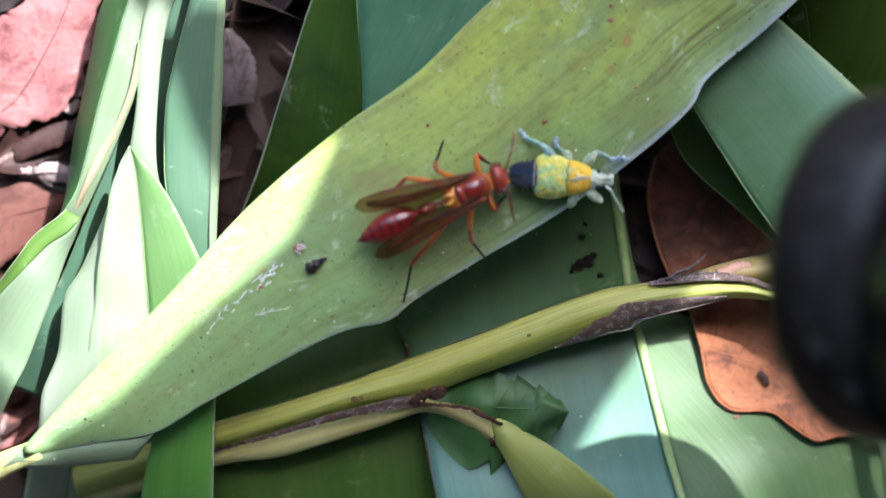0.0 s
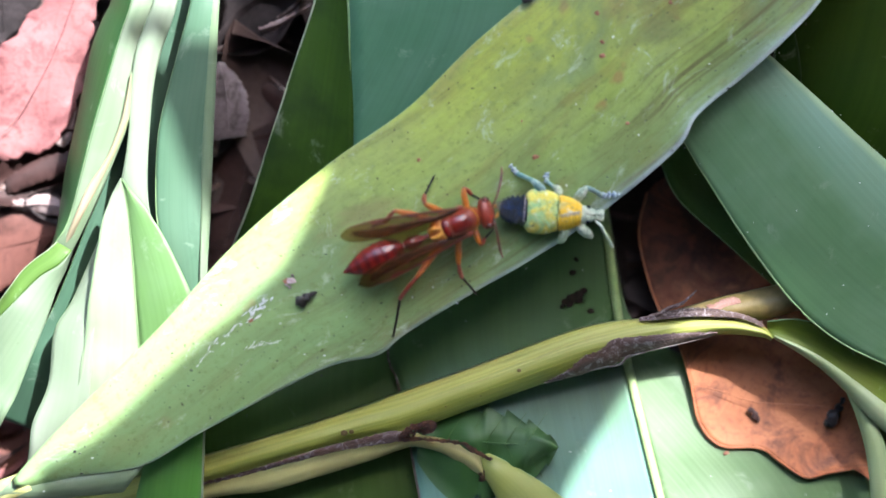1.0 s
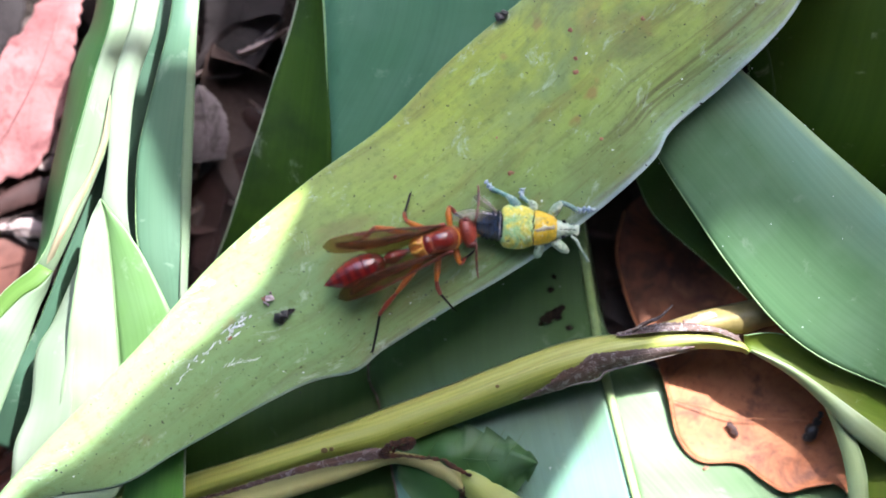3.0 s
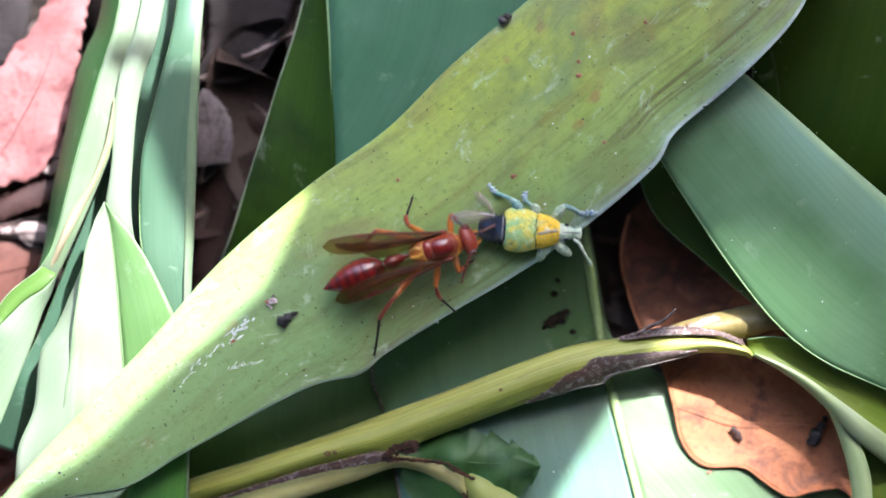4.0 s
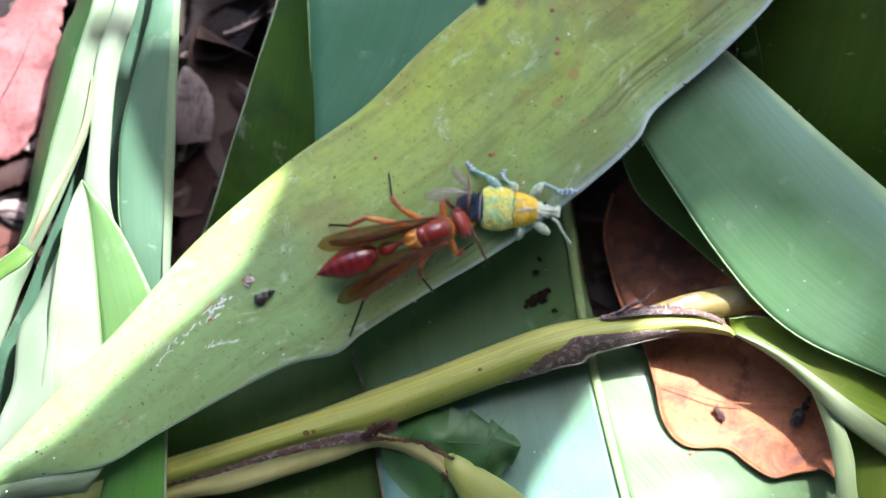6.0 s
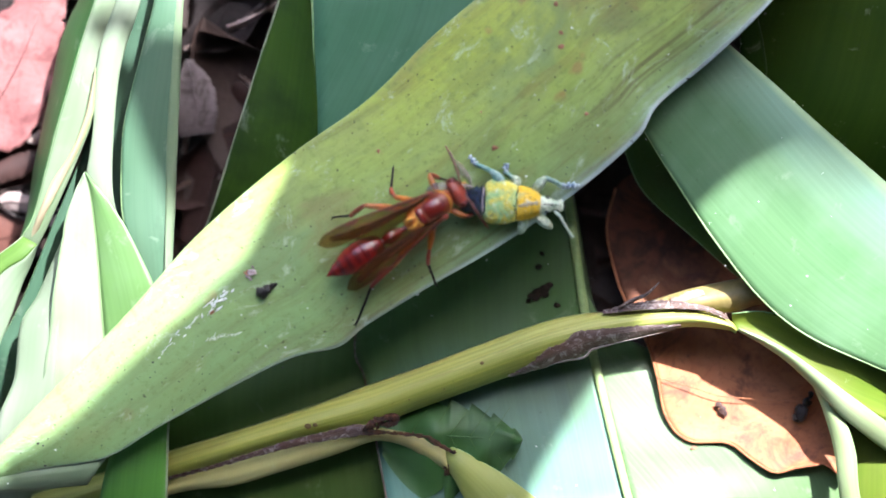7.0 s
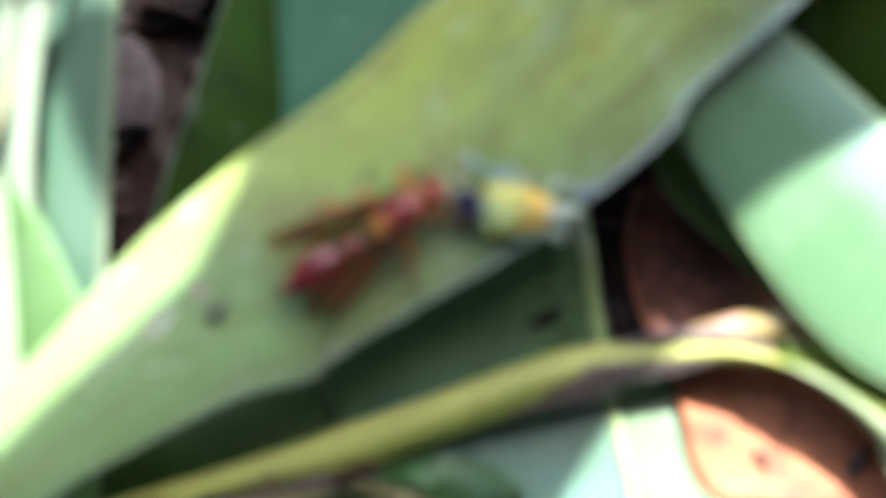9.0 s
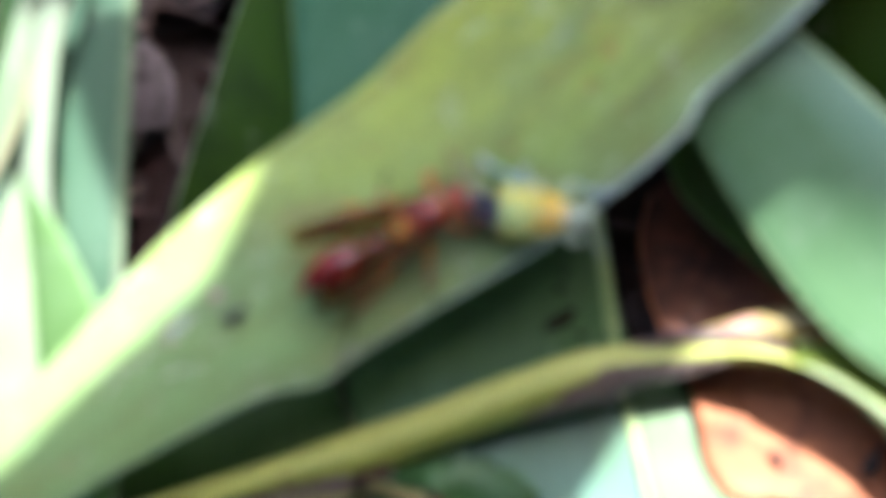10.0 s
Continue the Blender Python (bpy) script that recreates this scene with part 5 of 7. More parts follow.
RED = chitin("dark red chitin", (0.14, 0.007, 0.005), (0.22, 0.014, 0.008), 0.24)
HEAD_RED = chitin("brick red chitin", (0.2, 0.018, 0.009), (0.3, 0.04, 0.014), 0.42, 1400, 0.5, 0.1)
ORANGE = chitin("orange chitin", (0.391, 0.085, 0.0068), (0.527, 0.1615, 0.01275), 0.4)
AMBER = chitin("yellow-orange chitin", (0.62, 0.26, 0.03), (0.72, 0.36, 0.06), 0.4)
TARSUS = plain_material("black leg chitin", (0.006, 0.004, 0.004), (0.02, 0.01, 0.008), 900, 0.45, 0.25)
SIDE_RED = chitin("orange-red chitin", (0.2, 0.022, 0.008), (0.32, 0.05, 0.01), 0.35)
DUSK = chitin("dusky brown antenna", (0.05, 0.012, 0.008), (0.16, 0.03, 0.012), 0.4)
EYE = chitin("dark red compound eye", (0.09, 0.012, 0.012), (0.16, 0.02, 0.016), 0.2)
PRUINE = plain_material("grey dusted joint", (0.3, 0.25, 0.26), (0.5, 0.45, 0.45), 900, 0.7)
JET = plain_material("blue-black abdomen", (0.003, 0.006, 0.014), (0.014, 0.04, 0.11), 700, 0.22, 0.8, 1.0, 0.0007)


def wing_material(name, tint, clear, rough=0.25, through_tint=(0.8, 0.58, 0.3)):
    k = Nodes(name)
    n = k.noise(k.coords(True, (900, 160, 1)), 1.0, 3.0)
    col = k.mix(k.ramp(n, (0.35, grey(0)), (0.7, grey(1))), tint, tuple(min(c * 1.7, 1) for c in tint))
    m = k.done(col, rough, 0.25)
    glass = k.add("BsdfTransparent")
    glass.inputs[0].default_value = (*through_tint, 1)
    blend = k.add("MixShader")
    blend.inputs[0].default_value = clear
    out = k.t.nodes["Material Output"]
    k.link(k.p.outputs[0], blend.inputs[1])
    k.link(glass.outputs[0], blend.inputs[2])
    k.link(blend.outputs[0], out.inputs["Surface"])
    return m


WING = wing_material("smoky amber wing membrane", (0.065, 0.034, 0.014), 0.84, 0.2, (0.76, 0.66, 0.48))
FOLD = wing_material("folded double wing membrane", (0.07, 0.026, 0.01), 0.68, 0.22, (0.66, 0.5, 0.34))
COSTA = plain_material("red-brown wing edge", (0.06, 0.009, 0.004), (0.13, 0.025, 0.008), 900, 0.45, 0.25)
CLEAR_WING = wing_material("clear crumpled wing membrane", (0.26, 0.23, 0.22), 0.78, 0.15, (0.9, 0.86, 0.8))


def scale_material(name, a, b, dots, amount, scale=900):
    """Weevil cuticle: fine pearly scales over two colours that blend into each other, with small dark pits."""
    k = Nodes(name)
    v = k.coords()
    big = k.noise(v, 330, 5.0, 0.68, 0.5)
    cells = k.add("TexVoronoi")
    cells.inputs["Scale"].default_value = 4200
    k.link(v, cells.inputs["Vector"])
    pits = k.noise(v, scale, 3.0)
    lumps = k.noise(v, 1300, 4.0, 0.65)
    col = k.mix(k.ramp(big, (0.45 - amount, grey(0)), (0.56 - amount, grey(1))), a, b)
    col = k.mix(k.ramp(cells.outputs["Distance"], (0.1, grey(0)), (0.8, grey(0.3))), col, tuple(c * 0.5 for c in a))
    col = k.mix(k.ramp(lumps, (0.36, grey(0.4)), (0.46, grey(0))), col, tuple(c * 0.5 for c in a))
    col = k.mix(k.ramp(lumps, (0.57, grey(0)), (0.66, grey(0.65))), col, (0.68, 0.76, 0.6))
    col = k.mix(k.ramp(pits, (0.64, grey(0)), (0.69, grey(0.85))), col, dots)
    k.bump(lumps, 1.0, 0.0005)
    return k.done(col, 0.5, 0.35)


MINT = scale_material("mint and yellow scales", (0.34, 0.54, 0.23), (0.74, 0.6, 0.08), (0.02, 0.05, 0.05), 0.03)
GOLD = scale_material("golden yellow scales", (0.56, 0.47, 0.16), (0.85, 0.52, 0.02), (0.3, 0.22, 0.08), 0.08)
DUST_SCALE = scale_material("greyish pink scales", (0.4, 0.33, 0.22), (0.52, 0.42, 0.3), (0.2, 0.15, 0.1), 0.0)
PALE_SCALE = scale_material("pale green scales", (0.36, 0.46, 0.32), (0.64, 0.68, 0.54), (0.04, 0.06, 0.05), 0.0)
BLUE_SCALE = scale_material("pale blue-green scales", (0.12, 0.3, 0.27), (0.3, 0.42, 0.4), (0.05, 0.09, 0.1), 0.05)
FUZZ = plain_material("bluish white foot bristles", (0.14, 0.2, 0.3), (0.55, 0.62, 0.66), 2200, 0.7)


def lathe(profile, sides=24, steps=40, bm=None, bend=0.0, ridge=0.0):
    """A rounded body along x from rows of (x, half width, half height, centre height), in millimetres."""
    bm = bm or bmesh.new()
    uv = bm.loops.layers.uv.verify()
    rows = [[v * MM for v in row] for row in profile]
    pts = []
    for i in range(steps + 1):
        s = i / steps * (len(rows) - 1)
        k = min(int(s), len(rows) - 2)
        f = s - k
        a, b, c, d = (rows[min(max(k + o, 0), len(rows) - 1)] for o in (-1, 0, 1, 2))
        pts.append([0.5 * (2 * q + (r - p) * f + (2 * p - 5 * q + 4 * r - w) * f * f + (3 * q - p - 3 * r + w) * f ** 3) for p, q, r, w in zip(a, b, c, d)])
    rings = []
    for i, (x, w, h, z) in enumerate(pts):
        w, h = max(w, 1e-6), max(h, 1e-6)
        ring = []
        for j in range(sides):
            t = 2 * math.pi * j / sides
            q = 1 + ridge * math.sin(i * 0.75 + 0.2 * math.sin(t * 5)) * 0.5
            ring.append((bm.verts.new((x, w * math.cos(t) * q, z + h * math.sin(t) * q)), (t * 0.002, x)))
        rings.append(ring)
    for a, b in zip(rings, rings[1:]):
        for j in range(sides):
            q = [a[j], b[j], b[(j + 1) % sides], a[(j + 1) % sides]]
            f = bm.faces.new([v for v, _ in q])
            for loop, (_, place) in zip(f.loops, q):
                loop[uv].uv = place
    bm.faces.new([v for v, _ in rings[0]])
    bm.faces.new([v for v, _ in rings[-1]][::-1])
    bmesh.ops.recalc_face_normals(bm, faces=bm.faces[:])
    return bm


def joined(*rods):
    bm = bmesh.new()
    bm.loops.layers.uv.verify()
    for points, radii, n, sides in rods:
        tube(points, radii, n, sides, 1.0, bm)
    return bm


def build_wing(parent, side):
    """A forewing folded lengthwise: membrane, dark front edge and veins, hinged at its base."""
    bm = sheet(
        [(0, 0, 0), (-4, 0.35, 0.1), (-9, 0.7, 0.1), (-13, 0.75, 0), (-16, 0.45, -0.3), (-17.2, -0.4, -0.5)],
        [(0, -0.5, 0), (-4, -1.1, 0.2), (-9, -1.7, 0.3), (-13, -1.95, 0.2), (-16, -1.6, -0.2), (-17.3, -0.6, -0.5)],
        None, 34, 8, 0.25, 0.0, side, 0.03)
    wing = part("forewing", bm, WING, parent, "smoky amber folded wing")
    part("wing_edge", tube([(0.2, 0, 0.05), (-4, 0.33, 0.15), (-9, 0.68, 0.15), (-13, 0.73, 0.05), (-16, 0.43, -0.25)], [0.26, 0.18, 0.13, 0.06], 30, 6, 0.7), COSTA, wing, "dark red-brown front edge")
    part("wing_fold", sheet(
        [(-0.5, -0.1, 0.2), (-4, -0.35, 0.4), (-9, -0.45, 0.48), (-13, -0.3, 0.3), (-15.5, -0.1, 0.0)],
        [(-0.5, -0.5, 0.2), (-4, -1.1, 0.36), (-9, -1.65, 0.46), (-12.5, -1.6, 0.34), (-15.2, -0.9, 0.05)], None, 30, 6, 0.1, 0.0, side + 3, 0.03), FOLD, wing, "darker folded part of the wing")
    for pts, r in (
        ([(0, -0.2, 0.15), (-4, -0.4, 0.42), (-9, -0.5, 0.52), (-12.5, 0.4, 0.25)], 0.1),
        ([(-3, -0.5, 0.42), (-8, -1.4, 0.5), (-12, -1.7, 0.44), (-15, -1.2, 0.05)], 0.08),
        ([(-9, -0.5, 0.52), (-10.5, -1.2, 0.5), (-11, -1.7, 0.46)], 0.06),
        ([(-6.2, -0.45, 0.48), (-7.0, -0.9, 0.5), (-7.4, -1.35, 0.5)], 0.06),
        ([(-7.5, 0.6, 0.2), (-9.2, 0.0, 0.42), (-9.8, -0.5, 0.5)], 0.07),
        ([(-10.2, 0.7, 0.2), (-11.4, 0.1, 0.38), (-12.8, -0.5, 0.4), (-14.6, -0.8, 0.15)], 0.06),
        ([(-12.5, 0.4, 0.25), (-13.6, -0.1, 0.25), (-14.4, -0.6, 0.16)], 0.05),
    ):
        part("vein", tube(pts, [r * 0.65, r * 0.45], 20, 5), COSTA, wing)
    part("wing_spot", sheet([(-10.6, 0.62, 0.22), (-11.6, 0.66, 0.2), (-12.6, 0.62, 0.16)], [(-10.7, 0.35, 0.3), (-11.6, 0.3, 0.3), (-12.5, 0.36, 0.24)], None, 12, 4, 0.05, 0.0, 0, 0.05), COSTA, wing, "dark spot on the front edge")
    if side < 0:
        for ob in (wing, *wing.children):
            for v in ob.data.vertices:
                v.co.y = -v.co.y
            ob.data.flip_normals()
    return wing


def build_wasp():
    """The red wasp. Its own space: x ahead, z up, origin in the middle of its thorax."""
    root = thing("wasp", "red wasp with smoky amber wings biting a weevil on a leaf", "wasp")
    bodies = {}
    part("thorax", lathe([(-1.9, 1.2, 1.2, 0.0), (-1.5, 1.6, 1.7, 0.15), (-0.4, 1.85, 2.0, 0.2), (1.0, 1.9, 2.0, 0.2), (2.4, 1.75, 1.75, 0.1), (3.4, 1.3, 1.3, -0.1), (3.9, 0.75, 0.8, -0.3)]), SIDE_RED, root)
    part("thorax_shield", lathe([(-0.6, 0.2, 0.2, 1.6), (-0.4, 1.1, 0.7, 1.55), (0.6, 1.32, 0.85, 1.6), (1.8, 1.25, 0.8, 1.45), (2.6, 0.85, 0.6, 1.15), (3.0, 0.2, 0.2, 0.85)]), RED, root, "glossy dark red back plate")
    part("scutellum", lathe([(-1.95, 0.3, 0.2, 1.3), (-1.75, 1.15, 0.55, 1.35), (-1.2, 1.35, 0.65, 1.5), (-0.75, 1.1, 0.4, 1.6)], 18, 16), RED, root)
    part("collar_stripe", tube([(2.3, 1.95, 0.5), (3.0, 1.35, 1.15), (3.35, 0.6, 1.35), (3.45, 0, 1.35), (3.35, -0.6, 1.35), (3.0, -1.35, 1.15), (2.3, -1.95, 0.5)], [0.07, 0.1, 0.1, 0.07], 30, 6), AMBER, root, "yellow stripe behind the neck")
    part("back_stripe", tube([(-1.7, 1.5, 1.2), (-2.0, 0.7, 1.55), (-2.05, 0, 1.6), (-2.0, -0.7, 1.55), (-1.7, -1.5, 1.2)], [0.1, 0.16, 0.16, 0.1], 24, 6), AMBER, root, "yellow stripe across the back")
    part("propodeum", lathe([(-4.1, 0.5, 0.5, -0.6), (-3.8, 1.05, 0.95, -0.4), (-3.0, 1.6, 1.4, 0.0), (-2.2, 1.8, 1.6, 0.05), (-1.6, 1.6, 1.4, 0.1)]), ORANGE, root, "orange rear of the thorax")
    for y in (0.65, -0.65):
        part("propodeum_ridge", tube([(-2.2, y * 0.5, 1.55), (-3.0, y, 1.35), (-3.9, y * 0.7, 0.55)], [0.22, 0.28, 0.16], 16, 7), AMBER, root)
        part("tegula", ball(1.4, y * 3.1, 0.9, 0.7, 0.4, 0.45), HEAD_RED, root)
    stalk = part("petiole", lathe([(0.3, 0.42, 0.4, 0), (-0.8, 0.42, 0.42, 0.1), (-1.6, 0.75, 0.7, 0.25), (-2.7, 1.05, 0.95, 0.35), (-3.5, 0.85, 0.8, 0.3), (-4.05, 0.5, 0.5, 0.15)]), RED, root, "narrow waist with a swollen node")
    part("node_collar", ball(-4.1, 0, 0.15, 0.3, 0.55, 0.55), PRUINE, stalk, "greyish joint")
    widths = [(-4.0, 0.55), (-4.5, 1.2), (-5.4, 1.75), (-6.8, 2.05), (-8.2, 2.08), (-9.6, 1.88), (-10.9, 1.45), (-12.1, 0.9), (-13.0, 0.4), (-13.6, 0.05)]

    def half(x):
        for (x0, w0), (x1, w1) in zip(widths, widths[1:]):
            if x1 <= x <= x0:
                return w0 + (w1 - w0) * (x0 - x) / (x0 - x1)
        return 0.05

    for a, b, stuff in ((-4.0, -7.3, RED), (-7.1, -8.7, RED), (-8.5, -9.9, RED), (-9.7, -11.1, RED), (-10.9, -12.2, RED), (-12.0, -13.6, RED)):
        rows = []
        for i in range(7):
            x = a + (b - a) * i / 6
            w = half(x) * 1.08 * (0.985 + 0.02 * i / 6)
            rows.append((x, w, w * 0.88, 0.05 - 0.035 * (-4 - x)))
        rows.append((b + 0.02, half(b) * 0.9, half(b) * 0.8, 0.05 - 0.035 * (-4 - b)))
        part("gaster_plate", lathe(rows, 24, 22), GASTER, stalk, "glossy banded red plate")
    bodies["petiole"] = (stalk, Vector((-4.0, 0, -0.6)) * MM)
    head = part("head", lathe([(-0.25, 0.8, 0.7, -0.1), (0.0, 1.75, 1.2, 0), (0.45, 2.25, 1.5, 0), (1.0, 2.3, 1.5, -0.05), (1.5, 1.95, 1.35, -0.2), (1.9, 1.3, 1.1, -0.35), (2.1, 0.7, 0.8, -0.5)]), HEAD_RED, root, "broad brick red head")
    for y in (1, -1):
        part("eye", ball(0.95, y * 1.85, 0.1, 0.72, 0.55, 1.1), EYE, head, "dark compound eye")
        part("mandible", tube([(1.8, y * 0.8, -1.0), (2.6, y * 0.75, -1.4), (2.9, y * 0.2, -1.5)], [0.35, 0.28, 0.1], 12, 7), AMBER, head, "yellowish jaw")
        part("ocellus", ball(0.6, y * 0.25, 1.45, 0.14, 0.14, 0.12, sides=8), EYE, head)
    bodies["head"] = (head, Vector((3.9, 0, -0.2)) * MM)
    for name, y in (("up", 1), ("low", -1)):
        rod = joined(([(0, 0, 0), (1.2, 0, 0.5), (2.0, 0, 0.65)], [0.16, 0.17, 0.2], 10, 7), ([(2.0, 0, 0.65), (3.6, 0.05, 0.3), (5.2, 0.2, -0.3), (6.4, 0.45, -0.9)], [0.18, 0.2, 0.2, 0.13], 24, 7))
        bodies["antenna " + name] = (part("antenna", rod, DUSK, head, "dusky brown antenna"), Vector((1.7, y * 0.5, 0.55)) * MM)
        bodies["wing " + name] = (build_wing(root, y), Vector((1.2, y * 2.0, 1.2)) * MM)
        hind = part("hind_wing", sheet([(0, 0, 0), (-4, 0.3, 0), (-8, 0.3, 0), (-11, -0.4, -0.1)], [(0, -0.4, 0), (-4, -1.6, 0), (-8, -2.2, 0), (-11, -0.8, -0.1)], None, 24, 6, 0.1, 0, y, 0.03), WING, root, "smaller amber hind wing")
        if y < 0:
            for v in hind.data.vertices:
                v.co.y = -v.co.y
            hind.data.flip_normals()
        bodies["hind " + name] = (hind, Vector((-0.2, y * 1.75, 0.8)) * MM)
    return root, bodies


def gaster_material():
    """Red plates with a dusky cross band in the middle of each."""
    k = Nodes("banded red gaster")
    sep = k.add("SeparateXYZ")
    c = k.add("TexCoord")
    k.link(c.outputs["Object"], sep.inputs[0])
    wave = k.add("Math", operation="MULTIPLY")
    wave.inputs[1].default_value = 4350.0
    k.link(sep.outputs[0], wave.inputs[0])
    s = k.add("Math", operation="SINE")
    k.link(wave.outputs[0], s.inputs[0])
    half = k.add("Math", operation="MULTIPLY_ADD")
    half.inputs[1].default_value, half.inputs[2].default_value = 0.5, 0.5
    k.link(s.outputs[0], half.inputs[0])
    n = k.noise(c.outputs["Object"], 1500, 3.0)
    flank = k.add("Math", operation="ABSOLUTE")
    k.link(sep.outputs[1], flank.inputs[0])
    wide = k.add("Math", operation="MULTIPLY")
    wide.inputs[1].default_value = 500.0
    k.link(flank.outputs[0], wide.inputs[0])
    col = k.mix(k.ramp(half.outputs[0], (0.2, grey(0)), (1.0, grey(0.8))), (0.14, 0.007, 0.006), (0.045, 0.003, 0.006))
    col = k.mix(k.ramp(n, (0.4, grey(0.3)), (0.7, grey(0))), col, (0.1, 0.006, 0.006))
    col = k.mix(k.ramp(wide.outputs[0], (0.35, grey(0)), (0.85, grey(0.6))), col, (0.25, 0.01, 0.006))
    k.bump(n, 0.3, 0.00006)
    return k.done(col, 0.25, 0.4, Coat_Weight=0.35, Coat_Roughness=0.06)


GASTER = gaster_material()
WASP, WASP_BODIES = build_wasp()


def top_of(root):
    """Height of a leaf's blade under a place, from its own mesh."""
    sheets = []
    for blade in root.children:
        if blade.name.startswith(("blade", "shaft")):
            co = np.empty(len(blade.data.vertices) * 3)
            blade.data.vertices.foreach_get("co", co)
            sheets.append(co.reshape(-1, 3))
    co = np.concatenate(sheets)

    def height(x, y, reach=1.0):
        d = (co[:, 0] - x) ** 2 + (co[:, 1] - y) ** 2
        near = np.argsort(d)[:6]
        if d[near[0]] > reach * reach:
            return -1.0
        return float(co[near, 2].max())

    return height


leaf_top = top_of(HOST)


def build_leg(name, thigh, shank, thick, bent):
    """A leg in two moving parts: femur, and tibia with tarsus (bent by so many millimetres sideways) under it."""
    upper = part("femur", joined(([(-0.2, 0, 0), (thigh * 0.25, 0, 0.05), (thigh * 0.7, 0, 0.1), (thigh, 0, 0)], [thick * 0.8, thick * 1.1, thick * 1.2, thick * 0.7], 16, 9)), ORANGE, WASP, "orange femur")
    knee = shank * 0.44
    lower = part("tibia", joined(([(0, 0, 0), (knee * 0.5, bent * 0.55, 0.1), (knee, bent, 0)], [thick * 0.65, thick * 0.85, thick * 0.75], 14, 8)), HEAD_RED, upper, "reddish tibia")
    part("tarsus", joined(([(knee, bent, 0), (knee + (shank - knee) * 0.5, bent * 0.45, 0), (shank, 0, 0)], [thick * 0.5, thick * 0.42, thick * 0.4], 18, 7), ([(shank - 0.1, 0, 0), (shank + 0.45, 0.3, 0)], [thick * 0.3, 0.04], 5, 5), ([(shank - 0.1, 0, 0), (shank + 0.45, -0.3, 0)], [thick * 0.3, 0.04], 5, 5)), TARSUS, lower, "thin black foot")
    return upper, lower, thigh, shank


# hip, foot (on the leaf, or on the body for the grasping pair), which way the knee points, and the leg itself
LEGS = [
    (Vector((-1.9, -1.3, -1.3)), (-8.8, -13.5, 50), None, Vector((-0.3, 0.2, 1.0)), build_leg("hind", 7.4, 10.4, 0.42, -1.2)),
    (Vector((-1.9, 1.3, -1.3)), (-11.9, 2.4, 50), None, Vector((0.0, 0.5, 1.0)), build_leg("hind", 7.4, 6.8, 0.42, 0.8)),
    (Vector((0.0, -1.3, -1.4)), (3.1, -7.3, 50), None, Vector((-0.6, 0.0, 1.0)), build_leg("middle", 4.6, 6.2, 0.42, -0.7)),
    (Vector((0.0, 1.3, -1.4)), (-3.2, 9.6, 50), None, Vector((-0.7, 0.0, 1.0)), build_leg("middle", 4.9, 6.2, 0.42, 1.0)),
    (Vector((2.4, -1.2, -1.3)), None, (Vector((4.6, -2.9, -3.4)), Vector((7.0, -3.6, -3.2))), Vector((-0.5, -1.0, 0.6)), build_leg("front", 2.9, 3.6, 0.42, -0.4)),
    (Vector((2.4, 1.2, -1.3)), None, (Vector((5.0, 1.4, -2.7)), Vector((5.0, 1.6, -2.9))), Vector((-0.8, 1.0, 0.6)), build_leg("front", 3.2, 3.8, 0.42, 0.4)),
]


def aimed(origin, ahead, up):
    """A pose at origin whose x axis points ahead and whose z axis leans up."""
    x = ahead.normalized()
    y = up.cross(x).normalized()
    z = x.cross(y)
    m = Matrix((x, y, z)).transposed().to_4x4()
    m.translation = origin
    return m


def leg_poses(hip, foot, pole, thigh, shank):
    """Femur pose in the body's space and tibia pose in the femur's, so that the foot is reached."""
    hip, foot = hip * MM, foot * MM
    a, b = thigh * MM, shank * MM
    way = foot - hip
    d = min(max(way.length, abs(a - b) * 1.02), (a + b) * 0.995)
    way.normalize()
    along = (a * a - b * b + d * d) / (2 * d)
    out = (pole - way * pole.dot(way)).normalized()
    knee = hip + way * along + out * math.sqrt(max(a * a - along * along, 0))
    end = hip + way * d
    femur = aimed(hip, knee - hip, out)
    tibia = femur.inverted() @ aimed(knee, end - knee, out)
    return femur, tibia


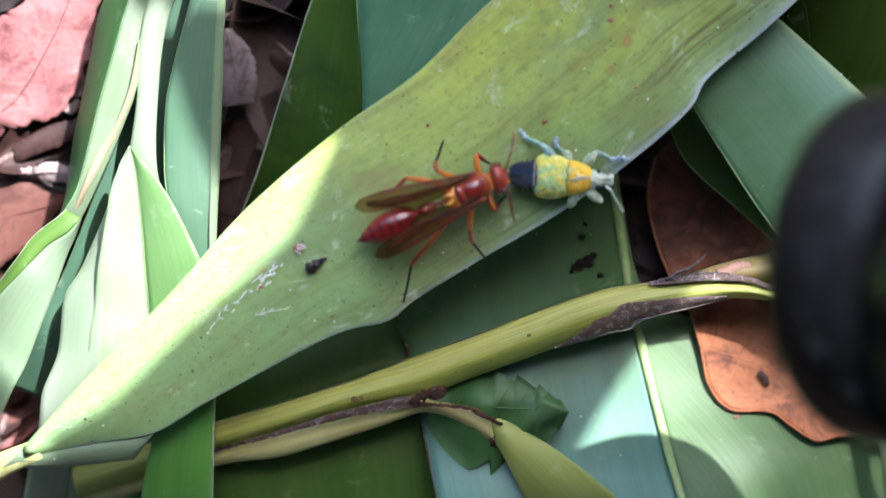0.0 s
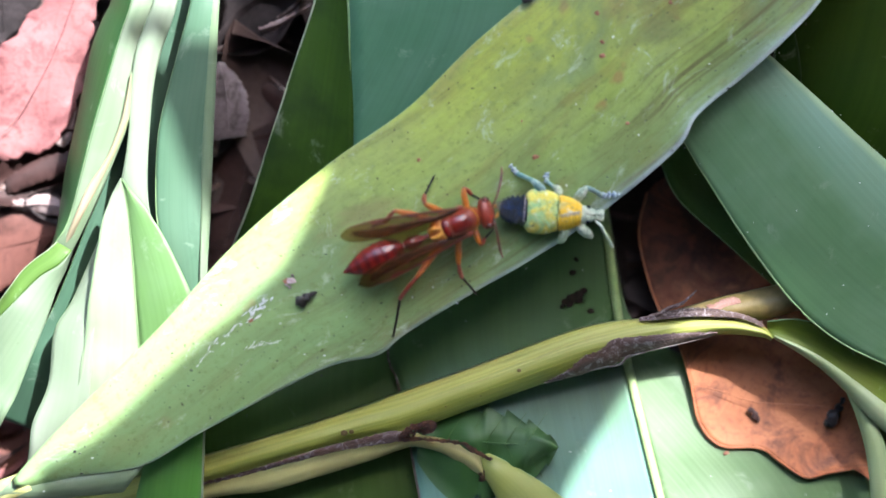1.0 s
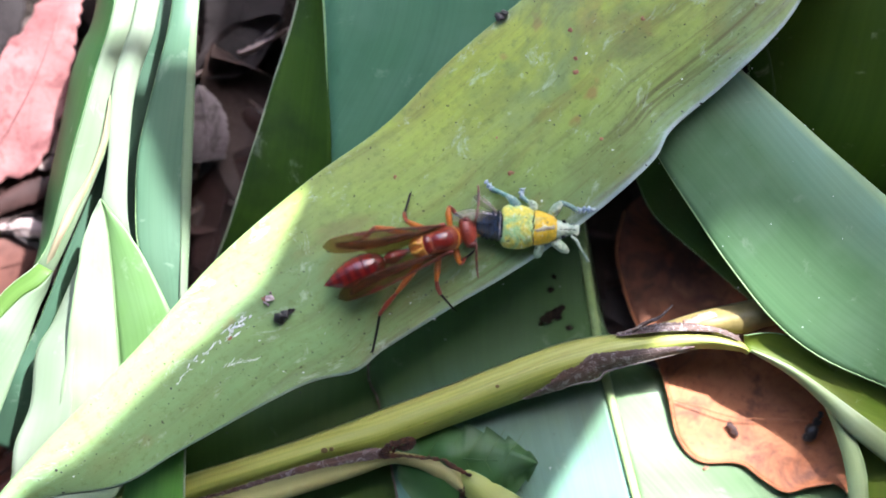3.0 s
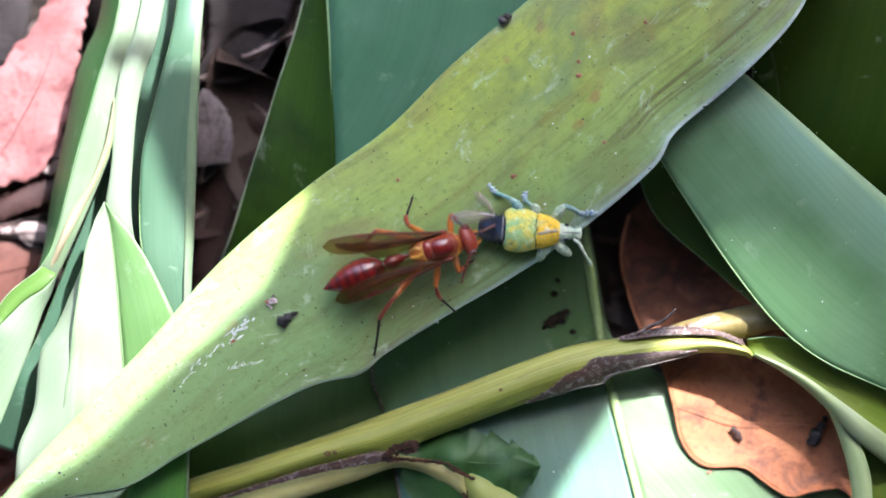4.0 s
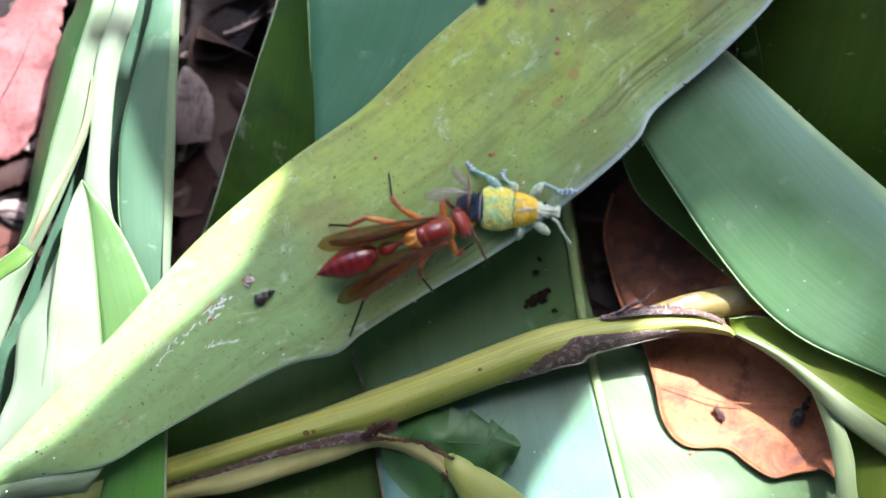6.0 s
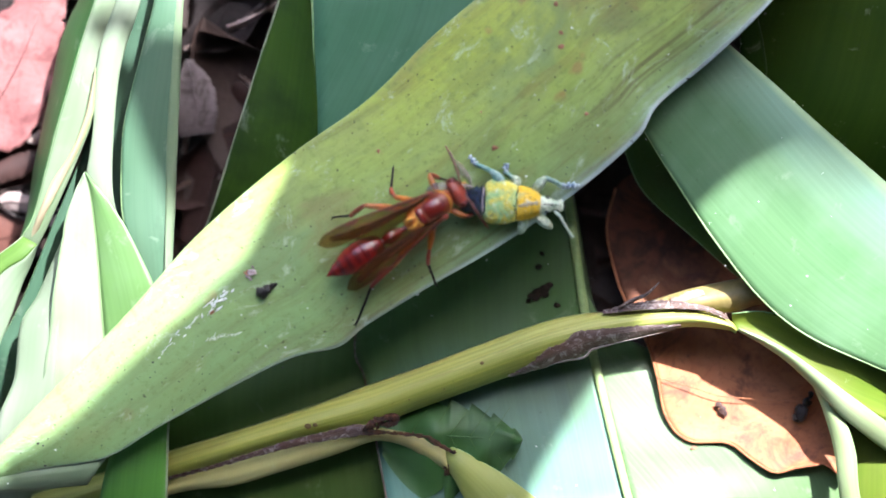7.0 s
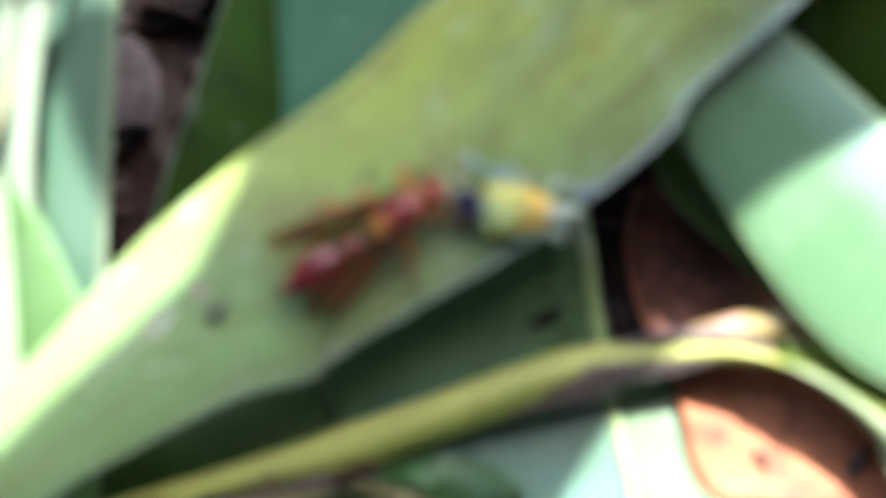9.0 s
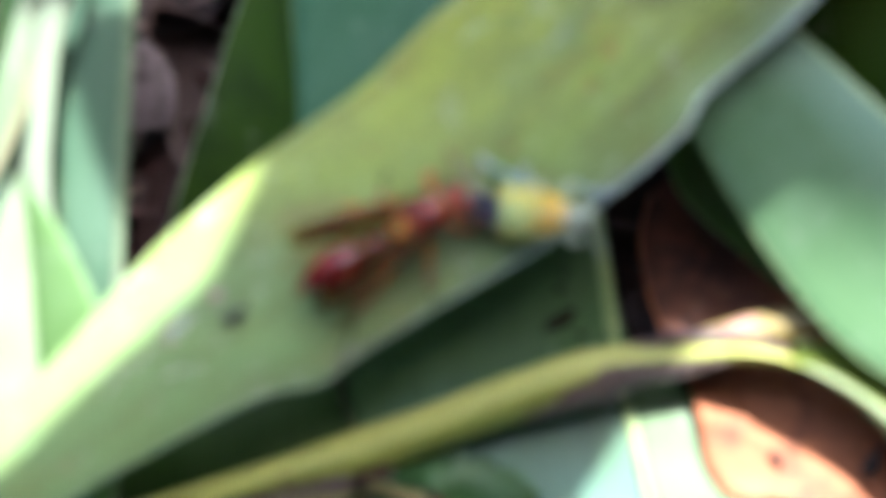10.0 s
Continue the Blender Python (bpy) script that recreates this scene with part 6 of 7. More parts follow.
# ---------------------------------------------------------------- the weevil
def build_weevil():
    root = thing("weevil", "yellow and mint green weevil with exposed black abdomen", "weevil")
    root.matrix_world = pose(*[v * MM for v in (12.85, 4.7, 31.0)], 0, 0, -3) @ Matrix.Diagonal((0.985, 1.02, 1.0, 1))
    part("elytra", lathe([(-2.8, 2.0, 1.1, 0), (-2.65, 2.65, 1.5, 0), (-2.0, 3.05, 1.8, 0), (-0.7, 3.2, 1.95, 0), (0.5, 3.05, 1.92, 0), (1.4, 2.75, 1.8, 0), (2.1, 2.45, 1.6, 0), (2.4, 1.9, 1.2, 0)], 32), MINT, root, "mint green wing cases with yellow patches")
    part("suture", tube([(2.0, 2.42, 0.7), (1.95, 1.7, 1.28), (1.75, 0.8, 1.64), (2.0, 0.1, 1.66), (1.7, -0.5, 1.7), (1.95, -1.5, 1.36), (2.0, -2.42, 0.7)], [0.05, 0.08, 0.07, 0.09, 0.05], 40, 6), JET, root, "dark seam")
    part("pronotum", lathe([(1.6, 2.1, 1.4, 0), (2.1, 2.48, 1.66, 0), (3.0, 2.42, 1.78, 0), (4.1, 2.12, 1.62, 0), (5.0, 1.7, 1.38, -0.02), (5.4, 1.38, 1.15, -0.05)], 28), GOLD, root, "golden yellow pronotum")
    part("pronotum_stripe", tube([(2.1, -0.35, 1.66), (2.8, -0.3, 1.77), (3.4, -0.05, 1.76), (4.2, 0.1, 1.61), (5.1, 0.2, 1.36)], [0.12, 0.26, 0.34, 0.22, 0.3], 30, 8, 0.3, rough=1.0), DUST_SCALE, root, "pale grey stripe")
    part("abdomen", lathe([(-6.6, 0.7, 0.7, -0.4), (-6.3, 1.3, 1.1, -0.3), (-5.3, 1.85, 1.5, -0.1), (-4.0, 2.05, 1.7, 0), (-2.6, 2.2, 1.7, 0)], 24, 60, None, 0, 0.16), JET, root, "ridged blue-black abdomen")
    part("membrane", tube([(-3.1, 2.1, 0.6), (-3.0, 1.2, 1.55), (-3.05, 0, 1.8), (-3.0, -1.2, 1.5), (-3.1, -2.1, 0.5)], [0.06, 0.09, 0.09, 0.06], 24, 6, 0.6, rough=0.6), PRUINE, root, "pinkish grey torn membrane")
    head = part("head", lathe([(5.2, 1.3, 1.15, -0.1), (6.0, 1.25, 1.1, -0.1), (7.0, 0.95, 0.95, -0.2), (7.9, 0.85, 0.8, -0.35), (8.6, 0.85, 0.75, -0.5), (8.8, 0.5, 0.5, -0.55)], 20), PALE_SCALE, root, "pale green head with short snout")
    for y in (1, -1):
        part("eye", ball(6.4, y * 1.02, 0.25, 0.36, 0.3, 0.38), JET, head, "small black eye")
        part("snout_stripe", tube([(6.7, y * 0.86, 0.25), (7.6, y * 0.75, 0.1), (8.5, y * 0.7, -0.2)], [0.05, 0.1, 0.08], 12, 6, 0.8), JET, head, "black side stripe")
    part("furrow", tube([(5.9, 0, 1.02), (7.0, 0, 0.76), (8.3, 0, 0.36)], [0.04, 0.06, 0.04], 12, 6, 0.5), JET, head, "dark furrow")
    part("mouth", ball(8.7, 0, -0.45, 0.3, 0.6, 0.45), JET, head, "dark mouth")
    part("antenna", joined(([(7.6, -0.9, 0), (8.4, -1.5, 0.4), (8.9, -2.3, 0.2)], [0.18, 0.2, 0.22], 12, 6), ([(8.9, -2.3, 0.2), (9.7, -3.4, -0.3), (10.4, -4.4, -0.8)], [0.16, 0.18, 0.3], 14, 6)), PALE_SCALE, head, "pale elbowed antenna")

    def leg(name, femur, tibia, tarsus, thick=0.62):
        upper = part("femur", joined((femur, [thick * 0.7, thick * 1.15, thick * 1.1, thick * 0.6], 16, 9)), BLUE_SCALE if name == "rear" else PALE_SCALE, root, "pale green thigh")
        if tibia:
            part("tibia", joined((tibia, [thick * 0.55, thick * 0.5, thick * 0.6], 14, 8)), BLUE_SCALE, upper, "bluish shin")
        if tarsus:
            rnd = random.Random(len(name) + int(tarsus[0][0] * 10))
            bm = bmesh.new()
            bm.loops.layers.uv.verify()
            tube(tarsus, [thick * q for q in (0.35, 0.75, 0.3, 0.85, 0.35, 0.9, 0.3, 0.4)], 32, 8, 0.7, bm, 0.4)
            for q in curve(tarsus, 7):
                q = q / MM
                for _ in range(4):
                    v = Vector((rnd.uniform(-1, 1), rnd.uniform(-1, 1), rnd.uniform(-0.2, 0.6))) * 0.62
                    tube([q, q + v], [0.1, 0.03], 3, 4, 1.0, bm)
            part("tarsus", bm, FUZZ, upper, "bristly bluish white foot")

    leg("rear", [(-0.2, 2.3, -0.6), (-0.7, 3.1, 0.1), (-1.5, 3.9, 0.2), (-2.0, 4.3, -0.1)], [(-2.0, 4.3, -0.1), (-3.2, 4.8, -0.8), (-4.2, 5.1, -1.5)], [(-4.2, 5.1, -1.5), (-4.8, 5.7, -2.0), (-5.3, 6.2, -2.2), (-5.8, 6.7, -2.3)])
    leg("middle", [(1.4, 2.3, -0.8), (1.9, 2.9, -0.2), (1.6, 3.4, -0.3), (1.1, 3.6, -0.5)], [(1.1, 3.6, -0.5), (0.6, 4.0, -1.1), (0.2, 4.3, -1.6)], [(0.2, 4.3, -1.6), (0.0, 4.9, -2.0), (0.1, 5.4, -2.2), (0.0, 5.9, -2.3)], 0.55)
    leg("front", [(4.4, 1.7, -0.8), (4.9, 2.5, -0.1), (5.4, 3.2, 0.3), (5.9, 3.8, 0.2)], [(5.9, 3.8, 0.2), (7.2, 3.4, -0.4), (8.3, 2.8, -1.4)], [(8.3, 2.8, -1.4), (9.2, 2.9, -1.8), (10.2, 3.0, -2.0), (11.0, 3.0, -2.1)], 0.66)
    leg("mid", [(3.0, -1.8, -1.0), (3.1, -2.7, -0.7), (2.9, -3.6, -1.0), (2.7, -4.1, -1.6)], None, None, 0.62)
    leg("fore", [(4.8, -1.4, -1.0), (5.7, -2.1, -0.6), (6.7, -2.8, -1.0), (7.2, -3.1, -1.5)], None, None, 0.66)
    wings = []
    for size, x, y, z in ((1.0, -4.6, 2.0, 0.9), (0.62, -4.8, 2.4, 0.6)):
        rows = [[(px * size, py * size, pz) for px, py, pz in side] for side in (
            [(0, 0.2, 0), (-2.2, 0.9, 0.3), (-4.6, 1.1, 0.1), (-6.6, 0.5, -0.3)],
            [(0, -0.4, 0), (-2.2, -0.7, 0.2), (-4.6, -1.0, 0.0), (-6.8, -0.3, -0.4)])]
        w = part("hind_wing", sheet(*rows, None, 26, 8, 0.2, 1.4, 40 + size, 0.03), CLEAR_WING, root, "clear crumpled wing pulled out")
        part("vein", tube([(0, 0, 0.3), (-2.2 * size, 0.4 * size, 0.5), (-5.5 * size, 0.3 * size, 0.2)], [0.14, 0.1, 0.05], 18, 5), PRUINE, w)
        w.location = Vector((x, y, z)) * MM
        wings.append(w)
    return root, wings


WEEVIL, WEEVIL_WINGS = build_weevil()


# ---------------------------------------------------------------- another photographer's lens
def build_lens():
    black = plain_material("glossy black lens barrel", (0.003, 0.003, 0.0035), (0.005, 0.005, 0.006), 90, 0.22, 0.12, 0.0)
    rubber = plain_material("black rubber ring", (0.01, 0.01, 0.011), (0.02, 0.02, 0.022), 300, 0.8, 0.08)
    glass = plain_material("coated front glass", (0.004, 0.006, 0.012), (0.008, 0.01, 0.02), 60, 0.05, 0.8, 0.0)
    root = thing("camera_lens", "glossy black camera lens barrel pushed close to the insects", "lens")

    def ring(profile, n=64):
        bm = bmesh.new()
        loops = []
        for x, r in profile:
            loops.append([bm.verts.new((x * 1.14 * MM, r * 1.24 * MM * math.cos(2 * math.pi * j / n), r * 1.24 * MM * math.sin(2 * math.pi * j / n))) for j in range(n)])
        for a, b in zip(loops, loops[1:]):
            for j in range(n):
                bm.faces.new((a[j], b[j], b[(j + 1) % n], a[(j + 1) % n]))
        bmesh.ops.recalc_face_normals(bm, faces=bm.faces[:])
        return bm

    part("barrel", ring([(2.4, 14.5), (0.6, 15.0), (0, 15.8), (0.1, 16.6), (1.0, 17.6), (2.6, 18.2), (5, 18.4), (13, 18.4), (13.4, 17.8), (14.6, 17.8), (15, 18.6), (42, 19.2), (42, 0.01)]), black, root)
    part("front_glass", ring([(2.2, 0.01), (2.3, 7), (2.8, 14.6)]), glass, root, "dark coated glass")
    part("grip_ring", ring([(22, 18.9), (22.3, 19.8), (34.7, 19.9), (35, 19.2)]), rubber, root, "ribbed rubber grip")
    return root


LENS = build_lens()


# ---------------------------------------------------------------- unseen foliage added overhead to shade the middle of the place
def overhead_leaf(label, outline, stalk, rise=0):
    """An unseen leaf far above, outlined to block the sun; rise lifts it along the sun's direction by so many
    millimetres.
    """
    up = SUN / SUN.z * rise
    outline = [(x + up.x, y + up.y) for x, y in outline]
    stalk = [Vector(p) + up * (1 if p[2] else 0.9) - Vector((0, 0, 0 if p[2] else rise * 0.9)) for p in stalk]
    root = thing("overhead_leaf", label, "leaf")
    ring = curve([(x, y, 250 + rise) for x, y in outline] + [(*outline[0], 250 + rise)], 160)[:-1]
    bm = bmesh.new()
    top = [bm.verts.new(p) for p in ring]
    low = [bm.verts.new(v.co - Vector((0, 0, 0.0005))) for v in top]
    bm.faces.new(top)
    bm.faces.new(low[::-1])
    for i in range(len(top)):
        j = (i + 1) % len(top)
        bm.faces.new((top[i], low[i], low[j], top[j]))
    part("blade", bm, DARK_BLADE, root, smooth=False)
    part("petiole", tube(stalk, [2.0, 3.0, 4.0, 4.5], 40, 8), STALK, root)
    return root


overhead_leaf(
    "unseen broad leaf added overhead to cast the central shade",
    [(82.7, 213.6), (78.4, 213.8), (74.6, 213.4), (72.6, 215.1), (68.8, 214.9), (65.8, 214.7), (64.3, 212.5), (65.4, 211.5), (67.3, 210.8), (68.8, 212.5), (71.0, 212.7), (72.2, 211.1), (71.4, 206.4), (72.4, 204.1), (74.6, 196.7), (76.7, 192.1), (79.0, 187.6), (81.8, 182.4), (92.4, 189.2), (90.7, 184.0), (88.2, 178.1), (85.4, 173.4), (80.9, 169.0), (75.8, 164.6), (67.7, 157.3), (62.9, 152.4), (57.2, 148.0), (50.9, 145.0), (57.7, 139.8), (93.7, 134.5), (127.4, 139.4), (134.5, 150.5), (140.9, 160.8), (145.5, 167.7), (149.2, 171.6), (152.0, 181.4), (158.3, 187.7), (169.6, 194.6), (182.2, 204.6), (199.6, 216.5), (203.8, 239.4), (180.0, 256.9), (130.0, 278.0), (107.7, 265.8), (89.2, 256.4), (90.1, 236.2)],
    [(160, 225, 250), (330, 380, 420), (560, 560, 400), (660, 640, 0)])
# added sun blocker, keyed so that its shadow uncovers the right side
MOVING_SHADE = overhead_leaf(
    "second unseen leaf added overhead, moved to shift the shade",
    [(144.1, 146.6), (139.6, 161.0), (136.9, 173.3), (137.2, 196.5), (152.6, 208.6), (183.0, 214.8), (211.1, 216.3), (211.3, 147.8), (180.5, 139.4)],
    [(215, 230, 250), (400, 380, 340), (640, 500, 250), (740, 540, 0)], 800)


def build_spray():
    """An unseen sparse spray of small leaves, added high above to dapple the sun over the stalk's end and the dead
    leaf.
    """
    rnd = random.Random(21)
    root = thing("overhead_spray", "unseen sparse spray of leaves added overhead to dapple the sun", "foliage")
    up = SUN / SUN.z * 2000
    for i in range(6):
        for j in range(6):
            x, y = 38 + i * 12.5 + rnd.uniform(-2, 2), -68 + j * 12.5 + rnd.uniform(-2, 2)
            bm = bmesh.new()
            dead_leaf(bm, 0.018, 0.0125, 0.1, pose((x + up.x) * MM, (y + up.y) * MM, 2.0, 0, 0, rnd.uniform(0, 180)), i + j * 5, 6, 2)
            part("leaflet", bm, DARK_BLADE, root)
    twig = [(34 + up.x, -40 + up.y, 1998), (70 + up.x, -34 + up.y, 2001), (140 + up.x, -10 + up.y, 2010), (500 + up.x, 120 + up.y, 1900), (900 + up.x, 300 + up.y, 0)]
    part("twig", tube(twig, [0.6, 1.0, 2.0, 5.0], 40, 6), STALK, root)
    return root


SPRAY = build_spray()


def build_canopy():
    """Unseen tree crowns around and above, added to block sky light: dense but for a wide gap of sky round the sun."""
    green = plain_material("canopy foliage", (0.03, 0.06, 0.015), (0.07, 0.11, 0.03), 3, 0.5)
    rnd = random.Random(8)
    bm = bmesh.new()
    gap = Vector((-0.1, 1.0, 1.0))
    for i in range(13000):
        z = rnd.random()
        a = rnd.uniform(0, 2 * math.pi)
        r = math.sqrt(1 - z * z)
        d = Vector((r * math.cos(a), r * math.sin(a), z))
        if d.angle(gap) < radians(30 + 6 * noise.noise(d * 6)) or d.angle(SUN) < radians(9) or (z < 0.75 and noise.noise(d * 5) > 0.28):
            continue
        at = d * rnd.uniform(3.2, 4.6)
        s = rnd.uniform(0.13, 0.24)
        m = Matrix.Translation(at) @ (-d).to_track_quat("Z", "Y").to_matrix().to_4x4() @ Euler((rnd.uniform(-0.7, 0.7), rnd.uniform(-0.7, 0.7), rnd.uniform(0, 6.3))).to_matrix().to_4x4()
        vs = [bm.verts.new(m @ Vector((x * s, y * s, c * s))) for x, y, c in ((-1, 0, 0), (-0.3, 0.45, 0.1), (0.5, 0.35, 0.1), (1.1, 0, -0.15), (0.5, -0.35, 0.1), (-0.3, -0.45, 0.1))]
        bm.faces.new(vs)
    tagged(part("tree_canopy", bm, green, smooth=False), "unseen dense tree crowns added to block sky light around a gap", "foliage", kind="stuff")


build_canopy()


def build_debris():
    """Specks on the leaves: insect dirt, red dots, pale flakes, dark crumbs."""
    dirt = plain_material("black crumb", (0.01, 0.008, 0.008), (0.035, 0.025, 0.025), 2500, 0.35)
    rust = plain_material("rust red spot", (0.2, 0.075, 0.04), (0.28, 0.11, 0.055), 1500, 0.6)
    flake = plain_material("whitish flake", (0.5, 0.52, 0.52), (0.7, 0.72, 0.7), 1500, 0.5)

    soot = plain_material("dull dark dirt", (0.012, 0.01, 0.008), (0.035, 0.024, 0.018), 1800, 0.8, 0.08)

    def clump(name, label, stuff, balls):
        bm = bmesh.new()
        for x, y, z, rx, ry, rz in balls:
            ball(x, y, z, rx, ry, rz, bm, 10)
        lump = 0.0005 if name in ("dropping", "crumb", "scab") else 0.0002
        for v in bm.verts:
            v.co += lump * (noise.noise_vector(v.co * 1300) + 0.4 * noise.noise_vector(v.co * 4000))
        tagged(part(name, bm, stuff), label, "debris", kind="stuff" if len(balls) > 5 else "")

    x, y, z = (-21.8, -8.2, 28.5)
    clump("dropping", "shiny black dropping on the yellow-green leaf", dirt, [(x - 0.5, y - 0.5, z, 0.8, 0.9, 0.6), (x + 0.4, y + 0.2, z, 0.7, 0.5, 0.6), (x + 1.1, y + 0.6, z, 0.6, 0.45, 0.5)])
    x, y, z = (-23.7, -5.7, 28.5)
    clump("scab", "small pinkish white scab on the yellow-green leaf", plain_material("pinkish scab", (0.3, 0.2, 0.2), (0.5, 0.42, 0.42), 2500, 0.6), [(x, y, z, 0.55, 0.35, 0.15), (x - 0.6, y - 0.6, z, 0.3, 0.4, 0.12), (x + 0.3, y + 0.6, z, 0.25, 0.25, 0.12)])
    x, y, z = (10.0, 35.4, 28.2)
    clump("crumb", "grey-black crumb at the leaf's edge", dirt, [(x, y, z, 1.0, 0.6, 0.6), (x + 0.7, y + 0.6, z, 0.6, 0.4, 0.5)])
    x, y, z = (18.0, -8.9, 13.5)
    clump("dirt_crumbs", "dark blotch of dirt on the wide leaf", soot, [(x + 0.5 * dx, y + 0.5 * dy, z - 0.1, r * 1.05, r * 0.8, 0.18) for dx, dy, r in ((0, 0, 0.9), (2.4, 1.6, 0.8), (1.4, 0.6, 0.9), (-1.8, -0.8, 0.7), (-0.6, -1.6, 0.5), (3.6, 2.6, 0.5), (2.6, -0.4, 0.6), (-2.6, -2.2, 0.4), (5.8, -3.4, 0.5), (0.4, 8, 0.5), (1.4, 12, 0.4))])
    x, y, z = (57.7, -26.5, 14.4)
    clump("dropping", "black crumbs on the orange dead leaf", dirt, [(x, y, z, 1.0, 1.4, 0.8), (x + 0.9, y + 1.5, z, 0.6, 0.7, 0.6), (x - 0.7, y - 0.8, z, 0.7, 0.6, 0.5), (x + 1.3, y + 2.6, z, 0.4, 0.5, 0.4)])
    x, y, z = (45.9, -26.2, 14.5)
    clump("stain", "dark brown blotch on the orange dead leaf", plain_material("brown stain", (0.03, 0.012, 0.01), (0.07, 0.025, 0.018), 1500, 0.6), [(x - 0.6, y + 0.7, z - 0.4, 0.6, 0.5, 0.12), (x, y, z - 0.4, 0.45, 0.8, 0.12), (x + 0.4, y - 0.6, z - 0.4, 0.35, 0.6, 0.12)])
    for px, py, r in ((21.1, 27.3, 0.49), (21.0, 29.3, 0.41), (31.0, 35.2, 0.41), (20.3, 33.5, 0.41), (11.6, 12.6, 0.58), (-5.3, 12.0, 0.33), (24.8, 17.6, 0.33), (-24.4, -5.7, 0.49), (-29.6, -11.5, 0.41), (9.6, 17.8, 0.25)):
        part_at = leaf_top(px * MM, py * MM) / MM
        clump("red_spot", "small rusty red spot on the leaf", rust, [(px, py, part_at, r * 1.0, r * 0.85, 0.03)])
    for label, line, thick in (
        ("pinkish scratch on the yellow-green leaf", [(-27.4, -8.8, 50), (-28.7, -10.0, 50), (-30.2, -11.0, 50)], 0.4),
        ("pale scratch on the yellow-green leaf", [(-29.6, -11.3, 50), (-32.4, -13.0, 50), (-35.0, -15.6, 50), (-37.3, -17.8, 50)], 0.24),
        ("short pale scratch on the yellow-green leaf", [(-25.9, -14.8, 50), (-28.4, -15.2, 50), (-30.5, -15.8, 50)], 0.1),
    ):
        bm, rnd = bmesh.new(), random.Random(len(label) + len(line))
        for p in curve(line, 22):
            a = Vector((p.x / MM + rnd.gauss(0, thick), p.y / MM + rnd.gauss(0, thick)))
            b = a + Vector((rnd.uniform(0.3, 1.3), rnd.uniform(0.25, 1.0))) * (1 if rnd.random() > 0.3 else 0.4)
            ends = [(q.x, q.y, leaf_top(q.x * MM, q.y * MM) / MM) for q in (a, (a + b) / 2, b)]
            tube(ends, [0.02, thick * rnd.uniform(0.2, 0.7), 0.02], 6, 5, 0.3, bm, 0.8)
        tagged(part("scratch", bm, flake), label, "scratch")
    top = top_of(LOW_LEAF)
    for x, y, r in ((38.7, -29.6, 0.42), (41.5, -31.9, 0.38), (40.0, -30.9, 0.2)):
        clump("red_spot", "small pinkish red fleck on the wide leaf", rust, [(x, y, top(x * MM, y * MM) / MM, r * 1.2, r, 0.06)])
    top = top_of(STEM)
    smudge = [(x, y, top(x * MM, y * MM, 0.0) / MM, rx, ry, 0.07) for x, y, rx, ry in ((20.0, -14.6, 0.8, 0.35), (21.4, -14.4, 1.1, 0.4), (22.6, -14.9, 0.9, 0.5), (23.8, -14.2, 1.0, 0.3), (20.8, -15.3, 0.6, 0.3))]
    clump("stain", "brown smudge above the withered patch of the stalk", BRUISE, smudge)
    rnd = random.Random(12)
    pale, dark = bmesh.new(), bmesh.new()
    for i in range(260):
        x, y = rnd.uniform(-62, 52), rnd.uniform(-42, 40)
        z = leaf_top(x * MM, y * MM, 0.0012) / MM
        across = y - 0.8 * x
        if z < 0 or not -26 < across < 10 + 8 * rnd.random():
            continue
        r = rnd.uniform(0.07, 0.2) * (1.6 if rnd.random() > 0.9 else 1)
        ball(x, y, z + 0.03, r, r * rnd.uniform(0.4, 1), 0.08, pale if i % 3 == 0 else dark, 6)
    for leaf, count in ((WIDE_LEAF, 60), (LOW_LEAF, 40)):
        top = top_of(leaf)
        for i in range(count):
            x, y = rnd.uniform(0, 70), rnd.uniform(-40, 40)
            z = top(x * MM, y * MM, 0.0015) / MM
            r = rnd.uniform(0.06, 0.16)
            if z > 6:
                ball(x, y, z + 0.02, r, r * rnd.uniform(0.4, 1), 0.07, pale, 6)
    tagged(part("flakes", pale, flake), "tiny whitish flakes on the leaves", "debris", kind="stuff")
    tagged(part("specks", dark, dirt), "tiny dark specks on the yellow-green leaf", "debris", kind="stuff")


build_debris()


# ---------------------------------------------------------------- what moves
WASP_ROWS = [  # seconds, place on the leaf (mm), heading, turn of the waist
    (0, 0.4, 2.7, 24, 1),
    (0.5, 0.3, 3.2, 27, -2),
    (1, -0.1, 2.8, 23, 1),
    (1.5, 0.5, 2.8, 21, 3),
    (2, 0.8, 2.3, 13, 6),
    (3.5, 0.5, 2.7, 18, 6),
    (4, 0.3, 2.1, 13, 9),
    (4.5, 1.9, 1.3, 8, 9),
    (5, 3.3, 0.7, 11, 3),
    (5.5, 3.1, 0.6, 11, 6),
    (7, 2.2, 3.4, 35, -3),
    (7.5, 2.1, 3.9, 30, -2),
    (8, 1.7, 3.9, 36, -0),
    (8.4, 0.8, 4.4, 39, 0),
    (9, 0.1, 4.0, 34, 1),
    (9.5, 0.7, 3.6, 31, -1),
    (10, 0.9, 4.0, 27, 6),
]
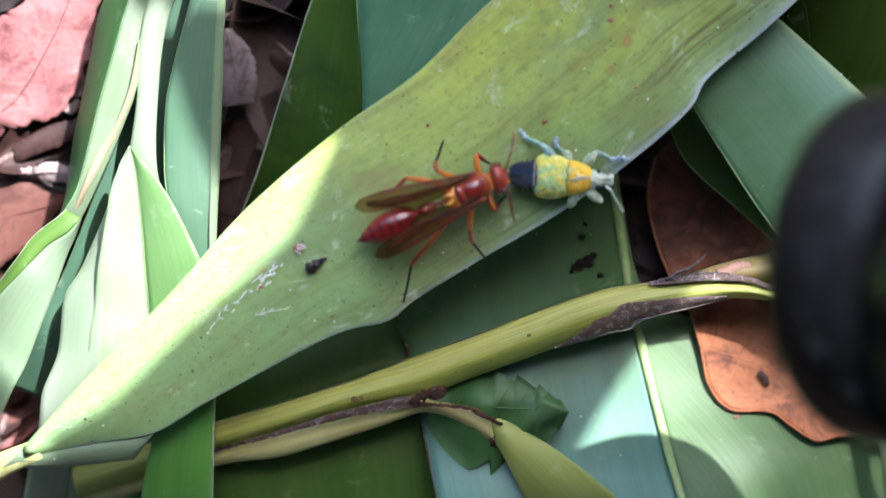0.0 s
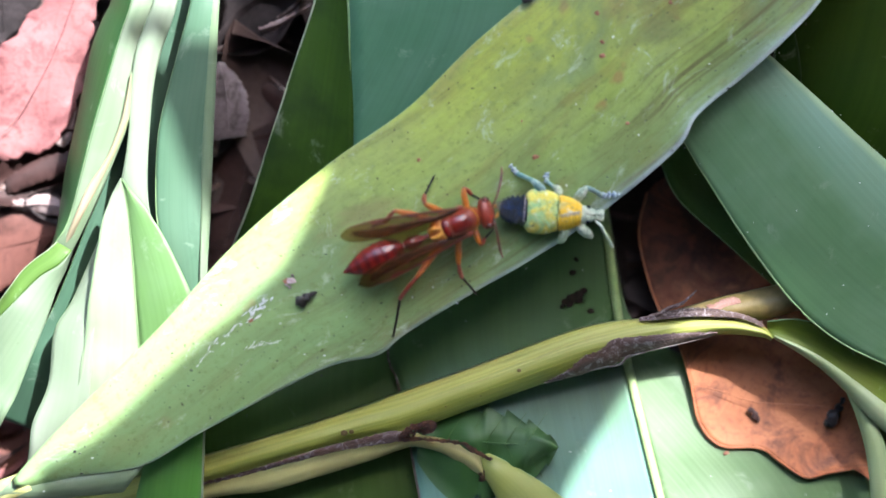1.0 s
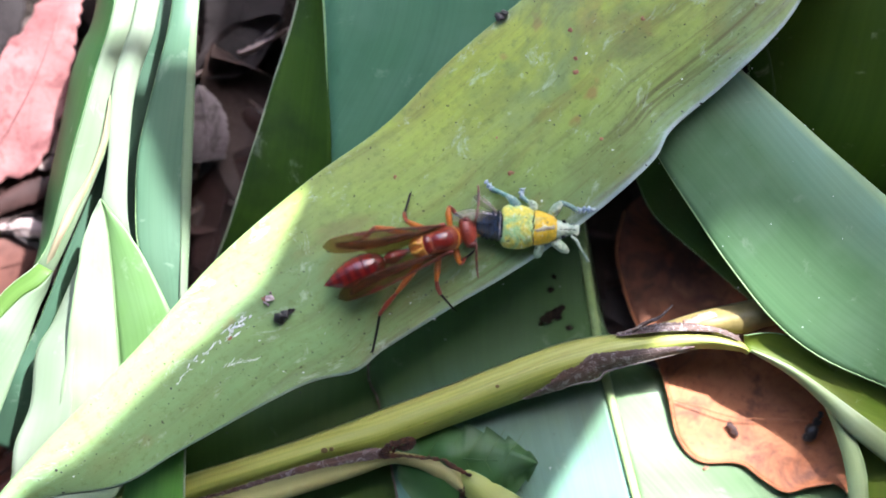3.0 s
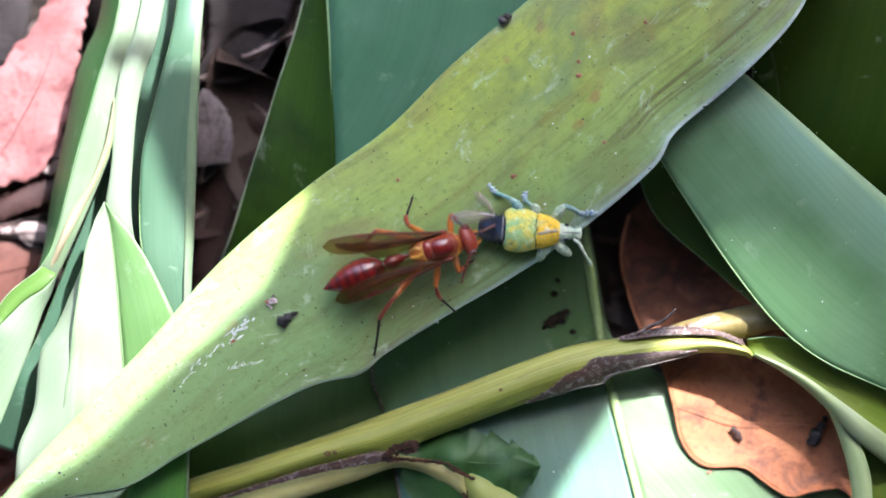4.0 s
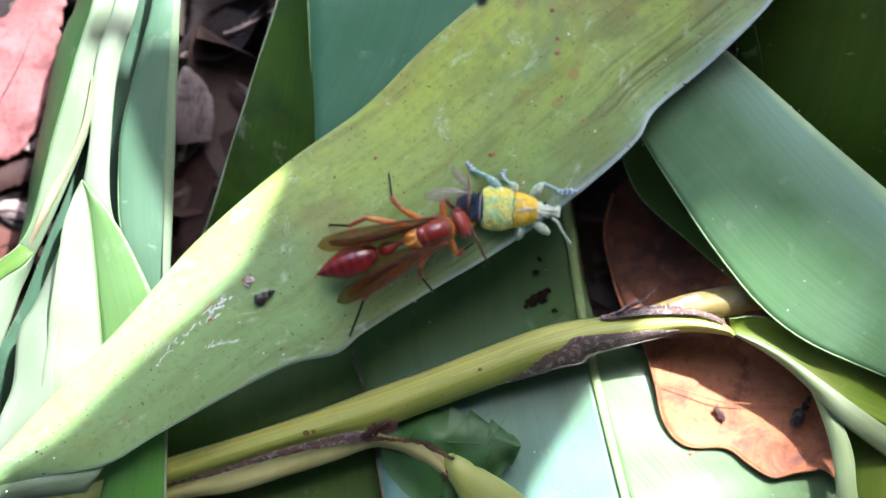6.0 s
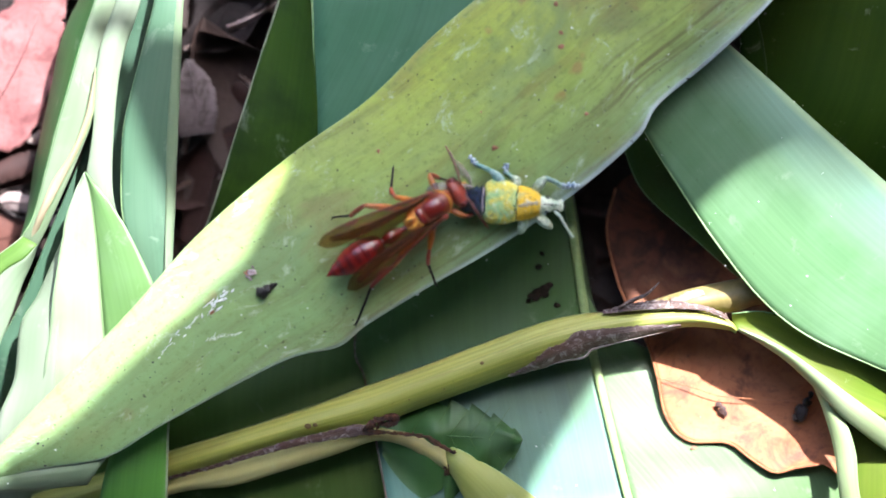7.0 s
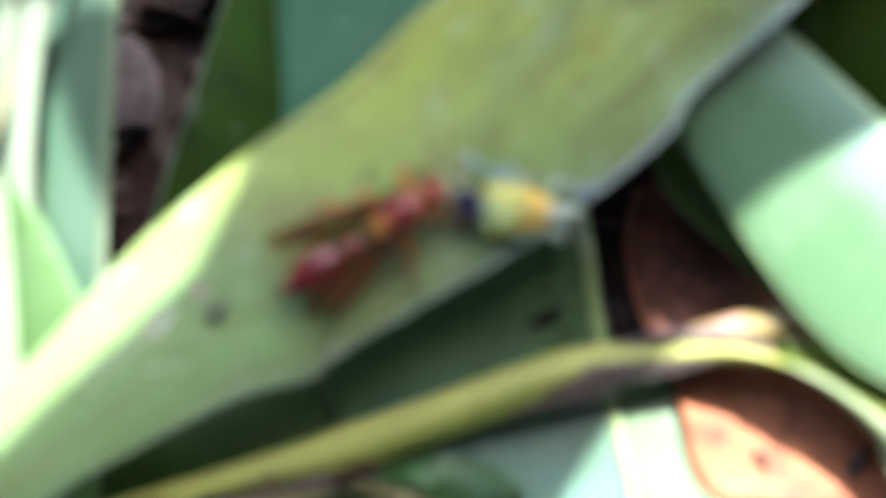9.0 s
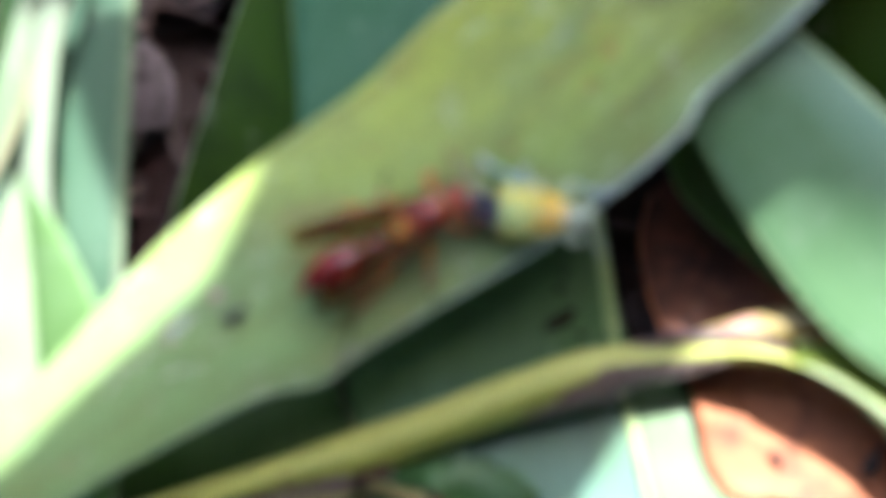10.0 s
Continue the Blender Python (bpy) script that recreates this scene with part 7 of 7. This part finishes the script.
WASP_TURNS = [  # seconds, turns of the head, both wings and both antennae
    (0, -9, -10, 6, 46, -103),
    (0.5, -13, -12, 2, 43, -112),
    (1, -12, -11, 4, 47, -101),
    (1.5, -9, -10, 6, 39, -110),
    (2, 4, -10, 7, 48, -123),
    (3.5, -5, -8, 8, 65, -98),
    (4, 7, -8, 9, 10, -124),
    (4.5, -10, -9, 10, 59, -80),
    (5, -9, -7, 13, 64, -84),
    (5.5, 8, -3, 17, 65, -83),
    (7, -7, -12, 4, 70, -92),
    (7.5, -16, -11, 5, 97, -92),
    (8, -12, -9, 7, 118, 21),
    (8.4, -17, -10, 9, 135, -47),
    (9, -10, -14, 9, 66, -87),
    (9.5, -13, -16, 11, 72, -85),
    (10, -9, -11, 9, 78, -75),
]


def motions():
    poses, feet = [], [[] for _ in LEGS]
    for t, x, y, heading, _ in WASP_ROWS:
        z = leaf_top(x * MM, y * MM) + 3.9 * MM
        poses.append((t, pose(x * MM, y * MM, z, 0, -3, heading)))
    walk(WASP, poses)
    stalk, hinge = WASP_BODIES["petiole"]
    walk(stalk, [(t, pose(*hinge, 0, 4, turn)) for t, _, _, _, turn in WASP_ROWS])
    head, hinge = WASP_BODIES["head"]
    walk(head, [(row[0], pose(*hinge, 0, 12, row[1])) for row in WASP_TURNS])
    for k, name in ((2, "wing up"), (3, "wing low")):
        wing, hinge = WASP_BODIES[name]
        walk(wing, [(row[0], pose(*hinge, 0, 3, row[k])) for row in WASP_TURNS])
        wing, hinge = WASP_BODIES[name.replace("wing", "hind")]
        walk(wing, [(row[0], pose(*hinge, 0, 3, row[k] * 0.8)) for row in WASP_TURNS])
    for k, name in ((4, "antenna up"), (5, "antenna low")):
        feeler, hinge = WASP_BODIES[name]
        walk(feeler, [(row[0], pose(*hinge, 0, 5, row[k] - row[1])) for row in WASP_TURNS])
    for hip, foot, held, pole, (upper, lower, thigh, shank) in LEGS:
        rows = []
        for t, body in poses:
            if held is None:
                x, y = foot[0] * MM, foot[1] * MM
                at = body.inverted() @ Vector((x, y, leaf_top(x, y) + 0.2 * MM)) / MM
            else:
                at = held[0] if t < 6 else held[1]
            rows.append((t, *leg_poses(hip, at, pole, thigh, shank)))
        walk(upper, [(t, a) for t, a, _ in rows])
        walk(lower, [(t, b) for t, _, b in rows])
    for wing, turn in zip(WEEVIL_WINGS, (8, -48)):
        out = wing.location.copy()
        folded = Vector((-0.6, 0.4, -0.2)) * MM
        walk(wing, [(t, pose(*folded.lerp(out, s), 0, 0, turn * s)) for t, s in ((0.0, 0), (1.4, 0), (2.2, 0.6), (3.5, 0.75), (4.4, 1), (10.0, 1))])
    x, y, z = (49.3, -4.6, 83)
    walk(LENS, [(t, pose((x + dx) * MM, y * MM, z * MM, 0, -46, -3)) for t, dx in ((0.0, 0), (0.1, 5.8), (0.2, 30), (0.3, 70), (0.5, 150), (0.8, 260), (1.5, 320), (10.0, 320))])
    walk(SPRAY, [(t, pose(dx * MM, 0, 0)) for t, dx in ((0.0, -3), (1.2, 0), (2.2, 6), (3.4, 12), (4.5, 5), (5.5, 7), (7.0, 44), (8.0, 58), (8.4, 90), (9.6, 92), (10.0, 58))])
    walk(MOVING_SHADE, [(t, pose(dx * MM, dy * MM, 0)) for t, dx, dy in ((0.0, 4, 26), (1.0, 4, 27), (2.0, 4, 30), (3.4, 2, 37), (4.5, 2, 33), (5.5, 3, 34), (7.0, 8, 45), (7.5, 16, 57), (8.0, 24, 62), (8.5, 40, 78), (9.5, 40, 76), (10.0, 10, 36))])


motions()
